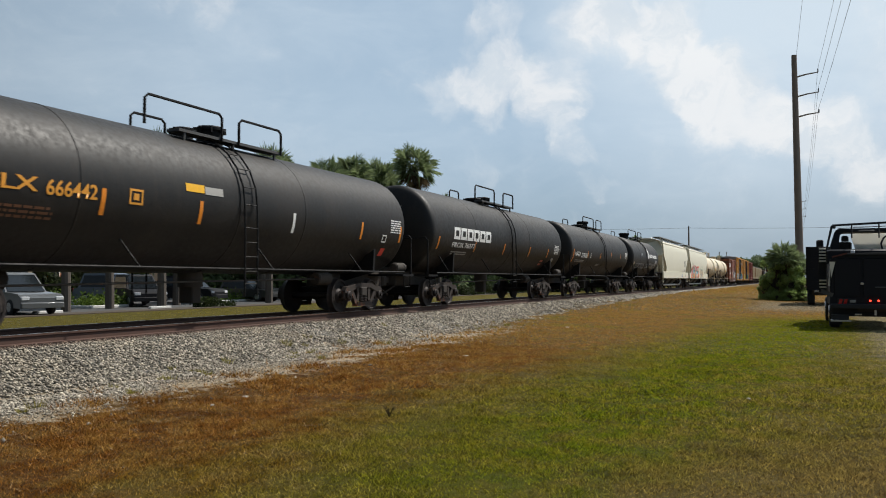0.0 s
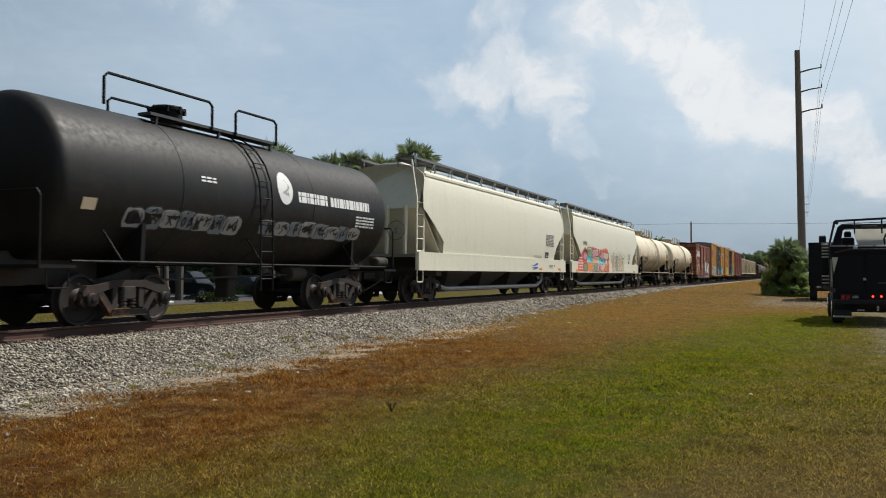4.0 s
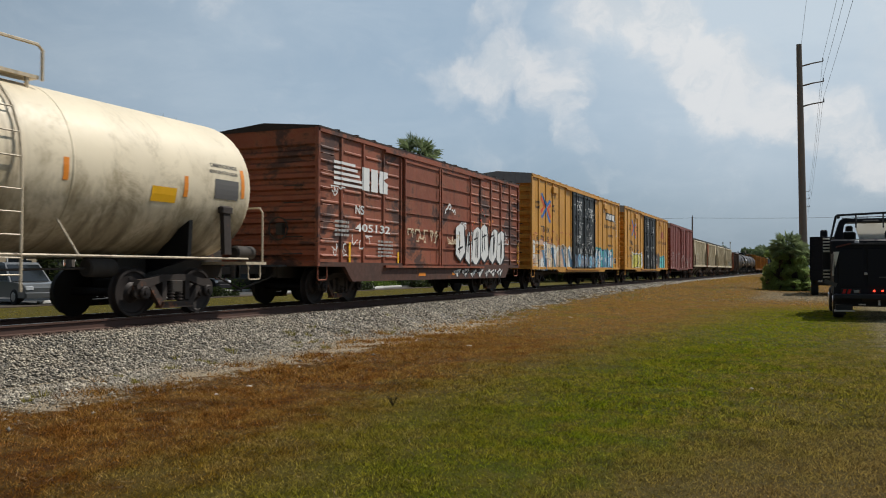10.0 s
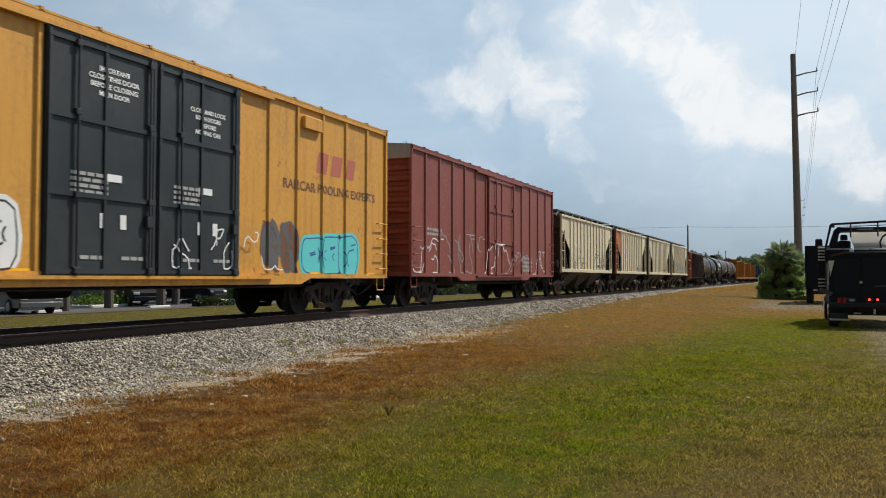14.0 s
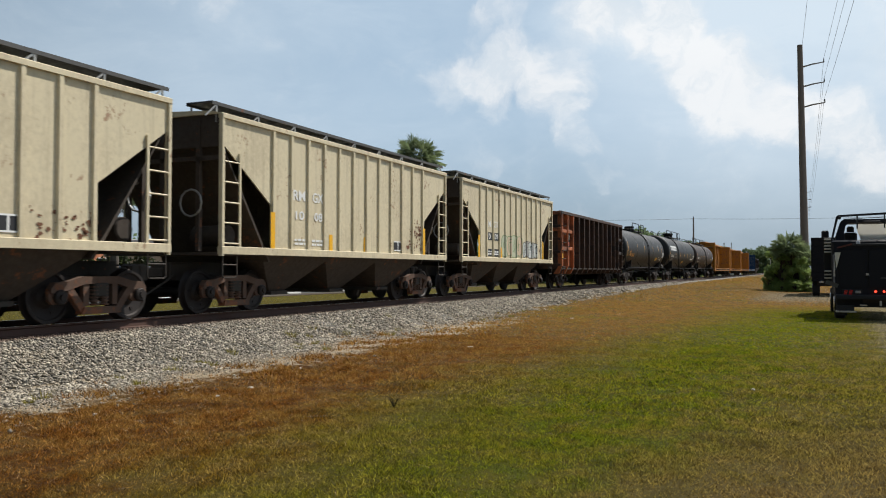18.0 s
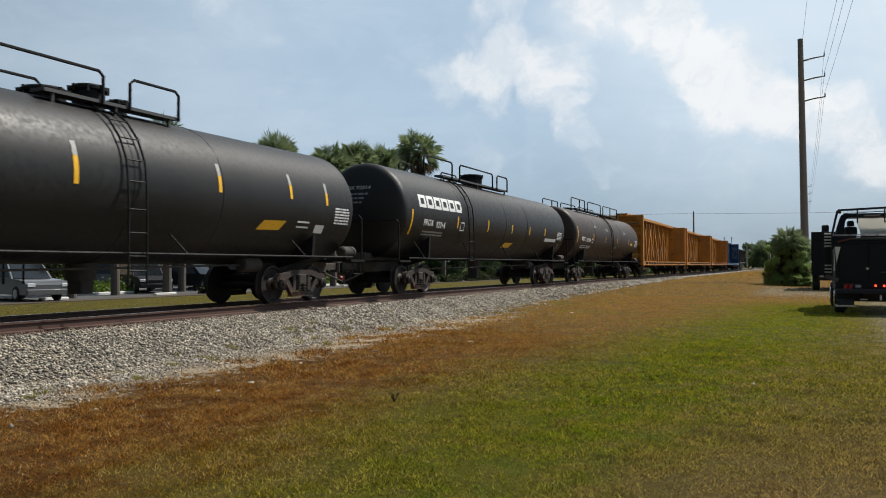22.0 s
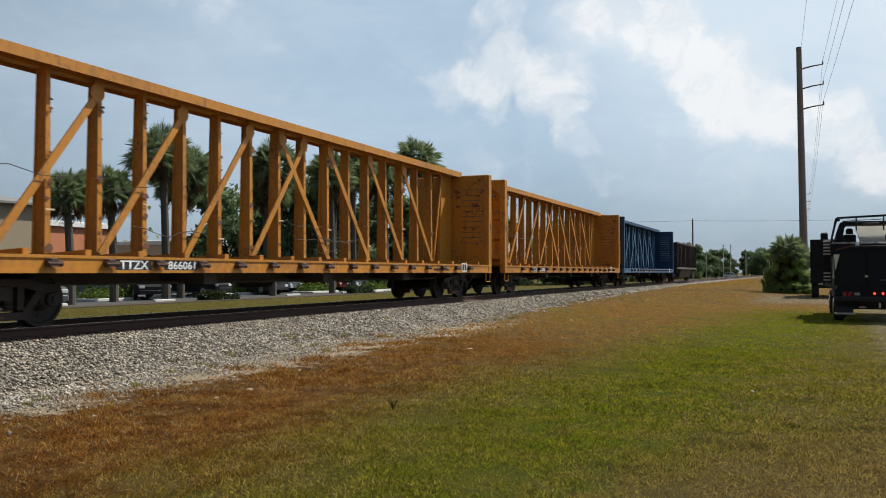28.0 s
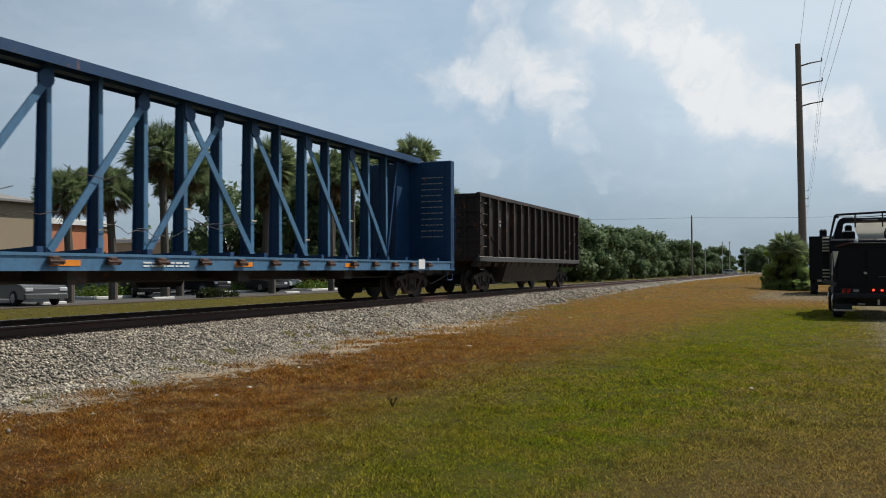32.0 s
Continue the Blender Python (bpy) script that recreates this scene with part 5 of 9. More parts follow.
def gondola(label, lo, hi, glo, ghi, z0, z1, paint, posts, end_panels=0, end_paint=None, open_hopper=False):
    w, h = wagon("open_hopper_car" if open_hopper else "gondola_car", label, lo, hi)
    x = 1.60
    deep = .15 if open_hopper else .20
    for sx in (-1, 1):
        part("side_sheet", Shape().prism([(sx * (x - deep - .03), z1 - .05), (sx * (x - deep), z1 - .05), (sx * (x - deep), z0 + .1), (sx * (x - deep - .20), z0 - .22), (sx * (x - deep - .24), z0 - .22), (sx * (x - deep - .03), z0 + .1)], "y", -h + .02, h - .02), paint, w)
        for i in range(posts + 1):
            y = -h + .10 + (2 * h - .2) * i / posts
            p = end_paint if (end_paint and i <= end_panels) else paint
            part("side_post", Shape().prism([(sx * (x - deep - .01), z1 - .04), (sx * x, z1 - .04), (sx * x, z0 + .12), (sx * (x - .16), z0 - .24), (sx * (x - deep - .2), z0 - .24), (sx * (x - deep - .01), z0 + .1)], "y", y - .05, y + .05), p, w)
        part("top_chord", Shape().box(*sorted((sx * (x - .14), sx * (x + .01))), -h, h, z1 - .14, z1, .015), paint, w)
        if open_hopper:
            part("side_sill", Shape().box(*sorted((sx * (x - .14), sx * (x + .01))), -h, h, z0 - .04, z0 + .14, .015), GALVDARK, w, "worn grey side sill")
        if end_paint:
            for sy, pn in ((-1, end_panels), (1, 1)):
                step = (2 * h - .2) / posts
                for i in range(pn):
                    a = sy * (h - .1 - step * i - .10)
                    b = sy * (h - .1 - step * (i + 1) + .10)
                    pp = end_paint if sy < 0 else paint
                    part("rust_panel", Shape().box(*sorted((sx * (x - deep), sx * (x - deep + .02))), *sorted((a, b)), z0 + .16, z1 - .12), pp, w, "rust-orange end panel")
                    for k in (.36, .66):
                        z = z0 + (z1 - z0) * k
                        part("panel_rib", Shape().box(*sorted((sx * (x - deep + .01), sx * (x - .04))), *sorted((a, b)), z - .075, z + .075, .01), pp, w)
        for sy in (-1, 1):
            for k in range(6):
                z = z0 + .1 + k * .40
                part("grab_iron", Shape().tube([(sx * (x - .02), sy * (h - .08), z), (sx * (x + .07), sy * (h - .08), z), (sx * (x + .07), sy * (h - .55), z), (sx * (x - .02), sy * (h - .55), z)], .016, 5), paint, w)
            part("step", stirrup(sx * (x - .05), sy * (h - .32), z0), paint, w)
    for sy in (-1, 1):
        s = Shape().box(-x + .08, x - .08, *sorted((sy * (h - .06), sy * (h - .10))), z0, z1 - .06)
        for k in range(5):
            z = z0 + .2 + k * (z1 - z0 - .3) / 4
            s.box(-x + .06, x - .06, *sorted((sy * (h - .08), sy * (h - .0))), z - .06, z + .06, .01)
        for px in (-1.0, 0, 1.0):
            s.box(px - .05, px + .05, *sorted((sy * (h - .08), sy * (h + .02))), z0, z1 - .04)
        part("end_wall", s, paint, w)
        if end_paint and sy < 0:
            for z in (z1 - .10, z0 + .68 * (z1 - z0)):
                part("end_beam", Shape().box(-x + .02, x - .02, -h - .03, -h + .03, z - .09, z + .09, .02), end_paint, w, "rust-orange cross beam")
    part("floor_frame", Shape().box(-x + .1, x - .1, -h + .1, h - .1, z0 - .02, z0 + .05).box(-.25, .25, -h, h, .70, z0), UNDER, w)
    if open_hopper:
        s = Shape()
        for sx in (-1, 1):
            s.prism([(sx * 1.5, z0), (sx * 1.25, .40), (sx * .3, .40), (sx * .3, z0)], "y", -h + 3.4, h - 3.4)
        part("discharge_hopper", s, paint, w, "sloped discharge chute between the trucks")
        for sy in (-1, 1):
            part("slope_sheet", Shape().prism([(sy * (h - .15), z1 - .9), (sy * (h - 3.4), z0), (sy * (h - 3.3), z0), (sy * (h - .10), z1 - .9)], "x", -x + .1, x - .1), paint, w)
    part("air_tank", Shape().disc("y", (-.6, .75), .2, -1.0, .2, 12, .03), UNDER, w)
    part("brake_rod", Shape().tube([(.8, -h + 2.5, .72), (.8, h - 2.5, .72)], .03, 5), UNDER, w)
    for y in (-h + 1.75, h - 1.75):
        add_truck(w, y)
    add_couplers(w, -h, h, glo, ghi)
    return w, h


def centerbeam(label, lo, hi, glo, ghi, paint, deck_paint=None, phase=0.0, brace_paint=None):
    """A flat car with tall bulkheads and a braced fence along its middle."""
    w, h = wagon("centerbeam_flatcar", label, lo, hi)
    x, zd, zt = 1.60, 1.18, 4.57
    beam = 4.72
    # deck: side channels, cross bearers, floor
    for sx in (-1, 1):
        s = Shape().prism([(sx * p, z) for p, z in ((x - .14, .89), (x, .89), (x, .94), (x - .02, .94), (x - .02, zd - .05), (x, zd - .05), (x, zd), (x - .14, zd))], "y", -h, h)
        part("side_sill", s, deck_paint or paint, w)
        for i in range(2 * int((h - .5) / 1.2)):
            y = phase / 2 + (i - int((h - .5) / 1.2) + .5) * 1.2 * (1 - phase / 16)
            s = Shape().box(*sorted((sx * (x - .02), sx * (x + .10))), y - .09, y + .09, .99, 1.13, .02).disc("y", (sx * (x + .06), 1.04), .05, y - .12, y + .16, 8)
            part("winch", s, WINCH, w, "rusty tie-down winch")
    # loose strapping left hanging on the fence
    rng = random.Random(int(lo * 10))
    for k in range(9):
        y = -9.4 + phase + rng.uniform(0, 15)
        z = 1.5 + rng.random() * 1.3
        l = rng.uniform(1.2, 2.6)
        part("strapping", Shape().tube([(.24, y + l * q / 6, z + (rng.random() - .6) * .16 - .5 * q / 6 * (1 - q / 6)) for q in range(7)], .008, 4), UNDER, w, "loose dark steel strap")
    part("deck", Shape().box(-x + .06, x - .06, -h, h, zd - .05, zd - .005).box(-.28, .28, -h, h, .68, zd - .05), UNDER, w)
    # slanted riser boards on the deck
    for i in range(18):
        y = -h + 1.1 + (2 * h - 2.2) * i / 17
        for sx in (-1, 1):
            part("riser", Shape().prism([(sx * .25, zd - .005), (sx * 1.5, zd - .005), (sx * 1.5, zd + .10), (sx * .25, zd + .02)], "y", y - .06, y + .06), paint, w)
    # bulkheads
    for sy in (-1, 1):
        e = sy * h
        s = Shape().box(-x + .03, x - .03, *sorted((e - sy * .24, e - sy * .28)), zd - .05, zt - .06)
        bulk = part("bulkhead", s, paint, w, "tall sheet bulkhead at the end of the car")
        for sx in (-1, 1):
            part("bulkhead_post", Shape().box(*sorted((sx * (x - .22), sx * x)), *sorted((e, e - sy * .30)), .88, zt, .02), paint, bulk)
            part("grab_iron", Shape().tube([(sx * (x + .0), e - sy * .05, 1.5), (sx * (x + .07), e - sy * .05, 1.5), (sx * (x + .07), e - sy * .05, 2.9), (sx * (x + .0), e - sy * .05, 2.9)], .016, 5), paint, bulk)
            part("step", stirrup(sx * (x - .04), sy * (h - .3), .92, .44, .36), paint, w)
        s = Shape().box(-x, x, *sorted((e, e - sy * .24)), zt - .10, zt + .01, .02)
        for k in range(4):
            z = zd + .42 + k * .80
            s.prism([(e - sy * .24, z - .26), (e - sy * .12, z - .16), (e - sy * .12, z + .02), (e - sy * .24, z + .16)], "x", -x + .22, x - .22)
        s.box(-.30, -.16, *sorted((e - sy * .04, e - sy * .24)), zd - .05, zt - .08, .01)
        for sx in (-1, 1):
            s.prism([(sx * (x - .2), zt - .1), (sx * (x - .75), zt - .1), (sx * (x - .2), zt - .65)], "y", *sorted((e - sy * .02, e - sy * .23)))
        part("bulkhead_ribs", s, paint, bulk)
        part("tie_hook", Shape().box(-.10, .06, *sorted((e - sy * .05, e - sy * .20)), zt + .01, zt + .10, .02), paint, bulk)
        # tapered web joining bulkhead and fence
        part("gusset_panel", Shape().prism([(e - sy * .28, zd), (e - sy * 1.35, zd), (e - sy * 1.2, beam - .1), (e - sy * .28, beam - .1)], "x", -.05, .05), paint, w, "solid sheet panel beside the bulkhead")
    # centre fence: top beam, paired uprights, diagonals rising towards the middle
    part("top_beam", Shape().prism([(-.42, beam), (-.42, beam - .20), (-.39, beam - .20), (-.39, beam - .05), (-.12, beam - .05), (-.12, beam - .20), (.12, beam - .20), (.12, beam - .05), (.39, beam - .05), (.39, beam - .20), (.42, beam - .20), (.42, beam)], "y", -h + .1, h - .1), paint, w, "wide flat top beam along the middle")
    pitch = 1.2 * (1 - phase / 16)
    spots = [phase / 2 + sg * (.5 + k) * pitch for sg in (-1, 1) for k in range(8) if .6 + 1.2 * k < h - 1.6]
    for y in spots:
        s = Shape().loft([[(-q, y - .02, z), (q, y - .02, z), (q, y + .02, z), (-q, y + .02, z)] for z, q in ((zd - .02, .15), (beam - .1, .11))])
        up = part("upright", s, paint, w)
        for sx in (-1, 1):
            s = Shape().loft([[(sx * (q - .01), y - f, z), (sx * (q + .015), y - f, z), (sx * (q + .015), y + f, z), (sx * (q - .01), y + f, z)] for z, q, f in ((zd - .02, .15, .062), (beam - .1, .11, .045))])
            # near flanges take the lighter paint, as if lit by the sun
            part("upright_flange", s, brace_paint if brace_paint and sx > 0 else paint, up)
    for sg in (-1, 1):
        for k in range(4):
            foot, head = phase / 2 + sg * (1.5 + 2 * k) * pitch, phase / 2 + sg * (-.5 + 2 * k) * pitch
            if abs(foot) > h - 1.5:
                continue
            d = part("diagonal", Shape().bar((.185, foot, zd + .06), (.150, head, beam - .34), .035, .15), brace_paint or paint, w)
            cap = Shape().disc("x", (head + sg * .10, beam - .42), .17, .128, .178, 14).box(.128, .176, min(head, head + sg * .10) - .06, max(head, head + sg * .10) + .06, beam - .42, beam - .16)
            part("gusset_plate", cap, paint, d)
        for sx in (-1, 1):
            part("end_brace", Shape().bar((sx * .20, sg * (h - 2.25), zd + .05), (sx * .16, sg * (h - 1.45), beam - .25), .04, .08), paint, w)
    part("air_tank", Shape().disc("y", (-.6, .72), .2, -1.0, .2, 12, .03), UNDER, w)
    part("brake_rod", Shape().tube([(.8, -h + 3, .70), (.8, h - 3, .70)], .03, 5), UNDER, w)
    for y in (-h * .4, 0, h * .4):
        part("cross_bearer", Shape().box(-1.35, 1.35, y - .2, y + .2, .66, .9), UNDER, w)
    for y in (-h + 2.25, h - 2.25):
        add_truck(w, y)
    add_couplers(w, -h, h, glo, ghi)
    return w, h

# ---------------------------------------------------------------- the train, in running order
def ribs_between(h, door, count_a, count_b):
    a = [-h + (door[0] + h) * i / count_a for i in range(1, count_a)]
    b = [door[1] + (h - door[1]) * i / count_b for i in range(1, count_b)]
    return a + [door[0] - .06, door[1] + .06] + b


TR, TZ = 1.47, 2.58
car_a, _ = tank_wagon("black tank car with amber lettering and guard-railed manway", -160.6, -144.8, 2.4, 2.6, TR, 2.50, DUSTYBLACK, BLACKTRIM, ((.30, .42, .4), (.22, .25, -.5)), .5, (-1.0, 2.6), .41, handrail=((-2.0, .33), (.93, 2.57)))
car_b, _ = tank_wagon("black tank car with large white block logo", -142.2, -127.0, 2.6, 2.6, TR, TZ, DUSTYBLACK, BLACKTRIM, ((.36, .20, -.6), (.28, .34, .5)), 0, (-1.6, 2.2), .18, handrail=((-2.4, -.2), (.9, 2.2)))
car_c, _ = tank_wagon("black tank car with white lettering and orange reflectors", -124.4, -109.6, 2.6, 2.6, TR, TZ, DUSTYBLACK, BLACKTRIM, ((.36, .20, -.85), (.30, .46, .25)), .3, (-1.5, 2.2), .10, handrail=((-2.6, .05), (.75, 2.2)))
car_d, _ = tank_wagon("short black tank car with white round logo and graffiti", -107.0, -96.2, 2.6, 2.1, TR, TZ, DUSTYBLACK, BLACKTRIM, ((.33, .42, 0),), -1.7, (-3.0, 1.2), -.24, handrail=((-4.2, -1.2), (-.4, 1.15)))
car_e, _ = round_hopper("ivory covered hopper car with smooth round sides", -94.05, -76.93, 2.1, 1.25)
car_f, _ = round_hopper("ivory covered hopper car with bright graffiti on its side", -75.68, -57.3, 1.25, 1.65)
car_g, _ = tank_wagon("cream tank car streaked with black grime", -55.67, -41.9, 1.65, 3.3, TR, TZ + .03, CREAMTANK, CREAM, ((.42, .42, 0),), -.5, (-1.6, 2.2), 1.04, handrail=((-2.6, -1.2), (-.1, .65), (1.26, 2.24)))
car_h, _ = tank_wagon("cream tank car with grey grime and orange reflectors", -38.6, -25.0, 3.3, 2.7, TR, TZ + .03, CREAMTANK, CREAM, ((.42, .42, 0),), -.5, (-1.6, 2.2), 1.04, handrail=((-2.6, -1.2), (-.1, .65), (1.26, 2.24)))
h = 7.72
car_i, _ = box_wagon("oxide-red boxcar with pressed panels and white graffiti", -22.3, -6.85, 2.7, 1.75, .98, 4.40, OXIDE, ribs_between(h, (-3.1, 2.25), 4, 5), (-3.1, 2.25), OXIDE, SOOTROOF, 2.0, horizontal=True, sill_paint=OXIDEDARK, drop=.40)
h = 9.3
car_j, _ = box_wagon("yellow boxcar with black doors and blue graffiti", -5.1, 13.45, 1.75, 1.7, .92, 5.08, YELLOW, ribs_between(h, (-2.5, 2.35), 6, 6), (-2.5, 2.35), DOORBLACK, YELLOW, 2.4, cap=GALV)
car_k, _ = box_wagon("yellow boxcar with black double doors and crossed arrows", 15.12, 33.95, 1.7, 1.6, .92, 5.10, YELLOW, ribs_between(9.4, (-2.3, 2.6), 6, 6), (-2.3, 2.6), DOORBLACK, YELLOW, 2.4, cap=GALV)
car_l, _ = box_wagon("maroon boxcar with a single ribbed door", 35.55, 51.3, 1.6, 1.6, .98, 5.0, MAROON, ribs_between(7.87, (-1.2, 1.9), 6, 5), (-1.2, 1.9), MAROON, MAROON, 2.1, cap=GALV)
car_m, _ = rib_hopper("buff covered hopper car with rust spots and black scrawls", 52.9, 64.78, 1.6, 1.42)
car_n, _ = rib_hopper("buff covered hopper car with a rust-orange corner", 66.2, 77.52, 1.42, 1.45)
car_o, _ = rib_hopper("buff covered hopper car with rust stains", 78.97, 90.4, 1.45, 1.35)
car_p, _ = rib_hopper("buff covered hopper car with faint painted letters", 91.75, 102.9, 1.35, 1.5)
car_q, _ = gondola("rusty black gondola car with orange end panels", 104.4, 119.0, 1.5, 2.1, .98, 3.82, GONDOLA, 13, 2, RUSTY)
car_r, _ = tank_wagon("black tank car with amber lettering and yellow reflectors", 121.3, 136.7, 2.3, 3.2, TR, 2.40, BLACK, BLACKTRIM, ((.38, .20, -.55), (.30, .44, .45), (.16, .30, 1.2)), 0, (-1.2, 2.0), .13, handrail=((-2.5, .04), (.69, 2.0)))
car_s, _ = tank_wagon("long black tank car with big white block logo", 140.3, 157.6, 3.2, 2.7, TR, TZ, BLACK, BLACKTRIM, ((.42, .52, .1),), 0, (-4.6, 2.2), -3.81, handrail=((-6.2, -3.8), (-3.1, .38), (.9, 2.16)))
car_t, _ = tank_wagon("brown-black tank car with white lettering and a long walkway", 160.4, 177.2, 2.7, 1.65, TR, TZ, BROWNBLACK, BLACKTRIM, ((.25, .12, -5.2),), 0, (-6.0, 4.6), -.12, handrail=((-7.2, -5.4), (-5.4, -4.2), (-3.54, -.23), (.46, 2.5), (2.5, 4.6)), far_rails=True)
car_u, _ = centerbeam("amber centerbeam flatcar, empty, with scuffed paint", 178.85, 201.85, 1.65, 1.3, AMBER)
car_v, _ = centerbeam("amber centerbeam flatcar, empty, with white lettered sill", 203.15, 225.7, 1.3, 1.5, AMBER, phase=.36)
car_w, _ = centerbeam("amber centerbeam flatcar, empty, with rust streaks", 227.2, 249.3, 1.5, 1.4, AMBER, phase=.10)
car_x, _ = centerbeam("blue centerbeam flatcar, empty, braces and sill paler", 250.7, 272.95, 1.4, 2.4, BLUE, PALELITBLUE, phase=.28, brace_paint=PALELITBLUE)
car_y, _ = gondola("dark brown open hopper car closing the train", 275.35, 289.9, 2.4, 1.2, 1.25, 3.75, OPENHOP, 15, open_hopper=True)

# ---------------------------------------------------------------- lettering, reflectors and painted shapes
PAINT = {k: plain(k + "_paint", c, 0.6, vary=0.12, relief=0) for k, c in dict(
    coral=(.68, .12, .07), pink=(.62, .27, .30), teal=(.05, .26, .27), sky=(.20, .45, .62), navy=(.03, .09, .24), lemon=(.66, .60, .10), chalk=(.70, .70, .68),
    ink=(.015, .015, .018), tangerine=(.72, .26, .05), violet=(.22, .10, .30), leafgreen=(.16, .30, .08), sand=(.62, .50, .34), slate=(.20, .22, .24), fadedred=(.42, .11, .07),
    ash=(.34, .33, .31), mint=(.46, .48, .34), peach=(.58, .44, .31), mist=(.50, .53, .50), straw=(.60, .56, .26), blush=(.60, .38, .26), steelblue=(.09, .20, .32), gold=(.62, .30, .045), moss=(.22, .29, .15), clay=(.38, .17, .08), turquoise=(.10, .52, .52), brightred=(.60, .05, .03), royal=(.03, .14, .42), smoke=(.10, .095, .09), rustmark=(.15, .062, .028)).items()}


def on_tank(r, zc):
    return lambda y, z, lift: (math.sqrt(max(.01, r * r - (z - zc) ** 2)) + lift, y, z)


def on_flat(x):
    return lambda y, z, lift: (x + lift, y, z)


class Ribbed:
    """A side wall with upright posts: paint lies on the sheet and runs over the posts."""

    def __init__(self, sheet, post, ribs):
        self.sheet, self.post, self.ribs = sheet, post, ribs

    def __call__(self, y, z, lift):
        d = min((abs(y - r) for r in self.ribs), default=1)
        k = min(1, max(0, (.0705 - d) / .03))
        return (self.sheet + (self.post - self.sheet) * k + lift, y, z)

    def cut(self, b):
        ys = [v.co.y for v in b.verts]
        lo, hi = min(ys), max(ys)
        for r in self.ribs:
            for e in (-.0705, -.0405, .0405, .0705):
                if lo < r + e < hi:
                    bmesh.ops.bisect_plane(b, geom=b.verts[:] + b.edges[:] + b.faces[:], plane_co=(0, r + e, 0), plane_no=(0, 1, 0))


class Stepped(Ribbed):
    """A side that stands out below a given height, as over a deep sill."""

    def __init__(self, upper, lower, z):
        self.upper, self.lower, self.z = upper, lower, z

    def __call__(self, y, z, lift):
        return self.upper(y, z, lift) if z > self.z + .001 else self.lower(y, z, lift)

    def cut(self, b):
        for e in (.0, .003):
            bmesh.ops.bisect_plane(b, geom=b.verts[:] + b.edges[:] + b.faces[:], plane_co=(0, 0, self.z + e), plane_no=(0, 0, 1))


def decal(wagon_ob, name, polys, mat, where, lift=.004, label="", fine=False):
    """Painted polygons, given as lists of (y, z), laid on a surface."""
    b = bmesh.new()
    for p in polys:
        if len(p) < 3:
            continue
        try:
            b.faces.new([b.verts.new((0, y, z)) for y, z in p])
        except ValueError:
            pass
    if fine:
        bmesh.ops.triangulate(b, faces=b.faces[:])
        for _ in range(3):
            long = [e for e in b.edges if abs(e.verts[0].co.z - e.verts[1].co.z) > .16]
            if not long:
                break
            bmesh.ops.subdivide_edges(b, edges=long, cuts=1)
            bmesh.ops.triangulate(b, faces=[f for f in b.faces if len(f.verts) > 3])
    if isinstance(where, Ribbed):
        where.cut(b)
    for v in b.verts:
        v.co = where(v.co.y, v.co.z, lift)
    me = bpy.data.meshes.new(name)
    b.to_mesh(me)
    b.free()
    me.materials.append(mat)
    ob = new(name, me)
    ob.parent = wagon_ob
    if len(polys) > 3 and name in ("rust_patch", "small_print", "graffiti", "scrawl"):
        tagged(ob, kind="stuff")
    if label:
        tagged(ob, label)
    return ob


def words(wagon_ob, body, y0, y1, z0, z1, mat, where, lift=.006, fine=False, slant=0.0, label="", bold=.018, band=None):
    """Lettering that fills the rectangle y0..y1, z0..z1."""
    cu = bpy.data.curves.new("lettering", "FONT")
    cu.body, cu.resolution_u, cu.offset = body, 3, bold
    tmp = bpy.data.objects.new("lettering", cu)
    me = bpy.data.meshes.new_from_object(tmp)
    bpy.data.objects.remove(tmp)
    b = bmesh.new()
    b.from_mesh(me)
    bpy.data.meshes.remove(me)
    xs, ys = [v.co.x for v in b.verts], [v.co.y for v in b.verts]
    ax, bx, ay, by = min(xs), max(xs), min(ys), max(ys)
    for v in b.verts:
        k = (v.co.y - ay) / (by - ay)
        v.co = Vector((0, y0 + (y1 - y0) * (v.co.x - ax) / (bx - ax) + slant * k, z0 + (z1 - z0) * k))
    if band:
        for z, out in ((band[0], -1), (band[1], 1)):
            bmesh.ops.bisect_plane(b, geom=b.verts[:] + b.edges[:] + b.faces[:], plane_co=(0, 0, z), plane_no=(0, 0, out), clear_outer=True)
    if fine:
        for _ in range(2):
            long = [e for e in b.edges if abs(e.verts[0].co.z - e.verts[1].co.z) > .15]
            if not long:
                break
            bmesh.ops.subdivide_edges(b, edges=long, cuts=1)
            bmesh.ops.triangulate(b, faces=[f for f in b.faces if len(f.verts) > 3])
    if isinstance(where, Ribbed):
        where.cut(b)
    for v in b.verts:
        v.co = where(v.co.y, v.co.z, lift)
    me = bpy.data.meshes.new("lettering")
    b.to_mesh(me)
    b.free()
    me.materials.append(mat)
    ob = new("lettering", me)
    ob.parent = wagon_ob
    return tagged(ob, label) if label else ob


def rect(y0, y1, z0, z1):
    return [(y0, z0), (y1, z0), (y1, z1), (y0, z1)]


def strip(wagon_ob, y, z0, z1, mat, where, w=.10, name="reflector", label=""):
    n = max(1, round((z1 - z0) / .12))
    return decal(wagon_ob, name, [rect(y - w / 2, y + w / 2, z0 + (z1 - z0) * i / n, z0 + (z1 - z0) * (i + 1) / n) for i in range(n)], mat, where, .005, label)


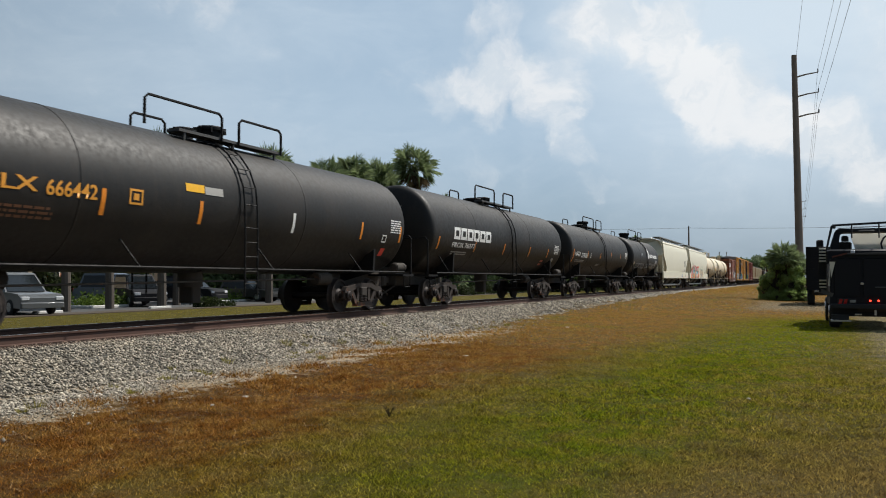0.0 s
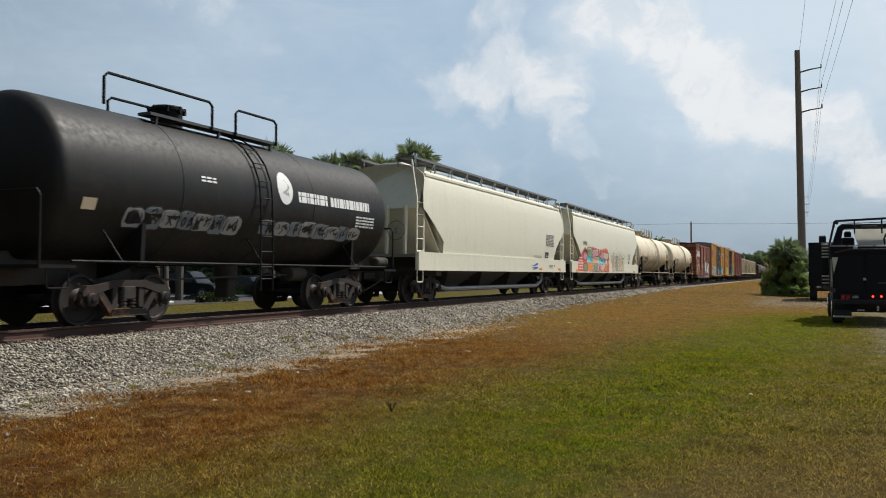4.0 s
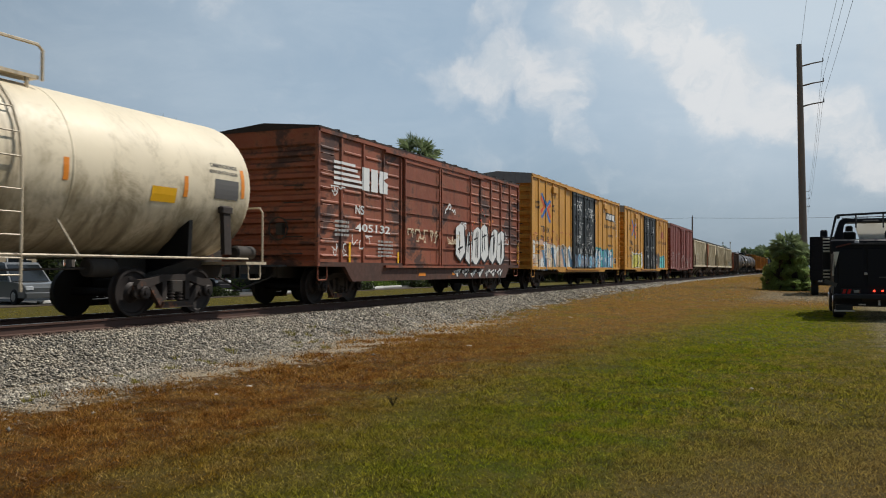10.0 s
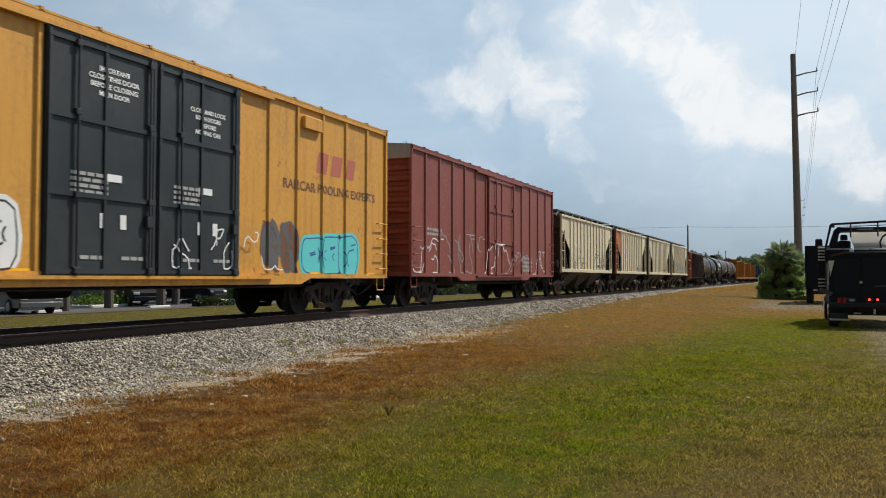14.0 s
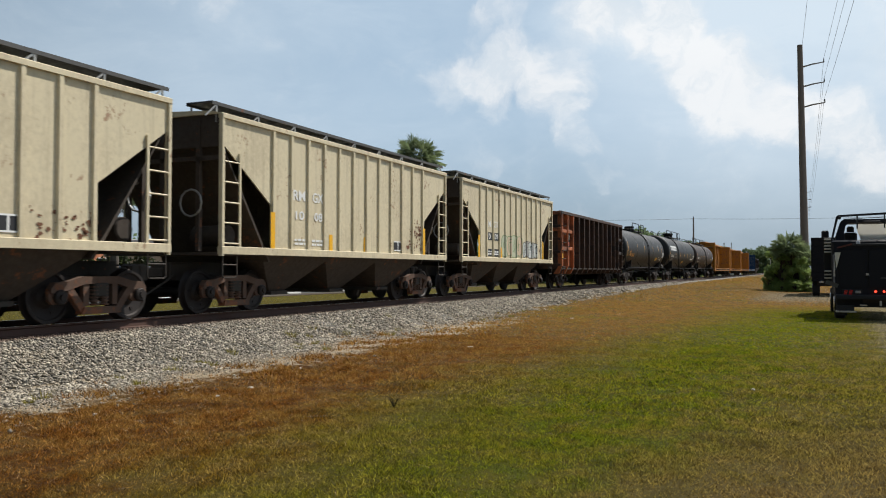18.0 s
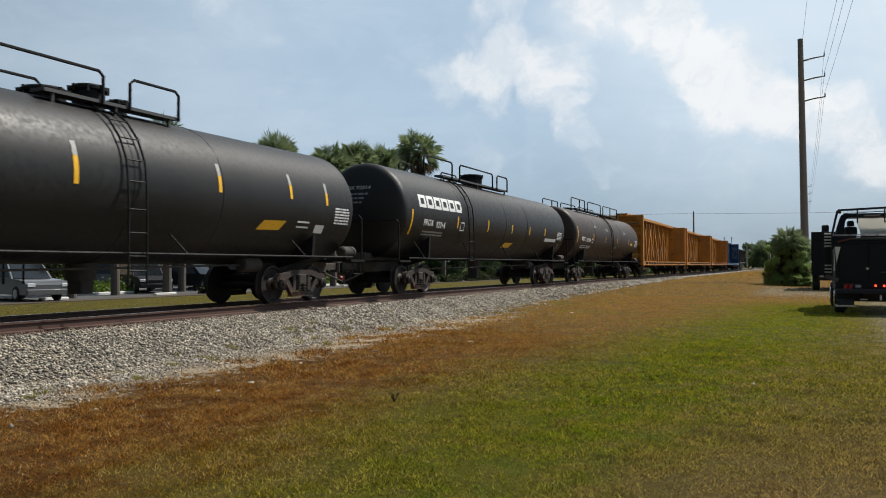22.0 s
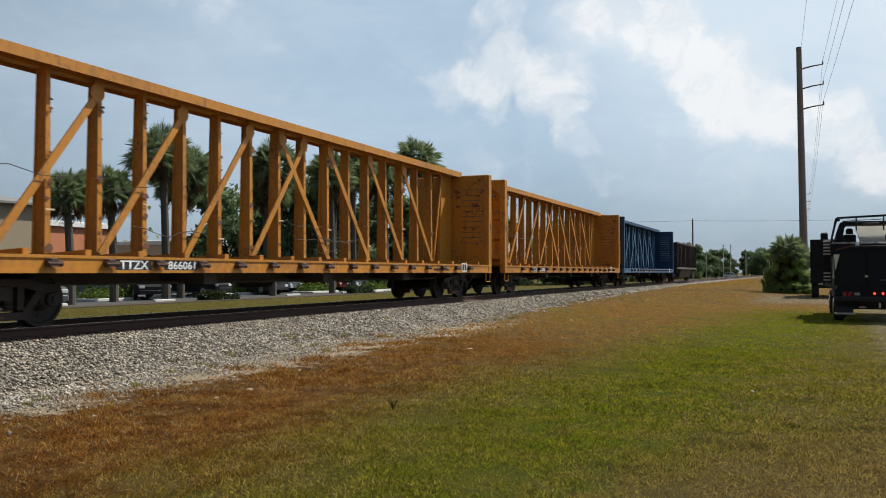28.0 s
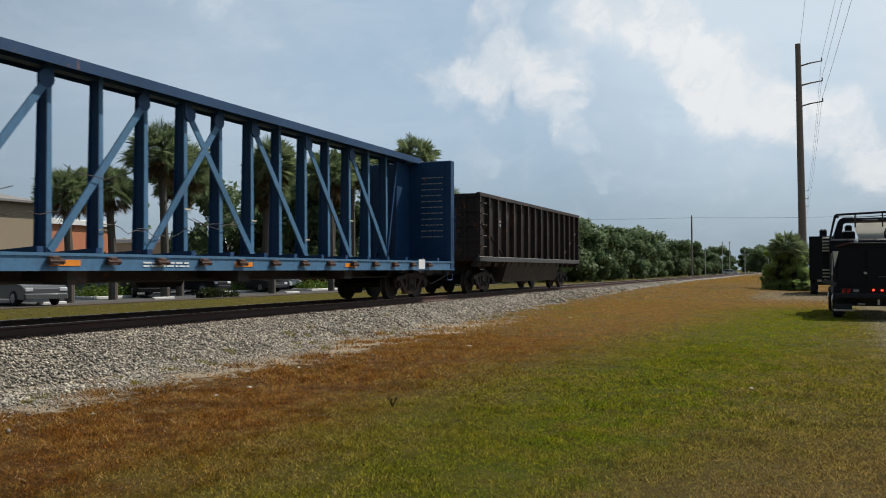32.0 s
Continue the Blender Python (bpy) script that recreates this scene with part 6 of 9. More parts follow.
def bars(wagon_ob, y0, y1, z0, z1, rows, mat, where, seed=0, fill=.55):
    """Small print that cannot be read: rows of short bars."""
    rng = random.Random(seed)
    out = []
    for i in range(rows):
        za = z1 - (z1 - z0) * (i + 1) / rows
        h = (z1 - z0) / rows * fill
        y = y0
        while y < y1 - .04:
            l = min(rng.uniform(.06, .22), y1 - y)
            out.append(rect(y, y + l, za, za + h))
            y += l + .035
    return decal(wagon_ob, "small_print", out, mat, where, .005)


def clip(poly, a, b):
    """The part of a polygon between y = a and y = b."""
    for lim, sg in ((a, 1), (b, -1)):
        out = []
        for p, q in zip(poly, poly[1:] + poly[:1]):
            dp, dq = (p[0] - lim) * sg, (q[0] - lim) * sg
            if dp >= 0:
                out.append(p)
            if dp * dq < 0:
                k = dp / (dp - dq)
                out.append((p[0] + (q[0] - p[0]) * k, p[1] + (q[1] - p[1]) * k))
        poly = out
        if len(poly) < 3:
            return []
    return poly


def graffiti(wagon_ob, y0, y1, z0, z1, fills, outline, letters, seed, where, label, halo=None, rim=1.18):
    """Spray-painted lettering as tangled shapes: halo, dark rim, coloured bodies, bands, cuts and drips."""
    rng = random.Random(seed)
    layers = {}
    step = (y1 - y0) / letters
    cz, rz = (z0 + z1) / 2, (z1 - z0) / 2

    def put(depth, colour, poly):
        layers.setdefault((depth, colour), []).append([(y, min(max(z, z0), z1)) for y, z in poly])

    def body(cy, mz, ry, hz, n):
        ph = rng.uniform(0, 6.283)
        out = []
        for i in range(n):
            t = 2 * math.pi * i / n
            k = rng.uniform(.80, 1.12)
            q = 1 / max(abs(math.cos(t)), abs(math.sin(t))) ** .7
            out.append((cy + ry * k * q * math.cos(t), mz + hz * k * q * math.sin(t)))
        return out

    def grown(poly, k):
        my, mz = sum(p[0] for p in poly) / len(poly), sum(p[1] for p in poly) / len(poly)
        return [(my + (y - my) * k, mz + (z - mz) * (1 + (k - 1) * .75)) for y, z in poly]
    if halo:
        for i in range(letters * 3):
            put(0, halo, body(y0 + (i + .5) * step / 3, cz + rng.uniform(-.1, .15) * rz, step * .45, rz * rng.uniform(.75, 1.0), 11))
    for i in range(letters):
        cy = y0 + (i + .5) * step
        main = fills[i % len(fills)]
        p = body(cy, cz + rng.uniform(-.08, .08) * rz, step * .46, rz * rng.uniform(.70, .86), 13)
        put(1, outline, grown(p, rim))
        put(2, main, p)
        # a second limb leaning across
        s = rng.choice((-1, 1)) * step * .35
        limb = [(cy - step * .16 - s, cz - rz * .8), (cy + step * .10 - s, cz - rz * .8), (cy + step * .18 + s, cz + rz * .8), (cy - step * .10 + s, cz + rz * .85)]
        put(2, fills[(i + 1) % len(fills)], limb)
        # inner shading bands
        for k in range(3):
            hy, hz = cy + rng.uniform(-.3, .3) * step, cz + rng.uniform(-.6, .6) * rz
            a = rng.uniform(-.6, .6)
            l, w = step * rng.uniform(.14, .30), rz * rng.uniform(.06, .16)
            put(3, fills[(i + 2 + k) % len(fills)], [(hy - l, hz - w + a * l), (hy + l, hz - w - a * l), (hy + l * .8, hz + w - a * l), (hy - l * .8, hz + w + a * l)])
        # cuts in the rim's colour
        for k in range(4):
            hy, hz = cy + rng.uniform(-.4, .4) * step, cz + rng.uniform(-.7, .7) * rz
            a = rng.uniform(0, 3.14)
            d, nn = Vector((math.cos(a) * step * .20, math.sin(a) * rz * .34)), Vector((-math.sin(a), math.cos(a))) * .022
            put(4, outline, [(hy - d.x - nn.x, hz - d.y - nn.y), (hy + d.x - nn.x * .4, hz + d.y - nn.y * .4), (hy + d.x + nn.x, hz + d.y + nn.y), (hy - d.x + nn.x, hz - d.y + nn.y)])
    for (depth, colour), polys in sorted(layers.items(), key=lambda kv: kv[0][0]):
        # pieces of one layer that overlap are lifted one by one
        decal(wagon_ob, "graffiti", polys, PAINT[colour], where, .003 + depth * .0022 + .0002 * (len(colour) % 7), label)


def bubbles(wagon_ob, y0, y1, z0, z1, count, fills, rim, halo, seed, where, label):
    """Fat rounded shapes that overlap like thrown-up letters: halo, rim, fill, inner strokes and shine."""
    rng = random.Random(seed)
    step = (y1 - y0) / count
    cz, rz = (z0 + z1) / 2, (z1 - z0) / 2

    def blob(cy, mz, ry, hz, n=18, power=.55, jitter=.07):
        out = []
        for i in range(n):
            t = 2 * math.pi * i / n
            c, q = math.cos(t), math.sin(t)
            k = 1 + rng.uniform(-jitter, jitter)
            out.append((cy + ry * k * math.copysign(abs(c) ** power, c), min(max(mz + hz * k * math.copysign(abs(q) ** power, q), z0), z1)))
        return out

    def grown(poly, g):
        my, mz = sum(p[0] for p in poly) / len(poly), sum(p[1] for p in poly) / len(poly)
        out = []
        for y, z in poly:
            d = Vector((y - my, z - mz))
            d = d * (1 + g / max(.05, d.length))
            out.append((my + d.x, min(max(mz + d.y, z0 - g), z1 + g)))
        return out
    bodies = [blob(y0 + (i + .5) * step, cz + rng.uniform(-.10, .10) * rz, step * rng.uniform(.52, .64), rz * rng.uniform(.78, .98)) for i in range(count)]
    if halo:
        decal(wagon_ob, "graffiti", [grown(b, .12) for b in bodies], PAINT[halo], where, .003, label)
    for i, b in enumerate(bodies):
        up = .0045 + .0011 * i
        cy = y0 + (i + .5) * step
        decal(wagon_ob, "graffiti_rim", [grown(b, .035)], PAINT[rim], where, up, label)
        decal(wagon_ob, "graffiti_fill", [b], PAINT[fills[i % len(fills)]], where, up + .0004, label)
        marks = []
        for k in range(rng.choice((2, 3))):
            a = cy + rng.uniform(-.30, .30) * step
            top, bot = cz + rng.uniform(.1, .7) * rz, cz - rng.uniform(.1, .7) * rz
            bend = rng.uniform(-.22, .22) * step
            pts = [(a + bend * math.sin(math.pi * q / 5), top + (bot - top) * q / 5) for q in range(6)]
            for (ya, za), (yb, zb) in zip(pts, pts[1:]):
                marks.append([(ya - .022, za), (ya + .022, za), (yb + .022, zb), (yb - .022, zb)])
        for k in range(2):
            a, z = cy + rng.uniform(-.3, .2) * step, cz + rng.uniform(-.6, .6) * rz
            marks.append([(a, z), (a + step * .3, z + .05), (a + step * .3, z + .09), (a, z + .045)])
        decal(wagon_ob, "graffiti", marks, PAINT[rim], where, up + .0008, label)


def spikes(wagon_ob, y0, y1, z0, z1, count, fill, rim, seed, pieces, label):
    """Tall angular block shapes with pointed feet; pieces are (from, to, surface)."""
    rng = random.Random(seed)
    step = (y1 - y0) / count
    body, slits = [], []
    for i in range(count):
        a = y0 + i * step
        top, foot = z1 - rng.uniform(0, .22) * (z1 - z0), z0 + rng.uniform(.0, .12) * (z1 - z0)
        lean = rng.uniform(-.15, .25) * step
        body.append([(a, foot + .22), (a + step * .45, foot), (a + step * .95, foot + .30), (a + step * .88 + lean, top - .10), (a + step * .55 + lean, top), (a + step * .08 + lean, top - .16)])
        for k in range(2):
            m = a + step * rng.uniform(.2, .75)
            za, zb = z0 + rng.uniform(.2, .4) * (z1 - z0), z0 + rng.uniform(.6, .85) * (z1 - z0)
            slits.append([(m - .03, za), (m + .05, za - .08), (m + lean * .5 + .05, zb), (m + lean * .5 - .02, zb + .05)])
        z = z0 + rng.uniform(.3, .7) * (z1 - z0)
        slits.append([(a + step * .2, z), (a + step * .7, z + .10), (a + step * .7, z + .16), (a + step * .25, z + .08)])
    wide = []
    for p in body:
        my, mz = sum(q[0] for q in p) / len(p), sum(q[1] for q in p) / len(p)
        wide.append([(my + (y - my) * 1.22 + .05, mz + (z - mz) * 1.07 - .03) for y, z in p])
    for lo, hi, where in pieces:
        for depth, polys, colour in ((0, wide, rim), (1, body, fill), (2, slits, rim)):
            cut = [c for c in (clip(p, lo, hi) for p in polys) if c]
            if cut:
                decal(wagon_ob, "graffiti", cut, PAINT[colour], where, .004 + .003 * depth, label)


def speckle(wagon_ob, y0, y1, z0, z1, count, colours, seed, where, label):
    """Fine sprayed dots."""
    rng = random.Random(seed)
    for c in colours:
        dots = []
        for i in range(count):
            y, z, r = rng.uniform(y0, y1), rng.gauss((z0 + z1) / 2, (z1 - z0) / 4), rng.uniform(.015, .06)
            dots.append([(y + r * math.cos(k * 1.05), z + r * math.sin(k * 1.05)) for k in range(6)])
        decal(wagon_ob, "graffiti", dots, PAINT[c], where, .0035, label)


def scrawl(wagon_ob, y0, y1, z0, z1, mat, seed, where, width=.03, strokes=7, label="scrawled paint marks"):
    rng = random.Random(seed)
    out = []
    for i in range(strokes):
        y = y0 + (y1 - y0) * (i + rng.random() * .6) / strokes
        z = rng.uniform(z0 + (z1 - z0) * .3, z1)
        a = rng.uniform(0, 6.28)
        for k in range(9):
            a += rng.uniform(-1.1, 1.1)
            l = (z1 - z0) * .20
            ny, nz = y + math.cos(a) * l * .7, min(max(z + math.sin(a) * l, z0), z1)
            d = Vector((ny - y, nz - z))
            if d.length > .01:
                n = Vector((-d.y, d.x)).normalized() * width / 2
                e = d.normalized() * width * .4
                out.append([(y - e.x + n.x, z - e.y + n.y), (y - e.x - n.x, z - e.y - n.y), (ny + e.x - n.x, nz + e.y - n.y), (ny + e.x + n.x, nz + e.y + n.y)])
            y, z = ny, nz
    return decal(wagon_ob, "scrawl", out, mat, where, .011, label)


def block_logo(wagon_ob, y0, y1, z0, z1, count, mat, where, gap=.12, thick=.26):
    """A maker's mark as a row of plain square rings."""
    step = (y1 - y0) / count
    for i in range(count):
        a, b = y0 + i * step, y0 + (i + 1 - gap) * step
        t, u = thick * (z1 - z0), thick * (b - a) * .95
        polys = []
        for p in (rect(a, b, z0, z0 + t), rect(a, b, z1 - t, z1)):
            polys.append(p)
        n = 4
        for k in range(n):
            za, zb = z0 + t + (z1 - z0 - 2 * t) * k / n, z0 + t + (z1 - z0 - 2 * t) * (k + 1) / n
            polys += [rect(a, a + u, za, zb), rect(b - u, b, za, zb)]
        decal(wagon_ob, "logo_block", polys, mat, where, .006, "white block of a painted maker's mark")


def on_head(h, r, zc, head=.62):
    """The domed end that leads: across it and up."""
    return lambda u, z, lift: (u, -h - head + .36 * (u * u + (z - zc) ** 2) / (r * r) - lift, z)


def tank_marks():
    for c, half, zc, number in ((car_b, 7.6, TZ, "PROX 76377"), (car_s, 8.65, TZ, "PROX 92014"), (car_c, 7.4, TZ, ""), (car_t, 8.4, TZ, "")):
        face = on_head(half, TR, zc)
        if number:
            words(c, number, -.62, .42, zc + .62, zc + .74, PAINT["ash"], face, .012, True, bold=.03)
        for k in range(3 if number else 2):
            bars(c, -.55 + .1 * k, .35 - .1 * k, zc + .46 - .13 * k, zc + .53 - .13 * k, 1, PAINT["slate"], face, 200 + k, .8)
    ta, tb, tr = on_tank(TR, 2.50), on_tank(TR, TZ), on_tank(TR, 2.40)
    tg = on_tank(TR, TZ + .03)
    # first tank car
    words(car_a, "UTLX", -6.35, -4.95, 2.27, 2.50, AMBERLET, ta, fine=True)
    words(car_a, "666442", -4.80, -3.76, 2.24, 2.50, AMBERLET, ta, fine=True)
    bars(car_a, -6.2, -4.6, 1.85, 2.08, 3, PAINT["rustmark"], ta, 1)
    decal(car_a, "placard", [rect(-1.56, -1.02, 2.62, 2.78)], YELTAPE, ta, .006, "yellow half of a plain oblong mark", True)
    decal(car_a, "placard", [rect(-1.0, -.44, 2.60, 2.76)], PAINT["ash"], ta, .006, "grey half of a plain oblong mark", True)
    decal(car_a, "test_box", [rect(-3.03, -2.70, 2.48, 2.52), rect(-3.03, -2.70, 2.24, 2.28), rect(-3.03, -2.99, 2.28, 2.48), rect(-2.74, -2.70, 2.28, 2.48), rect(-2.93, -2.80, 2.32, 2.44)], AMBERLET, ta, .006)
    for y, m in ((-3.62, ORANGE), (-1.1, ORANGE), (2.2, PAINT["chalk"]), (5.5, ORANGE), (8.05, ORANGE)):
        strip(car_a, min(y, 7.85), 2.0, 2.46, m, ta)
    bars(car_a, 7.2, 7.85, 2.26, 2.66, 6, WHITE, ta, 2)
    decal(car_a, "label_plate", [rect(6.75, 7.0, 1.96, 2.0), rect(6.75, 7.0, 2.14, 2.18), rect(6.75, 6.79, 2.0, 2.14), rect(6.96, 7.0, 2.0, 2.14)], WHITE, ta, .006)
    decal(car_a, "red_panel", [rect(6.9, 7.15, 1.58, 1.80)], PAINT["brightred"], ta, .006)
    # second
    block_logo(car_b, -6.08, -2.33, 2.30, 2.72, 6, WHITE, tb)
    words(car_b, "PROX 76377", -6.11, -3.95, 2.02, 2.20, WHITE, tb)
    bars(car_b, -6.0, -4.6, 1.78, 1.92, 2, PAINT["ash"], tb, 3)
    for y in (-7.3, -3.93, -.68, 2.72, 5.59):
        strip(car_b, y, 1.92, 2.34, ORANGE, tb)
    bars(car_b, 6.6, 7.4, 2.14, 2.58, 6, WHITE, tb, 4)
    decal(car_b, "label_plate", [rect(6.5, 6.85, 1.78, 1.93)], PAINT["ash"], tb, .006)
    decal(car_b, "red_panel", [rect(4.9, 5.3, 1.58, 1.82)], PAINT["fadedred"], tb, .006)
    # third
    words(car_c, "NATX", -6.87, -5.72, 2.17, 2.40, WHITE, tb)
    words(car_c, "253028", -5.50, -4.12, 2.12, 2.37, WHITE, tb)
    bars(car_c, -6.6, -4.6, 1.86, 2.02, 2, PAINT["ash"], tb, 5)
    for y, a, b in ((-7.2, 1.85, 2.52), (-4.0, 2.15, 2.50), (-.83, 2.15, 2.5), (2.16, 2.3, 2.6), (5.08, 2.3, 2.6)):
        strip(car_c, y, a, b, ORANGE, tb)
    decal(car_c, "test_box", [rect(-3.42, -3.16, 2.36, 2.39), rect(-3.42, -3.16, 2.14, 2.17), rect(-3.42, -3.39, 2.17, 2.36), rect(-3.19, -3.16, 2.17, 2.36), rect(-3.33, -3.25, 2.2, 2.32)], WHITE, tb, .006)
    bars(car_c, 6.6, 7.3, 2.3, 2.75, 6, WHITE, tb, 6)
    bars(car_c, -1.4, -.6, 1.72, 1.86, 2, PAINT["ash"], tb, 7)
    # fourth: round mark, bars for the maker's name, grey scrawls
    disc = [(.62 + .30 * math.cos(k * math.pi / 10), 2.90 + .38 * math.sin(k * math.pi / 10)) for k in range(20)]
    decal(car_d, "round_mark", [disc], WHITE, tb, .006, "white round mark", True)
    decal(car_d, "round_mark_shape", [[(.50, 2.78), (.74, 2.72), (.80, 2.95), (.62, 3.12)]], PAINT["ash"], tb, .009)
    bars(car_d, 1.15, 2.5, 2.62, 2.96, 1, WHITE, tb, 8, .75)
    bars(car_d, 2.6, 4.6, 2.62, 2.94, 1, WHITE, tb, 9, .75)
    bubbles(car_d, -4.2, -.95, 1.74, 2.16, 7, ("ash", "slate"), "ink", None, 31, tb, "grey spray-painted shapes on the tank")
    bubbles(car_d, -.2, 4.2, 1.78, 2.18, 8, ("slate", "ash"), "ink", None, 32, tb, "grey spray-painted shapes on the tank")
    bars(car_d, 3.9, 4.9, 2.18, 2.5, 4, WHITE, tb, 10)
    bars(car_d, -2.3, -1.85, 2.76, 2.9, 2, WHITE, tb, 11)
    decal(car_d, "white_patch", [rect(-5.2, -4.9, 2.0, 2.2)], PAINT["sand"], tb, .006)
    # cream tanks
    words(car_g, "TILX", -5.47, -4.70, 2.16, 2.37, DARKLET, tg)
    words(car_g, "400645", -4.42, -3.30, 2.12, 2.33, DARKLET, tg)
    words(car_h, "TILX", -5.65, -4.92, 2.27, 2.49, DARKLET, tg)
    words(car_h, "400983", -4.66, -3.62, 2.25, 2.46, DARKLET, tg)
    for c in (car_g, car_h):
        for y, a, b in ((-6.72, 2.15, 2.98), (-3.27, 2.4, 2.78), (-.68, 2.38, 2.76), (2.16, 2.35, 2.72), (5.0, 2.3, 2.7), (6.75, 2.4, 3.0)):
            strip(c, y, a, b, ORANGE, tg, .11)
        decal(c, "yellow_placard", [rect(4.1, 4.75, 2.16, 2.44)], YELTAPE, tg, .006, "yellow warning label", True)
        words(c, "CARBON DIOXIDE", 5.75, 6.6, 2.98, 3.06, DARKLET, tg)
        words(c, "REFRIGERATED LIQUID", 5.70, 6.6, 2.84, 2.92, DARKLET, tg)
        decal(c, "data_panel", [rect(5.85, 6.6, 2.34, 2.74)], PAINT["smoke"], tg, .006, "dark stencilled data panel", True)
        bars(c, 5.9, 6.55, 2.36, 2.72, 6, PAINT["ash"], tg, 12)
        bars(c, -5.3, -3.6, 1.86, 2.02, 2, PAINT["smoke"], tg, 13)
        decal(c, "test_box", [rect(-3.0, -2.7, 2.34, 2.37), rect(-3.0, -2.7, 2.12, 2.15), rect(-3.0, -2.97, 2.15, 2.34), rect(-2.73, -2.7, 2.15, 2.34)], DARKLET, tg, .006)
        part("jack_pad", Shape().box(1.40, 1.54, -6.35, -6.0, 2.12, 2.30, .03).bar((1.46, -6.18, 2.12), (1.50, -6.18, 1.2), .10, .22), TRUCKSTEEL, c, "grimy jacking bracket")
        part("jack_pad", Shape().box(1.40, 1.54, 6.0, 6.35, 2.05, 2.20, .03).bar((1.46, 6.18, 2.12), (1.50, 6.18, 1.2), .10, .22), TRUCKSTEEL, c, "grimy jacking bracket")
    # second block of black tanks
    words(car_r, "UNION TANK CAR CO.", -6.90, -5.90, 2.17, 2.25, AMBERLET, tr)
    words(car_r, "UTLX", -6.95, -6.10, 1.92, 2.13, AMBERLET, tr)
    words(car_r, "500107", -5.98, -5.02, 1.86, 2.08, AMBERLET, tr)
    bars(car_r, -6.9, -5.5, 1.66, 1.82, 2, PAINT["rustmark"], tr, 14)
    for y, a, b in ((-7.45, 1.9, 2.85), (-4.0, 2.3, 2.8), (-1.15, 2.25, 2.72), (2.5, 2.4, 2.74), (5.05, 2.45, 2.78), (6.6, 2.4, 2.7)):
        strip(car_r, y, a, b, YELTAPE, tr)
        strip(car_r, y, b, b + .25, PAINT["ash"], tr)
    decal(car_r, "yellow_placard", [[(3.9, 1.70), (4.75, 1.72), (4.95, 1.94), (4.1, 1.92)]], YELTAPE, tr, .006, "yellow slanted label")
    bars(car_r, 7.0, 7.7, 1.96, 2.4, 6, WHITE, tr, 15)
    decal(car_r, "label_plate", [rect(5.4, 5.9, 1.80, 1.84), rect(5.4, 5.9, 1.92, 1.96), rect(6.2, 6.6, 1.7, 1.9)], WHITE, tr, .006)
    block_logo(car_s, -7.93, -4.40, 2.72, 3.12, 6, WHITE, tb)
    words(car_s, "PROX", -7.55, -6.82, 2.16, 2.37, WHITE, tb)
    words(car_s, "92014", -6.60, -5.88, 2.12, 2.33, WHITE, tb)
    bars(car_s, -7.5, -5.9, 1.86, 2.04, 2, PAINT["ash"], tb, 16)
    for y, a, b in ((-8.42, 1.85, 2.62), (-4.8, 2.18, 2.58), (-1.83, 2.16, 2.6), (.94, 2.2, 2.55), (3.27, 2.2, 2.55), (5.55, 2.25, 2.58)):
        strip(car_s, y, a, b, YELTAPE, tb)
    decal(car_s, "yellow_placard", [[(.35, 1.62), (1.3, 1.62), (1.55, 1.82), (.6, 1.82)]], YELTAPE, tb, .006, "yellow slanted label")
    decal(car_s, "white_plate", [rect(5.7, 7.5, 2.0, 2.14)], WHITE, tb, .006)
    bars(car_s, 7.6, 8.4, 2.12, 2.50, 6, WHITE, tb, 17)
    decal(car_s, "test_box", [rect(-4.57, -4.2, 2.36, 2.40), rect(-4.57, -4.2, 2.1, 2.14), rect(-4.57, -4.53, 2.14, 2.36), rect(-4.24, -4.2, 2.14, 2.36)], WHITE, tb, .006)
    decal(car_s, "diamond_placard", [[(8.2, 1.55), (8.36, 1.75), (8.2, 1.95), (8.04, 1.75)]], WHITE, tb, .006)
    words(car_t, "TEIX", -7.42, -6.65, 2.23, 2.43, WHITE, tb)
    words(car_t, "20304", -6.40, -5.42, 2.19, 2.39, WHITE, tb)
    bars(car_t, -7.35, -5.1, 1.84, 2.02, 2, WHITE, tb, 18)
    for y, a, b in ((-8.28, 2.1, 2.95), (-4.76, 2.25, 2.66), (-1.66, 2.25, 2.6), (1.67, 2.25, 2.6), (5.32, 2.3, 2.62)):
        strip(car_t, y, a, b, YELTAPE, tb)
    decal(car_t, "yellow_placard", [rect(5.9, 6.6, 2.22, 2.38)], YELTAPE, tb, .006, "yellow oblong label")
    bars(car_t, 7.4, 8.2, 2.18, 2.62, 6, WHITE, tb, 19)
    for y, z in ((-4.4, 3.12), (-1.55, 3.02), (3.6, 3.0), (.9, 2.0), (.9, 1.8)):
        bars(car_t, y, y + .65, z - .08, z + .08, 2, PAINT["ash"], tb, int(y * 10) + 40)
    decal(car_t, "test_box", [rect(-5.15, -4.9, 2.36, 2.39), rect(-5.15, -4.9, 2.14, 2.17), rect(-5.15, -5.12, 2.17, 2.36), rect(-4.93, -4.9, 2.17, 2.36)], WHITE, tb, .006)


tank_marks()


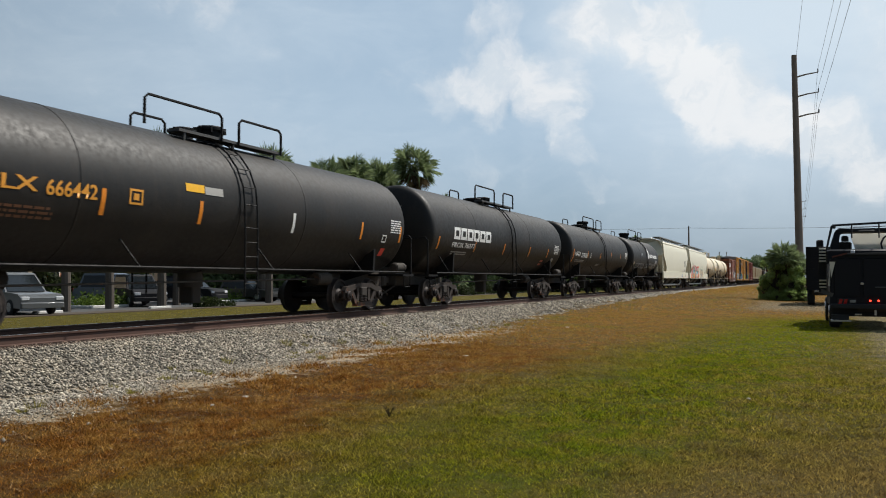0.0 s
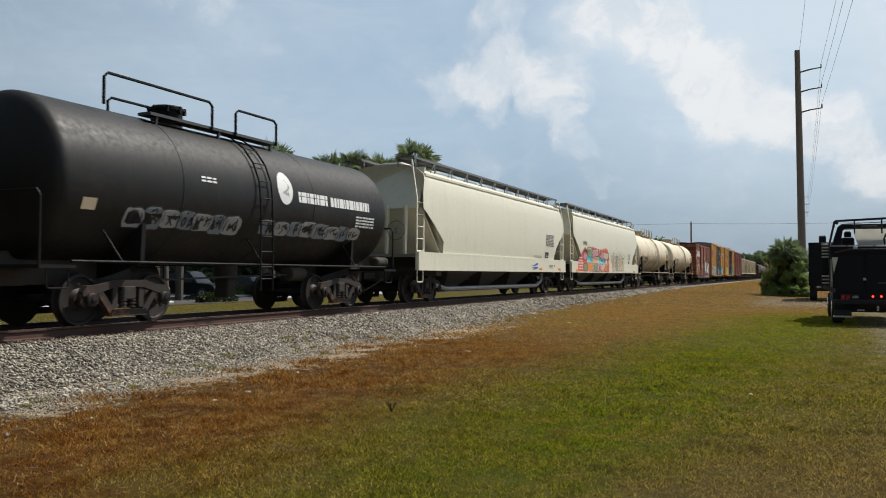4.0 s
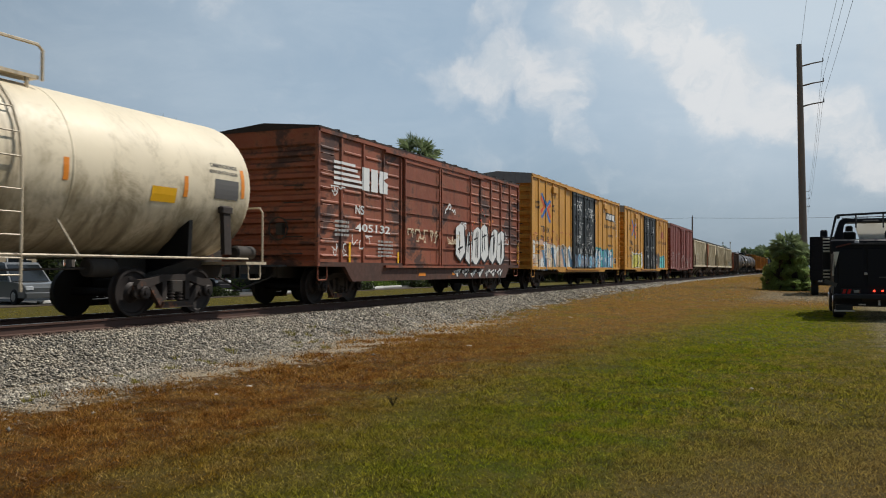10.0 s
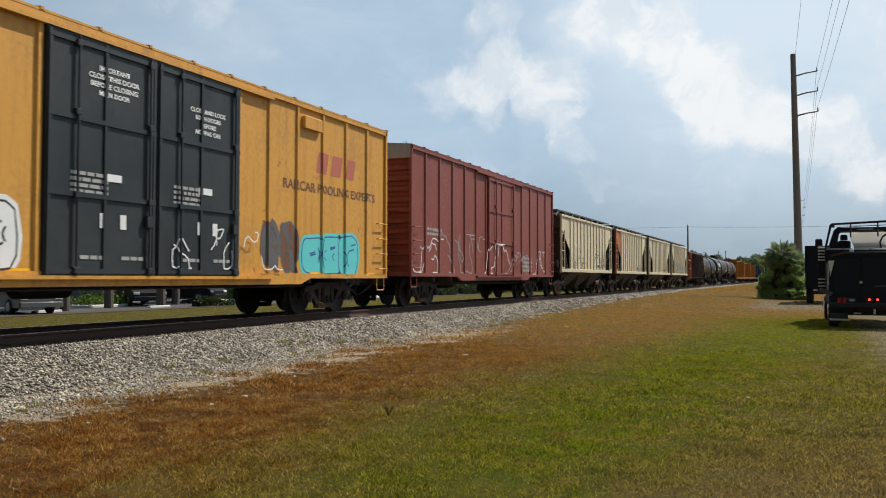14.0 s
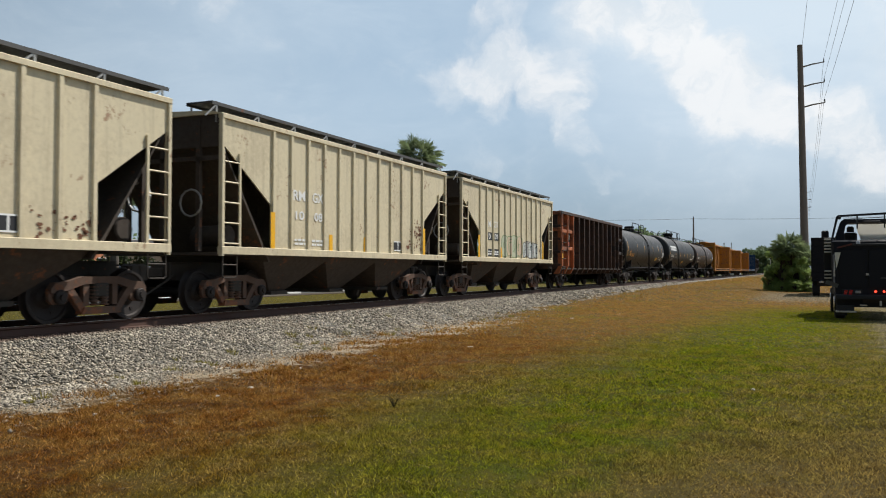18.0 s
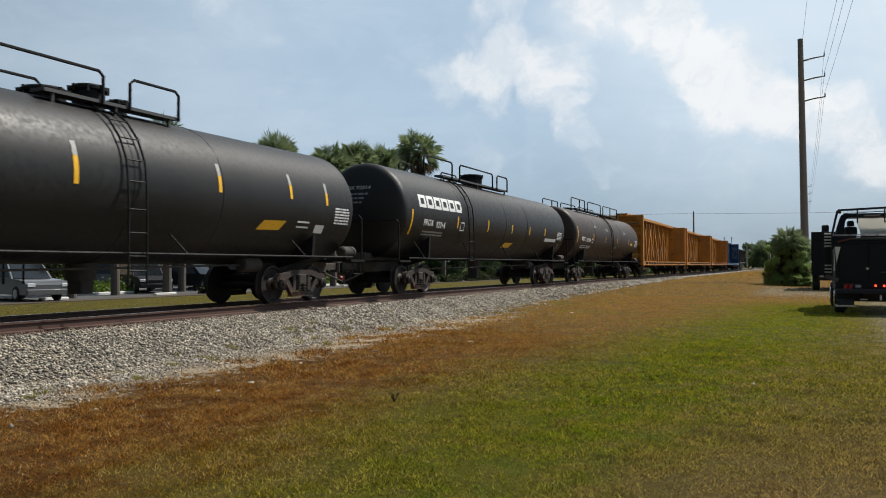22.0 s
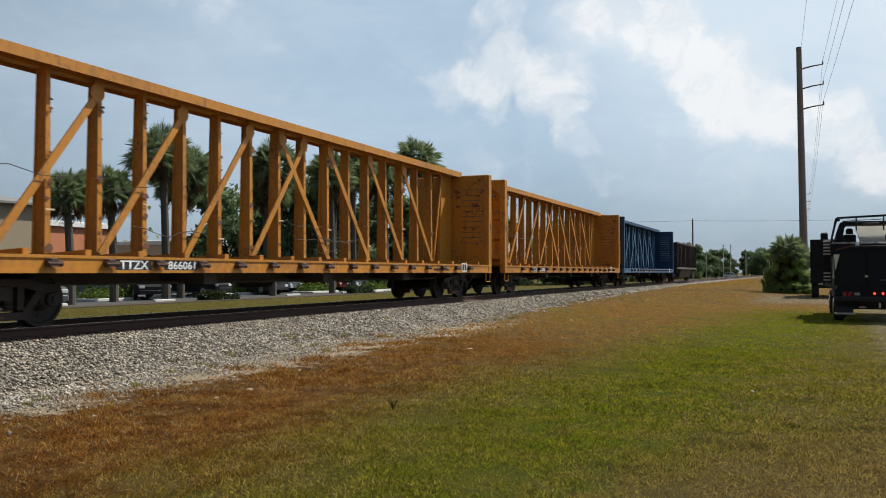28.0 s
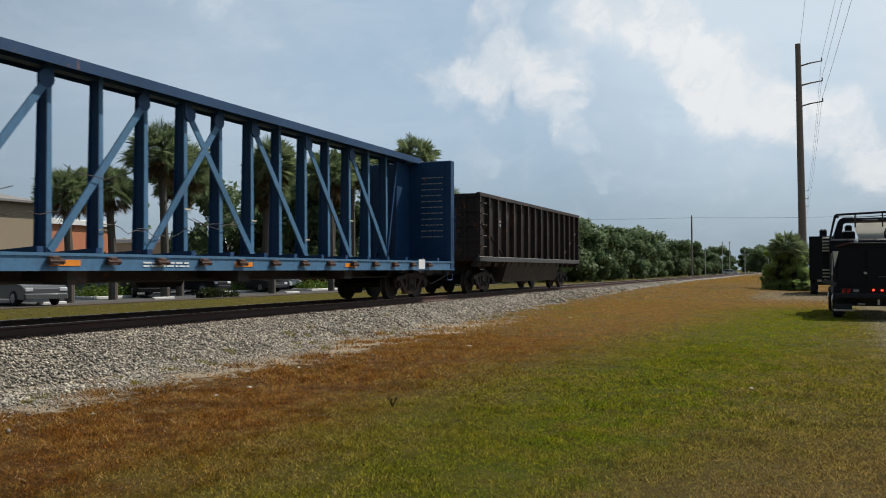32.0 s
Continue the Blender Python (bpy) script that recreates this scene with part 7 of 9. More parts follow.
def hopper_marks():
    e = on_flat(1.612)
    side = lambda y, z, lift: (1.60 - max(0, (z - 2.5)) ** 2 * .045 - max(0, 2.5 - z) ** 2 * .055 + lift + .003, y, z)
    bars(car_e, 5.15, 6.45, 2.24, 2.80, 8, PAINT["smoke"], side, 51, .5)
    decal(car_e, "data_panel", [rect(5.07, 5.60, 1.67, 1.96)], PAINT["ink"], side, .005, "black stencilled data panel")
    decal(car_e, "panel_frame", [rect(5.05, 5.62, 1.95, 1.98), rect(5.05, 5.62, 1.655, 1.68), rect(5.33, 5.36, 1.68, 1.95), rect(5.07, 5.6, 1.76, 1.775)], WHITE, side, .007)
    bars(car_e, 3.37, 4.6, 1.68, 1.80, 2, PAINT["ash"], side, 52)
    sill = on_flat(1.60)
    decal(car_e, "blue_swoosh", [[(2.95, 1.16), (3.35, 1.20), (3.55, 1.26), (3.95, 1.26), (3.75, 1.18), (3.3, 1.14)], [(2.95, 1.32), (3.4, 1.36), (3.6, 1.42), (3.95, 1.44), (3.8, 1.34), (3.3, 1.30)]], PAINT["royal"], sill, .005, "plain blue wave-shaped mark")
    bars(car_e, 3.0, 3.6, 1.22, 1.29, 1, PAINT["royal"], sill, 53)
    for y in (4.3, 7.4):
        decal(car_e, "reflector", [rect(y - .22, y + .22, 1.12, 1.22)], ORANGE, sill, .005)
    decal(car_e, "red_tag", [rect(6.45, 6.58, 1.28, 1.38)], PAINT["brightred"], sill, .005)
    bars(car_e, 5.7, 6.3, 1.22, 1.40, 3, PAINT["smoke"], sill, 54)
    words(car_f, "SHQX", -6.80, -5.90, 2.50, 2.74, DARKLET, side)
    words(car_f, "15088", -6.86, -5.92, 2.05, 2.30, DARKLET, side)
    decal(car_f, "test_box", [rect(-5.75, -5.45, 2.50, 2.52), rect(-5.75, -5.45, 2.2, 2.22), rect(-5.75, -5.73, 2.22, 2.5), rect(-5.47, -5.45, 2.22, 2.5)], DARKLET, side, .005)
    bars(car_f, -7.0, -6.0, 1.70, 1.85, 2, PAINT["smoke"], side, 55)
    both = Stepped(side, sill, 1.622)
    top = [(-.35 - 7.6 * k / 60, 2.34 + .13 * abs(math.sin(k * .62)) + .05 * math.sin(k * .23) - (.45 - .11 * k if k < 4 else 0) - (.10 * (k - 50) if k > 50 else 0)) for k in range(61)]
    decal(car_f, "graffiti", [[(a[0], 1.10), (a[0], a[1]), (b[0], b[1]), (b[0], 1.10)] for a, b in zip(top, top[1:])], PAINT["coral"], both, .003, "scalloped red cloud behind painted letters")
    tones = (("B", -5.80, -4.45, 2.40, ("moss", "teal", "tangerine")), ("E", -4.52, -3.30, 2.34, ("pink", "clay", "moss")), ("A", -3.42, -2.38, 2.28, ("clay", "teal", "pink")), ("S", -2.52, -1.66, 2.25, ("pink", "teal", "sand")), ("T", -1.78, -.62, 2.20, ("sand", "teal", "tangerine")))
    for k, (letter, a, b, high, (upper, middle, lower)) in enumerate(tones):
        up = .0052 + .0012 * k
        words(car_f, letter, a - .08, b + .12, 1.10, high + .03, PAINT["ink"], both, up, label="black rim of a painted letter", bold=.105)
        words(car_f, letter, a - .03, b + .03, 1.15, high, PAINT["chalk"], both, up + .0004, label="white edge of a painted letter", bold=.080)
        cut = (1.13, 1.13 + (high - 1.13) * .36, 1.13 + (high - 1.13) * .68, high + .1)
        for tone, lo, hi in ((lower, cut[0], cut[1]), (middle, cut[1], cut[2]), (upper, cut[2], cut[3])):
            words(car_f, letter, a, b, 1.16, high - .03, PAINT[tone], both, up + .0008, label="bright band of a bubble letter", bold=.068, band=(lo, hi))
    for z0, z1, tone in ((1.72, 2.16, "pink"), (1.12, 1.56, "moss")):
        oval = [(-6.35 + .42 * math.cos(t), (z0 + z1) / 2 + (z1 - z0) * .5 * math.sin(t)) for t in [6.283 * m / 16 for m in range(16)]]
        decal(car_f, "graffiti_rim", [[(y + (y + 6.35) * .12, z + (z - (z0 + z1) / 2) * .12) for y, z in oval]], PAINT["ink"], both, .0052, "black rim of a painted shape")
        decal(car_f, "graffiti_fill", [oval], PAINT[tone], both, .0062, "rounded painted shape")
    bars(car_f, -7.7, -6.85, 1.22, 1.95, 5, PAINT["chalk"], both, 63, .45)
    bubbles(car_f, .45, 3.95, 1.10, 2.08, 6, ("sand", "sand", "ash", "sand"), "smoke", None, 62, both, "sand-coloured bubble graffiti with dark rims")
    speckle(car_f, .1, 4.4, 1.75, 2.45, 40, ("leafgreen", "teal"), 65, both, "green sprayed dots round the graffiti")
    bars(car_f, 5.7, 6.3, 1.95, 2.35, 7, PAINT["ash"], side, 56)
    decal(car_f, "data_panel", [rect(5.75, 6.1, 1.66, 1.82)], PAINT["ink"], side, .005)
    for y in (-8.1, 7.6):
        decal(car_f, "reflector", [rect(y - .3, y + .3, 1.08, 1.20)], ORANGE, sill, .005)


hopper_marks()


def box_marks():
    out = on_flat(1.60)
    ribs_i = ribs_between(7.72, (-3.1, 2.25), 4, 5)
    pi = Ribbed(1.582, 1.60, ribs_i)
    # oxide red car: plain striped mark, number, white graffiti
    for k in range(5):
        decal(car_i, "logo_stripe", [rect(-6.95, -5.4 - .12 * k, 3.05 + k * .135, 3.12 + k * .135)], WHITE, pi, .004, "white stripe of a plain painted mark")
    decal(car_i, "logo_block", [[(-5.5, 3.02), (-5.1, 3.02), (-5.1, 3.64), (-5.5, 3.64)], [(-5.0, 3.02), (-4.62, 3.02), (-4.62, 3.64), (-5.0, 3.64)]], WHITE, pi, .004, "white block of a plain painted mark")
    decal(car_i, "logo_block", [[(-4.5, 3.02), (-4.05, 3.02), (-4.0, 3.3), (-4.3, 3.4), (-4.0, 3.5), (-4.05, 3.64), (-4.5, 3.64), (-4.55, 3.32)]], WHITE, pi, .004, "white block of a plain painted mark")
    words(car_i, "NS", -5.86, -5.42, 2.36, 2.60, WHITE, pi)
    words(car_i, "405132", -5.86, -3.88, 1.90, 2.12, WHITE, pi)
    scrawl(car_i, -6.98, -6.35, 2.5, 3.0, WHITE, 71, pi, .03, 4)
    scrawl(car_i, -7.05, -6.2, 1.25, 1.55, WHITE, 72, pi, .025, 4)
    scrawl(car_i, -5.8, -5.1, 1.45, 1.8, WHITE, 73, pi, .03, 4)
    bars(car_i, -6.9, -6.2, 1.75, 2.2, 4, PAINT["ash"], pi, 74)
    bars(car_i, -4.6, -3.7, 1.25, 1.75, 5, PAINT["ash"], pi, 75)
    leaf_i = on_flat(1.685)
    speckle(car_i, 2.4, 6.0, 1.6, 2.9, 34, ("coral", "tangerine"), 79, pi, "red spray dust round the graffiti")
    spikes(car_i, .75, 5.9, 1.02, 2.60, 6, "chalk", "ink", 76, ((-9, 2.17, leaf_i), (2.33, 9, pi)), "white block graffiti with black shadows")
    spikes(car_i, .75, 5.7, .60, .95, 7, "chalk", "ink", 176, ((-9, 9, on_flat(1.606)),), "feet of the white graffiti on the sill")
    scrawl(car_i, -3.0, -.65, 1.75, 2.10, PAINT["sand"], 77, leaf_i, .045, 13, "cream tag on the door")
    scrawl(car_i, .0, 1.0, 1.75, 2.05, PAINT["sand"], 80, leaf_i, .035, 8, "cream tag on the door")
    scrawl(car_i, .05, .45, 2.75, 3.05, WHITE, 81, leaf_i, .05, 4, "white tag on the door")
    words(car_i, "AMB", 1.15, 1.70, 2.28, 2.52, WHITE, leaf_i, .004)
    scrawl(car_i, 5.2, 6.6, 1.9, 2.4, WHITE, 78, pi, .025, 6)
    decal(car_i, "reflector", [rect(-2.0, -1.5, .70, .80)], ORANGE, on_flat(1.606), .004)
    decal(car_i, "reflector", [rect(.6, .85, .72, .80)], ORANGE, on_flat(1.606), .004)
    decal(car_i, "reflector", [rect(7.5, 7.58, 1.1, 2.0)], YELTAPE, on_flat(1.616), .004)
    decal(car_i, "reflector", [rect(-6.2, -6.1, 1.0, 1.6)], YELTAPE, pi, .006)
    decal(car_i, "reflector", [rect(-3.4, -3.3, 1.0, 1.4)], YELTAPE, pi, .006)
    # the two yellow cars
    ribs_j = ribs_between(9.3, (-2.5, 2.35), 6, 6)
    ribs_k = ribs_between(9.4, (-2.3, 2.6), 6, 6)
    for c, dy, number in ((car_j, 0.0, "670559"), (car_k, 1.0, "667694")):
        p = Ribbed(1.555, 1.60, ribs_j if c is car_j else ribs_k)
        def Y(y):
            return y + min(dy, .3)
        words(c, "next\nload", dy - 8.60, dy - 8.08, 3.62, 3.98, DARKLET, p)
        words(c, "any\nroad", dy - 5.98, dy - 5.45, 3.62, 3.96, DARKLET, p)
        # two chevrons that meet in a cross, red inside blue, with notched ends
        y0, y1, z0, z1 = dy - 7.78, dy - 6.25, 3.08, 4.36
        for colour, up, path in (("royal", .005, ((.10, .98), (.50, .63), (.50, .46), (.12, .14))), ("royal", .005, ((.62, .60), (.97, .80))), ("royal", .005, ((.60, .35), (.93, .03))),
                                 ("brightred", .007, ((.0, .86), (.35, .555), (.0, .33))), ("brightred", .007, ((1.0, .66), (.70, .485), (1.0, .20)))):
            pts = [Vector((y0 + (y1 - y0) * u, z0 + (z1 - z0) * v)) for u, v in path]
            sides = ([], [])
            for q, a in enumerate(pts):
                d = (pts[min(q + 1, len(pts) - 1)] - pts[max(q - 1, 0)]).normalized() * .085
                for sg, line in zip((-1, 1), sides):
                    line.append((a.x - sg * d.y, a.y + sg * d.x))
            tips = []
            if colour == "royal":
                # a barb at each free end
                ends = ((pts[0], pts[0] - pts[1]), (pts[-1], pts[-1] - pts[-2])) if len(pts) > 2 else ((pts[-1], pts[-1] - pts[-2]),)
                for a, d in ends:
                    d = d.normalized()
                    n = Vector((-d.y, d.x)) * (.17 if (d.y > 0) == (d.x < 0) else -.17)
                    tips.append([tuple(a + d * .004), tuple(a + d * .12 + n * .3), tuple(a + d * .03 + n), tuple(a + d * .004 + n * .6)])
            decal(c, "arrow_mark", [sides[0] + sides[1][::-1]] + tips, PAINT[colour], p, up, "arm of crossed arrows in red and blue paint")
        words(c, "TB", Y(-7.78), Y(-7.18), 2.62, 2.88, DARKLET, p)
        words(c, "OX", Y(-7.05), Y(-6.42), 2.58, 2.85, DARKLET, p)
        words(c, number[0], Y(-8.45), Y(-8.25), 2.20, 2.46, DARKLET, p)
        words(c, number[1:3], Y(-7.85), Y(-7.35), 2.18, 2.44, DARKLET, p)
        words(c, number[3:5], Y(-7.05), Y(-6.55), 2.16, 2.42, DARKLET, p)
        words(c, number[5], Y(-6.20), Y(-5.98), 2.14, 2.40, DARKLET, p)
        bars(c, Y(-8.3), Y(-7.9), 1.75, 1.95, 2, PAINT["smoke"], p, 80)
        bars(c, Y(-7.6), Y(-7.2), 1.75, 1.95, 2, PAINT["smoke"], p, 81)
        decal(c, "test_box", [rect(Y(-5.3), Y(-5.05), 2.3, 2.32), rect(Y(-5.3), Y(-5.05), 2.55, 2.57), rect(Y(-5.3), Y(-5.28), 2.32, 2.55), rect(Y(-5.07), Y(-5.05), 2.32, 2.55)], DARKLET, p, .005)
        for y in (-8.6, -3.0, 5.4, 8.2):
            decal(c, "reflector", [rect(Y(y) - .25, Y(y) + .25, .96, 1.06)], YELTAPE, p, .006)
        # tool boxes on the upper side
        for y in (-5.6, 5.2):
            part("door_latch_box", Shape().box(1.56, 1.66, Y(y) - .45, Y(y) + .35, 4.50, 4.80, .02), YELLOW, c)
    leaf = on_flat(1.645)
    stiff = on_flat(1.68)
    for c, d0 in ((car_j, (-2.5, 2.35)), (car_k, (-2.3, 2.6))):
        for k in range(2):
            a = d0[0] + .3 + k * 2.4
            mid = d0[0] + (d0[1] - d0[0]) * (.29 + .5 * k)
            notice = ("CLOSE AND LOCK", "BOTH DOORS", "BEFORE", "MOVING CAR") if k or c is car_j else ("IMPORTANT", "CLOSE THIS DOOR", "BEFORE CLOSING", "MAIN DOOR")
            for q, line in enumerate(notice):
                half = .038 * len(line)
                words(c, line, mid - half, mid + half, 4.40 - .14 * q - .25 * k, 4.49 - .14 * q - .25 * k, WHITE, leaf, .004, bold=.03)
            for q in (-.45, .45):
                bars(c, mid + q - .25, mid + q + .25, 1.22, 1.30, 1, PAINT["ash"], leaf, 95 + k, .8)
                decal(c, "white_panel", [rect(mid + q * .5 - .07, mid + q * .5 + .07, 1.75, 2.0)], PAINT["chalk"], leaf, .006)
            bars(c, a + .2, a + 1.0, 2.3, 2.7, 4, PAINT["ash"], leaf, 92 + k, .6)
            decal(c, "white_panel", [rect(a + .9, a + 1.3, 2.55, 2.68)], WHITE, leaf, .006)
    p = out = Ribbed(1.555, 1.60, ribs_j)
    # first yellow car: slogan, plain mark, blue and cream graffiti
    decal(car_j, "mark_panel", [[(5.45, 3.86), (8.05, 3.84), (8.05, 4.30), (5.45, 4.32)]], PAINT["ink"], out, .004, "black oblong panel of a plain mark")
    decal(car_j, "mark_bar", [[(5.62 + k * .80, 3.93), (6.18 + k * .80, 3.93), (6.32 + k * .80, 4.25), (5.76 + k * .80, 4.25)] for k in range(3)], WHITE, out, .007, "white blocks of a plain mark")
    words(car_j, "Railcar Pooling", 5.16, 8.32, 3.34, 3.60, DARKLET, out)
    words(car_j, "Experts", 5.97, 7.55, 2.82, 3.08, DARKLET, out)
    bars(car_j, 5.9, 7.45, 2.30, 2.46, 1, DARKLET, out, 84, .7)
    scrawl(car_j, 8.2, 8.75, 3.0, 3.9, WHITE, 85, p, .025, 4)
    scrawl(car_j, 7.6, 8.1, 1.6, 2.0, PAINT["rustmark"], 86, p, .02, 4)
    bubbles(car_j, -9.2, -6.3, 1.35, 2.24, 5, ("chalk", "sand", "blush"), "slate", None, 87, p, "cream bubble graffiti with blue-grey rims")
    bubbles(car_j, -9.2, -6.3, .84, 1.55, 4, ("blush", "sand", "chalk"), "slate", None, 287, p, "cream and pink bubble graffiti low on the side")
    graffiti(car_j, -6.6, -2.55, .84, 2.15, ("sand", "chalk", "sand", "blush"), "slate", 6, 187, p, "cream wild lettering with blue-grey rims", halo="sand", rim=1.08)
    for y in (-7.7, -6.2, -4.4, -3.2):
        decal(car_j, "graffiti_limb", [[(y, 1.9), (y + .25, 1.95), (y + .95, .86), (y + .55, .86)]], PAINT["steelblue"], p, .0135, "broad blue stroke through the graffiti")
    for y, z0, z1, text in ((-8.62, 1.84, 1.98, "LD LMT"), (-8.62, 1.62, 1.76, "LT WT"), (-7.85, 1.84, 1.98, "284600")):
        decal(car_j, "stencil_patch", [rect(y - .05, y + .50, z0 - .04, z1 + .04)], PAINT["gold"], p, .0145, "clean yellow patch with stencilled data")
        words(car_j, text, y, y + .44, z0, z1, DARKLET, p, .017)
    scrawl(car_j, -9.0, -2.6, 2.1, 2.7, PAINT["fadedred"], 187, p, .035, 12, "red scribbled outline over the graffiti")
    graffiti(car_j, 2.5, 7.4, .84, 2.2, ("sky", "chalk", "turquoise", "sky"), "navy", 6, 88, p, "pale blue spiky graffiti", halo="teal", rim=1.16)
    graffiti(car_j, -2.2, 2.1, .96, 1.75, ("slate", "sky", "ash", "slate"), "navy", 7, 89, stiff, "blue and white graffiti across the doors", rim=1.1)
    for k in range(4):
        y = -2.0 + 2.25 * (k % 2)
        scrawl(car_j, y, y + 1.5, 2.75 if k < 2 else 3.55, 3.35 if k < 2 else 4.25, WHITE, 94 + k, leaf, .028, 6, "white tags scrawled on the door")
    scrawl(car_j, -2.1, 2.0, 1.7, 2.4, PAINT["chalk"], 99, stiff, .025, 12, "white tags scrawled on the door")
    decal(car_j, "data_panel", [rect(7.75, 8.15, 1.25, 1.6)], PAINT["chalk"], p, .005)
    decal(car_j, "data_panel_print", [rect(7.78, 7.94, 1.28, 1.57), rect(7.97, 8.12, 1.28, 1.57)], PAINT["ink"], p, .008)
    # second yellow car
    p = out = Ribbed(1.555, 1.60, ribs_k)
    ribs_k = ribs_between(9.4, (-2.3, 2.6), 6, 6)
    bubbles(car_k, -6.75, -2.75, .98, 2.06, 7, ("straw", "lemon", "lemon", "lemon", "straw", "lemon", "chalk"), "ink", "chalk", 101, p, "yellow bubble graffiti with black rims and a white halo")
    words(car_k, "206200", -6.80, -6.45, 1.74, 1.84, PAINT["smoke"], p)
    words(car_k, "79800", -6.76, -6.45, 1.58, 1.68, PAINT["smoke"], p)
    bubbles(car_k, 5.2, 7.7, .96, 2.02, 3, ("turquoise", "turquoise", "turquoise"), "navy", "turquoise", 102, p, "turquoise block graffiti with dark rims")
    graffiti(car_k, 3.5, 4.9, .90, 2.3, ("smoke", "rustmark"), "smoke", 2, 103, p, "sooty dark spray patch")
    scrawl(car_k, -5.6, -4.0, 2.12, 2.62, PAINT["smoke"], 104, p, .045, 9)
    scrawl(car_k, .3, 3.9, 1.1, 1.9, WHITE, 105, leaf, .03, 6)
    words(car_k, "RAILCAR POOLING EXPERTS", 4.30, 8.75, 3.0, 3.23, PAINT["rustmark"], out)
    decal(car_k, "mark_bar", [[(5.70 + k * .68, 3.5), (6.18 + k * .68, 3.5), (6.30 + k * .68, 4.02), (5.82 + k * .68, 4.02)] for k in range(3)], PAINT["fadedred"], out, .004, "faded red blocks of a plain mark")
    # maroon car
    p = on_flat(1.555)
    ribs_l = ribs_between(7.87, (-1.2, 1.9), 6, 5)
    for k in range(7):
        y = -7.2 + k * 2.1
        scrawl(car_l, y, y + 1.5, 1.1, 2.2 + .3 * math.sin(k), PAINT["ash"] if k % 3 else WHITE, 110 + k, p if not -1.5 < y + .7 < 2.1 else on_flat(1.69), .035, 5)
    bars(car_l, -6.6, -5.4, 2.3, 2.6, 2, PAINT["ash"], p, 118)
    bars(car_l, 3.2, 4.6, 1.2, 1.9, 4, PAINT["ash"], p, 119)


box_marks()


def rust_spots(wagon_ob, y0, y1, z0, z1, count, seed, where):
    """Flaked paint: small ragged brown patches, thicker together at one side."""
    rng = random.Random(seed)
    out = []
    for i in range(count):
        cy, cz = y1 - (y1 - y0) * rng.random() ** 1.4, z0 + (z1 - z0) * rng.random()
        r = rng.uniform(.012, .05) * (2.0 if rng.random() < .12 else 1)
        out.append([(cy + r * rng.uniform(.6, 1.7) * math.cos(t), cz + r * rng.uniform(.4, 1.0) * math.sin(t)) for t in [6.283 * k / 7 for k in range(7)]])
    return decal(wagon_ob, "rust_patch", out, PAINT["rustmark"], where, .005, "brown rust breaking through the paint")


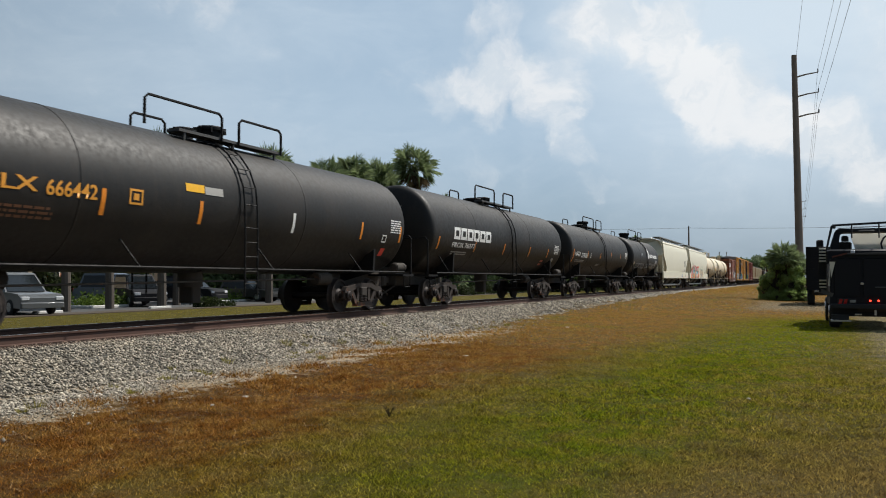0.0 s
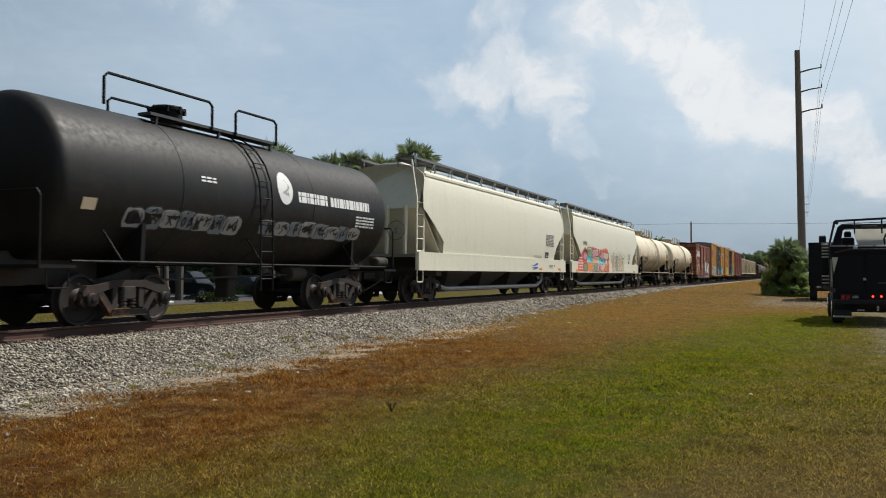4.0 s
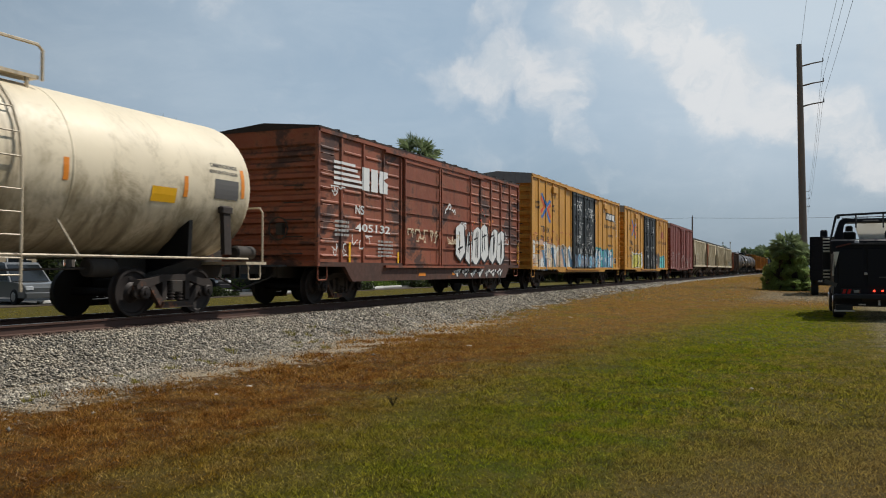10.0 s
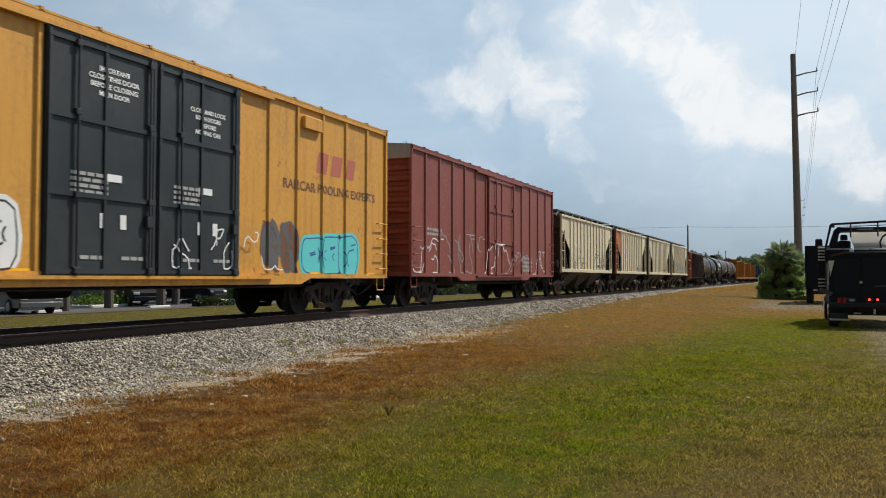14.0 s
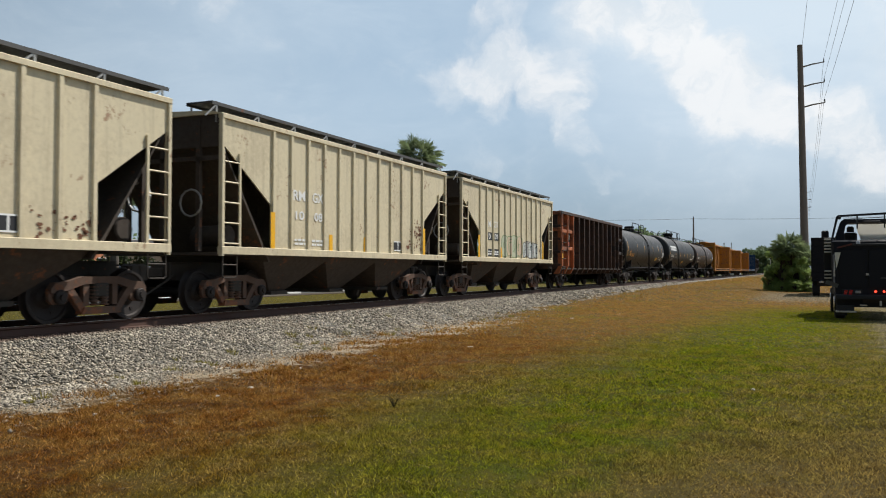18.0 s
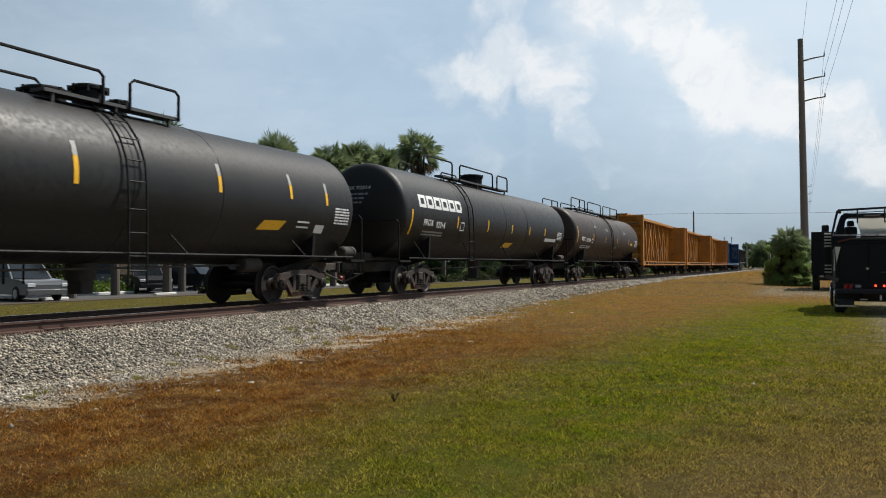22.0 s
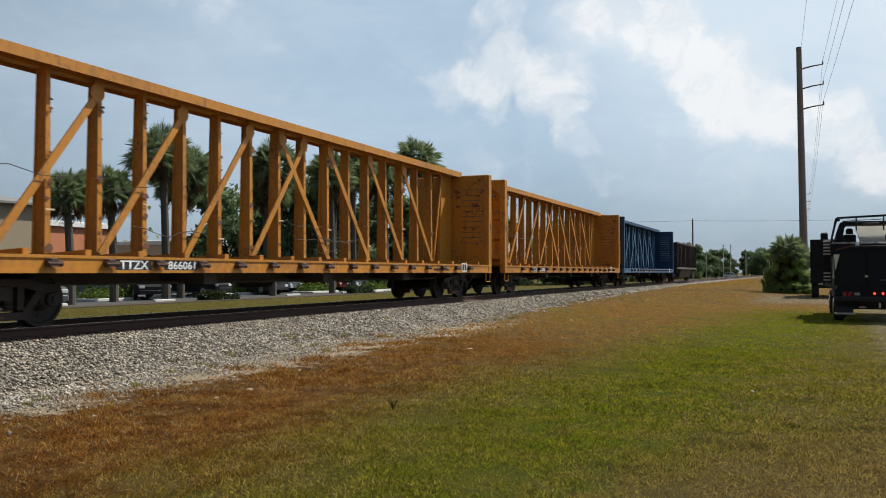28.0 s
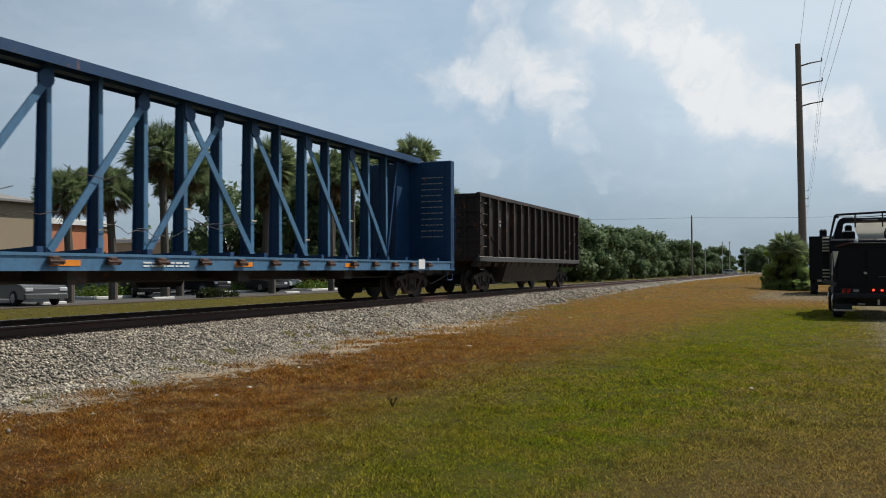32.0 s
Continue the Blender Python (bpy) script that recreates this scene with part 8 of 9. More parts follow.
def rib_marks():
    out = on_flat(1.60)
    p = on_flat(1.555)
    for c, num, seed in ((car_m, ("10", "14"), 1), (car_n, ("10", "03"), 2), (car_o, ("10", "08"), 3), (car_p, ("10", "09"), 4)):
        words(c, "RM", -3.12, -2.62, 2.54, 2.78, WHITE, p)
        words(c, "GX", -2.30, -1.82, 2.54, 2.78, WHITE, p)
        if c is car_p:
            decal(c, "number_panel", [rect(-3.12, -2.52, 2.05, 2.34), rect(-2.36, -1.74, 2.05, 2.34), rect(-3.12, -2.52, 1.44, 1.72), rect(-2.36, -1.74, 1.44, 1.72)], PAINT["ink"], p, .004, "black backing panels for the numbers")
        words(c, num[0], -3.02, -2.66, 2.09, 2.30, WHITE, p, .007)
        words(c, num[1], -2.22, -1.86, 2.09, 2.30, WHITE, p, .007)
        bars(c, -3.06, -2.56, 1.50, 1.68, 2, WHITE, on_flat(1.559), seed, .6)
        bars(c, -2.32, -1.78, 1.50, 1.68, 2, WHITE, on_flat(1.559), seed + 9, .6)
        for y in (-3.97, -1.45, .3, 3.95):
            if abs(y) > 3 and c in (car_m, car_n):
                continue
            a, b = (1.34, 2.2) if abs(y) > 3 else (1.36, 1.80)
            decal(c, "reflector", [rect(y - .08, y + .08, a, b)], YELTAPE, on_flat(1.602) if abs(y) > 3 else p, .005)
        decal(c, "data_panel", [rect(2.0, 2.5, 1.48, 1.74)], PAINT["ink"], p, .005)
        decal(c, "panel_frame", [rect(2.0, 2.5, 1.72, 1.75), rect(2.0, 2.5, 1.47, 1.5), rect(2.23, 2.27, 1.5, 1.72)], WHITE, p, .008)
    flat = p
    ribs = [-5.575 + 1.80 + (11.15 - 3.6) * i / 11 for i in range(12)]
    p = Ribbed(1.555, 1.60, ribs)
    bubbles(car_p, -1.35, .95, 1.44, 2.36, 4, ("mint", "peach"), "moss", None, 121, p, "faint green and peach bubble letters")
    bubbles(car_p, 1.25, 3.15, 1.44, 2.14, 5, ("mist", "ash"), "smoke", None, 221, p, "pale chalky letters with thin dark rims")
    p = flat
    scrawl(car_m, 1.6, 2.7, 1.6, 2.3, DARKLET, 122, p, .05, 4)
    scrawl(car_m, 2.6, 3.85, 1.75, 2.1, DARKLET, 123, p, .022, 9)
    scrawl(car_m, 2.6, 3.85, 1.38, 1.68, DARKLET, 133, p, .022, 8)
    scrawl(car_m, -4.0, -.5, 1.4, 2.0, DARKLET, 124, p, .03, 8)
    rust_spots(car_o, 2.9, 3.85, 1.5, 2.35, 60, 125, p)
    rust_spots(car_m, 3.0, 3.85, 1.5, 2.5, 50, 126, p)
    rust_spots(car_m, -3.8, -3.0, 1.4, 1.9, 22, 128, p)
    rust_spots(car_p, 2.75, 3.85, 1.75, 2.35, 26, 129, p)
    rust_spots(car_n, 2.6, 3.85, 1.4, 1.9, 40, 127, p)
    # the rust-orange corner of the second hopper
    part("rust_corner", Shape().prism([(-5.62, 4.0), (-3.98, 4.0), (-3.98, 2.45), (-4.05, 2.40), (-5.62, 3.56)], "x", 1.551, 1.558), RUSTY, car_n, "corner panel worn to orange rust")
    part("rust_post", Shape().box(1.50, 1.606, -5.665, -5.57, 1.2, 4.1), RUSTY, car_n)
    # gondola stencils
    q = on_flat(1.425)
    decal(car_q, "name_panel", [rect(-6.0, -5.1, 2.07, 2.78)], PAINT["ink"], q, .004, "black name panel")
    words(car_q, "STKX", -5.78, -5.12, 2.46, 2.72, WHITE, q, .008)
    words(car_q, "STKX", -5.775, -5.125, 2.465, 2.725, WHITE, q, .010)
    bars(car_q, -5.95, -5.12, 2.14, 2.38, 1, PAINT["fadedred"], on_flat(1.429), 131, .85)
    decal(car_q, "reflector", [rect(-6.95, -6.5, 1.50, 1.76)], YELTAPE, on_flat(1.46), .004, "yellow reflector plate")
    for y, z in ((-3.3, 1.30), (-.2, 2.9), (3.2, 2.5)):
        decal(car_q, "reflector", [rect(y - .14, y + .14, z - .05, z + .05)], YELTAPE, on_flat(1.405), .004)
    bars(car_y, -5.0, -4.6, 2.6, 2.9, 2, PAINT["ash"], on_flat(1.465), 130)
    decal(car_y, "white_plate", [rect(.55, .75, 2.4, 2.7), rect(-4.0, -3.85, 2.9, 3.1)], PAINT["ash"], on_flat(1.465), .004)


rib_marks()


def beam_marks():
    s = on_flat(1.585)
    for c, txt, o in ((car_u, "866082", 0), (car_v, "866061", .36), (car_w, "864106", .10)):
        decal(c, "sill_panel", [rect(o - 7.62, o - 6.78, .945, 1.12), rect(o - 6.44, o - 5.56, .945, 1.12)], PAINT["ink"], s, .004)
        words(c, "TTZX", o - 7.54, o - 6.86, .955, 1.11, WHITE, s, .008)
        words(c, txt, o - 6.36, o - 5.62, .955, 1.11, WHITE, s, .008)
        decal(c, "data_panel", [rect(8.3, 8.75, .93, 1.22)], WHITE, on_flat(1.60), .006)
        decal(c, "data_panel_print", [rect(8.35, 8.5, .97, 1.18), rect(8.55, 8.7, .97, 1.18)], PAINT["ink"], on_flat(1.60), .009)
        bars(c, 6.0, 7.2, .97, 1.08, 1, PAINT["ink"], s, 141)
    decal(car_x, "sill_panel", [rect(-8.50, -7.90, .945, 1.12)], PAINT["navy"], s, .004)
    decal(car_x, "sill_panel", [rect(-7.35, -6.40, .945, 1.12)], PAINT["navy"], s, .004)
    words(car_x, "SMW", -8.45, -7.98, .96, 1.11, WHITE, s, .008)
    words(car_x, "735837", -7.28, -6.48, .96, 1.11, WHITE, s, .008)
    words(car_x, "735837", .55, 1.15, 3.86, 4.02, WHITE, lambda u, z, lift: (u, -11.125 + .12 - lift, z), .006)
    bars(car_x, .62, 1.12, 3.30, 3.52, 3, PAINT["ash"], lambda u, z, lift: (u, -11.125 + .24 - lift, z), 142, .4)
    bars(car_x, -3.2, -2.0, .96, 1.08, 2, PAINT["chalk"], s, 143, .5)
    decal(car_x, "data_panel", [rect(8.3, 8.75, .93, 1.22)], WHITE, on_flat(1.60), .006)
    for y in (-4.9, -.3, 4.2):
        decal(car_x, "reflector", [rect(y - .3, y + .3, .97, 1.07)], ORANGE, s, .004)
    for c in (car_u, car_v, car_w, car_x):
        off = {id(car_v): .36, id(car_w): .10, id(car_x): .28}.get(id(c), 0)
        h = {id(car_u): 11.5, id(car_v): 11.275, id(car_w): 11.05, id(car_x): 11.125}[id(c)]
        # stencils on the inner face of the trailing bulkhead, seen beside the fence
        inner = lambda y, z, lift: (y, h - .282 - lift, z)
        m = PAINT["ink"] if c is not car_x else PAINT["ash"]
        # slots in the bulkhead posts, and stencils on the leading end
        for e in (-h + .13, h - .13):
            decal(c, "post_slot", [[(e + .035 * math.cos(t), 2.62 + .12 * math.sin(t)) for t in [6.283 * q / 12 for q in range(12)]]], PAINT["ink"], on_flat(1.60), .003, "dark slot through the post")
        if c is not car_x:
            bars(c, .45, 1.20, 3.88, 4.00, 1, PAINT["smoke"], lambda u, z, lift: (u, -h + .12 - lift, z), 144, .9)
        bars(c, .5, 1.30, 2.0, 4.2, 11, PAINT["smoke"] if c is not car_x else m, inner, 150, .16)
        if c is not car_x:
            rust_spots(c, .3, 1.45, 1.3, 4.4, 70, 151 + int(h * 10), inner)
            scrawl(c, .75, 1.25, 3.0, 3.5, PAINT["rustmark"], 171 + int(h * 10), inner, .02, 3, "dark scrawled paint marks")
        # rust flecks on the near flanges, and torn wrapping
        if c is not car_x:
            for k in range(16):
                y = off / 2 + (-7.5 + k) * 1.2 * (1 - off / 16)
                rust_spots(c, y - .035, y + .035, 1.2, 4.4, 12, 300 + k, on_flat(.166))
        for k in range(7):
            y = off / 2 + (-6.5 + 2 * k) * 1.2 * (1 - off / 16)
            strip(c, y + .02, 2.0 + .35 * math.sin(k * 2.3), 2.03 + .35 * math.sin(k * 2.3), PAINT["sand"], on_flat(.190), .19, "torn_wrap")


beam_marks()

# ---------------------------------------------------------------- plants
def leaf_material(name, dark, light, share=.5):
    m, n, bsdf = shader(name)
    geo = n.add("ShaderNodeNewGeometry")
    at = n.add("ShaderNodeTexCoord").outputs["Object"]
    f = n.math("ADD", n.math("MULTIPLY", geo.outputs["Random Per Island"], 0.6), n.math("MULTIPLY", n.noise(at, 0.8, 3), 0.4))
    colour = n.mix(f, rgb(*dark), rgb(*light))
    n.set(bsdf, "Base Color", colour)
    n.set(bsdf, "Roughness", 0.6)
    n.set(bsdf, "Specular IOR Level", 0.3)
    glow_through(n, bsdf, colour, share)
    return m


PALMLEAF = leaf_material("palm_frond", (0.10, 0.14, 0.065), (0.36, 0.43, 0.22), .6)
DEADLEAF = leaf_material("dry_frond", (0.09, 0.06, 0.03), (0.22, 0.16, 0.09))
# Lighter, bluer green: haze over the far tree line is put into the colour.
LEAF = leaf_material("broad_leaves", (0.050, 0.085, 0.040), (0.210, 0.275, 0.125))
HEDGE = leaf_material("bright_hedge", (0.040, 0.075, 0.010), (0.13, 0.19, 0.03))
# Bark toned down: the trunks' shaded side is put into the colour.
BARK = plain("grey_bark", (0.085, 0.070, 0.057), 0.9, vary=0.4, scale=9, relief=0.7)


def palm(seed, height, spread=2.6):
    rng = random.Random(seed)
    p = thing("palm_tree", "cabbage palm with a shaggy round crown of fans", "palm", "palms beside the car park")
    lean = (rng.uniform(-.3, .3), rng.uniform(-.3, .3))
    path = [(lean[0] * (k / 6) ** 2, lean[1] * (k / 6) ** 2, (height - 1.3) * k / 6) for k in range(7)]
    s = Shape().tube(path, .24, 10, .17)
    for i in range(26):
        k = 0.62 + 0.38 * i / 26
        a = i * 2.4
        x, y, z = lean[0] * k * k, lean[1] * k * k, (height - 1.3) * k
        s.tube([(x + .15 * math.cos(a), y + .15 * math.sin(a), z), (x + .30 * math.cos(a), y + .30 * math.sin(a), z + .22)], .04, 4, .015)
    part("trunk", s, BARK, p, "grey trunk with old leaf stubs")
    top = Vector((lean[0], lean[1], height - 1.3))
    down = Vector((0, 0, -1))
    for name, mat, count, lo, hi in (("crown", PALMLEAF, 84, -.60, .99), ("dry_fronds", DEADLEAF, 14, -.97, -.70)):
        s = Shape()
        for i in range(count):
            a = i * 2.39996 + rng.uniform(-.4, .4)
            e = math.asin(lo + (hi - lo) * (i + rng.random()) / count)
            d = Vector((math.cos(a) * math.cos(e), math.sin(a) * math.cos(e), math.sin(e)))
            side = d.cross(Vector((0, 0, 1))).normalized()
            up = side.cross(d)
            # each fan is turned about its own stalk
            roll = rng.uniform(-1.4, 1.4)
            side, up = side * math.cos(roll) + up * math.sin(roll), up * math.cos(roll) - side * math.sin(roll)
            l = spread * rng.uniform(.26, .56)
            hub = top + Vector((d.x, d.y, d.z * .92)) * l
            s.tube([top, (top + hub) * .5 + Vector((0, 0, .06)), hub], .018, 3)
            r = spread * rng.uniform(.38, .50)
            m = 21
            for j in range(m):
                # narrow segments that fold along the rib and hang at their tips
                t = -1.25 + 2.5 * (j + rng.uniform(-.3, .3)) / (m - 1)
                w = d * math.cos(t) + side * math.sin(t)
                long = r * rng.uniform(.82, 1.10) * (1 - .20 * abs(t) / 1.25)
                half = hub + w * long * .52 + up * r * (.06 if j % 2 else .02)
                tip = hub + w * long * .92 + down * long * rng.uniform(.0, .14)
                q = (side * math.cos(t) - d * math.sin(t)) * r * .017
                s.add([hub, half - q, tip, half + q], [(0, 1, 2), (0, 2, 3)])
        part(name, s.mesh(name, mat), mat, p)
    return p


PALM_A, PALM_B, PALM_C, PALM_LOW = palm(1, 9.0, 2.3), palm(2, 7.6, 2.1), palm(5, 11.0, 2.5), palm(8, 4.0, 1.45)


def place_palms():
    spots = [(PALM_C, -31, 65.0, 12.75), (PALM_A, -31, 34.2, 9.0), (PALM_B, -31, 28.0, 6.2), (PALM_B, -32, 31.6, 6.8), (PALM_A, -33, 37.6, 8.6),
             (PALM_A, -31, 43.8, 9.6), (PALM_B, -33.5, 46.5, 8.6), (PALM_A, -31, 51.0, 9.75), (PALM_C, -32, 55.8, 10.7), (PALM_B, -34, 56.0, 9.8), (PALM_C, -35, 63.0, 11.2), (PALM_B, -30.5, 69.5, 9.2), (PALM_A, -36, 41.0, 8.0), (PALM_B, -32.5, 62.2, 11.6)]
    used = set()
    for i, (src, x, y, h) in enumerate(spots):
        base = {PALM_A: 9.0, PALM_B: 7.6, PALM_C: 11.0}[src]
        k = h / base
        m = pose(x, y, 0, 0, 0, i * 71)
        if src not in used:
            used.add(src)
            ob = src
            ob.matrix_basis = m
        else:
            ob = copy_thing(src, m)
        ob.scale = (0.5 + 0.5 * k, 0.5 + 0.5 * k, k)


place_palms()


def broadleaf(seed, height, width, leaf=LEAF, label="dense dark green broadleaf tree", count=2600, size=.17, low=.28, mid=.55, half=.5, clump_count=17):
    rng = random.Random(seed)
    t = thing("tree", label, "tree", "trees along the railway")
    s = Shape().tube([(0, 0, 0), (.1, .05, height * .18), (.05, -.1, height * .42)], .20, 8, .10)
    clumps = []
    for i in range(clump_count):
        a = rng.uniform(0, 6.283)
        k = rng.uniform(low + .05, .88)
        rr = width * .5 * math.sqrt(max(.05, 1 - ((k - mid) / half) ** 2)) * rng.uniform(.35, .95)
        c = Vector((math.cos(a) * rr, math.sin(a) * rr, height * k))
        clumps.append((c, rng.uniform(.18, .30) * width * .55))
        s.tube([(.05, -.1, height * rng.uniform(.18, .40)), tuple(c * .5 + Vector((0, 0, height * .15))), tuple(c)], .06, 5, .02)
    clumps.append((Vector((0, 0, height * .84)), width * .16))
    part("trunk", s, BARK, t)
    s = Shape()
    for i in range(count):
        c, r = clumps[i % len(clumps)]
        d = Vector((rng.gauss(0, 1), rng.gauss(0, 1), rng.gauss(0, .8))).normalized()
        p = c + d * r * rng.uniform(.55, 1.08)
        u = Vector((rng.gauss(0, 1), rng.gauss(0, 1), rng.gauss(0, 1))).normalized()
        v = u.cross(d + Vector((.01, .02, .03))).normalized()
        q = size * rng.uniform(.6, 1.5)
        s.add([p - u * q, p + v * q * .55, p + u * q, p - v * q * .55], [(0, 1, 2, 3)])
    part("crown", s.mesh("crown", leaf), leaf, t)
    return t


def place_trees():
    a, b = broadleaf(11, 8.6, 8.4, count=8000, size=.24, low=.05, mid=.45, half=.6, clump_count=30), broadleaf(12, 7.8, 7.6, count=7500, size=.24, low=.05, mid=.45, half=.6, clump_count=28)
    spots = []
    y = 97.0
    k = 0
    while y < 330:
        spots.append((-27.5 + 2.2 * math.sin(k * 1.9), y, .92 + .16 * math.sin(k * 2.7)))
        y += 4.6 + 0.022 * (y - 97) * 2
        k += 1
    # the clump of trees behind the palms, and a green wall further left behind the lot
    spots += [(-37, 56, 1.12), (-38, 60, 1.2), (-42, 53, 1.0), (-36, 68, 1.1), (-39, 74, 1.05), (-34, 80, .95), (-33, 88, .9), (-44, 64, 1.2)]
    # far end of the line
    spots += [(-9 - 3 * i, 390 + 22 * (i % 3), 1.3 + .3 * (i % 2)) for i in range(6)] + [(14, 360, 1.4), (26, 340, 1.3), (40, 370, 1.5), (60, 380, 1.4)]
    for i, (x, y, k) in enumerate(spots):
        src = (a, b)[i % 2]
        m = pose(x, y, 0, 0, 0, i * 53)
        ob = src if i < 2 else copy_thing(src, m)
        ob.matrix_basis = m
        ob.scale = (k, k, k)
    # thicket beside the drive, with a low palm standing in it
    scrub = leaf_material("scrub_leaves", (0.20, 0.28, 0.09), (0.46, 0.56, 0.20), .66)
    bush = broadleaf(21, 3.3, 2.7, scrub, "round yellow-green roadside thicket", 6500, .085, .0, .40, .62, 34)
    bush.name = "bush"
    tagged(bush, category="bush", group="roadside thickets")
    bush.matrix_basis = pose(-1.75, 66.6, 0, 0, 0, 40)
    bush.scale = (.92, .92, .98)
    for x, y, a, k, z in ((-.75, 66.2, 80, .80, .88), (.20, 65.6, 160, .50, .52), (-2.35, 66.3, 200, .45, .50), (-.3, 66.8, 300, .62, .66), (-.7, 64.9, 20, .42, .26), (.25, 64.8, 110, .40, .22), (-1.6, 65.0, 250, .36, .20)):
        copy_thing(bush, pose(x, y, 0, 0, 0, a)).scale = (k, k, z)
    for x, y, a, k in ((-1.65, 66.4, 30, 1.24), (-1.05, 66.6, 140, 1.16), (-.5, 67.2, 250, .92)):
        low = PALM_LOW if k > 1.1 else copy_thing(PALM_LOW, pose(0, 0, 0))
        low.matrix_basis = pose(x, y, 0, 0, 0, a)
        low.scale = (k, k, k)
        tagged(low, "low cabbage palm standing in a green thicket", group="roadside thickets")


place_trees()

# ---------------------------------------------------------------- car park and far side
# Asphalt toned dark: tree shade over the car park is put into its colour.
ASPHALT = plain("shade_toned_asphalt", (0.060, 0.059, 0.057), 0.9, vary=0.3, scale=3, relief=0.3)
CONCRETE = plain("pale_concrete", (0.52, 0.51, 0.48), 0.85, vary=0.15, scale=4, relief=0.2)
GLASS = plain("dark_car_glass", (0.012, 0.015, 0.018), 0.08, relief=0)
RUBBER = plain("tyre_rubber", (0.02, 0.02, 0.02), 0.85)
ALLOY = plain("alloy_rim", (0.45, 0.45, 0.46), 0.3, 0.9, relief=0)
REDLAMP = plain("red_lamp_glass", (0.45, 0.01, 0.01), 0.25, relief=0)
HEADLAMP = plain("clear_lamp_glass", (0.65, 0.66, 0.68), 0.15, relief=0)
DARKEDGE = plain("dark_edge_tone", (0.055, 0.040, 0.026), 0.95, vary=0.4, scale=8, relief=0.7)


def glowing(name, colour, strength):
    m, n, bsdf = shader(name)
    n.set(bsdf, "Base Color", rgb(*colour))
    n.set(bsdf, "Emission Color", rgb(*colour)), n.set(bsdf, "Emission Strength", strength)
    return m


BRAKELIGHT = glowing("lit_brake_lamp", (1.0, 0.06, 0.03), 3.0)


def make_lot():
    s = Shape().box(-75, -29.6, -20, 92, -.05, .02)
    tagged(part("car_park", s, ASPHALT), "grey asphalt car park, toned dark for tree shade", "car park", kind="structure")
    # dark strip along the near edge of the asphalt
    s = Shape().box(-29.6, -28.3, -10, 80, -.03, .05, .02)
    tagged(part("mulch_bed", s, DARKEDGE), "dark strip between the grass and the asphalt", "planting bed", kind="structure")
    for i in range(9):
        y = 19.5 + i * 6.2 + (i % 3) * .7
        s = Shape().box(-30.4, -30.2, y - .75, y + .75, .02, .13, .03)
        tagged(part("wheel_stop", s, CONCRETE), "pale concrete wheel stop on asphalt", "wheel stop", "wheel stops")
    # planted islands
    for i, (x, y, l) in enumerate(((-34, 33, 1.6), (-35, 44, 2.6), (-33, 52, 1.8), (-39, 27, 2.4), (-32, 60, 2.5), (-41, 38, 3.0))):
        isle = thing("planting_island", "kerbed island with low bright green shrubs", "planting", "planted islands", at=pose(x, y, 0))
        part("kerb", Shape().box(-.9, .9, -l, l, 0, .16, .04), CONCRETE, isle)
        rng = random.Random(i)
        h = Shape()
        for k in range(900):
            p = Vector((rng.uniform(-.8, .8), rng.uniform(-l + .1, l - .1), .15 + abs(rng.gauss(0, .28))))
            u = Vector((rng.gauss(0, 1), rng.gauss(0, 1), rng.gauss(0, 1))).normalized() * .10
            v = u.cross(Vector((rng.gauss(0, 1), rng.gauss(0, 1), rng.gauss(0, 1)))).normalized() * .06
            h.add([p - u, p + v, p + u, p - v], [(0, 1, 2, 3)])
        part("shrubs", h.mesh("shrubs", HEDGE), HEDGE, isle)


make_lot()


def make_hedges():
    """Low clipped shrubs between the grass and the car park."""
    rng = random.Random(31)
    # Leaves darkened: the shade round these shrubs is put into their colour.
    shade = leaf_material("shaded_shrub_leaves", (0.010, 0.018, 0.007), (0.048, 0.064, 0.020))
    for i, (y, l, h, x) in enumerate([(q, m, 3.0 - .4 * (q % 2), -53.2) for q, m in ((33.5, 2.4), (38.0, 2.0), (43.0, 2.2), (46.5, 1.6), (50.5, 2.6), (54.5, 2.4))] + [q + (-29.0,) for q in ((6.0, 3.0, 1.0), (12.0, 2.9, 1.05), (17.5, 2.6, 1.1), (36.0, 1.4, .55), (51.5, 1.6, .6), (62.0, 2.0, .7), (67.5, 2.0, .7), (74.0, 3.0, .9), (81.0, 3.2, 1.2), (88.5, 3.2, 1.4))]):
        hedge = thing("hedge", "low dark green shrubs edging a car park" if h < 2 else "tall dark green shrubs before a building", "hedge", "shrubs along the car park", at=pose(x, y, 0))
        stems, s = Shape(), Shape()
        for k in range(int(l * 5)):
            q = rng.uniform(-l, l)
            stems.tube([(rng.uniform(-.2, .2), q, 0), (rng.uniform(-.3, .3), q + rng.uniform(-.2, .2), h * .8)], .018, 4)
        for k in range(int(l * 900)):
            q = rng.uniform(-l, l)
            p = Vector((rng.gauss(0, .25 if h < 2 else .5), q, h * (.12 + .85 * rng.random()) * (.8 + .3 * math.sin(q * 2.2 + i))))
            u = Vector((rng.gauss(0, 1), rng.gauss(0, 1), rng.gauss(0, 1))).normalized() * (.085 if h < 2 else .19)
            v = u.cross(Vector((rng.gauss(0, 1), rng.gauss(0, 1), rng.gauss(0, 1)))).normalized() * (.05 if h < 2 else .11)
            s.add([p - u, p + v, p + u, p - v], [(0, 1, 2, 3)])
        part("stems", stems, BARK, hedge)
        part("leaves", s.mesh("leaves", shade), shade, hedge)


make_hedges()


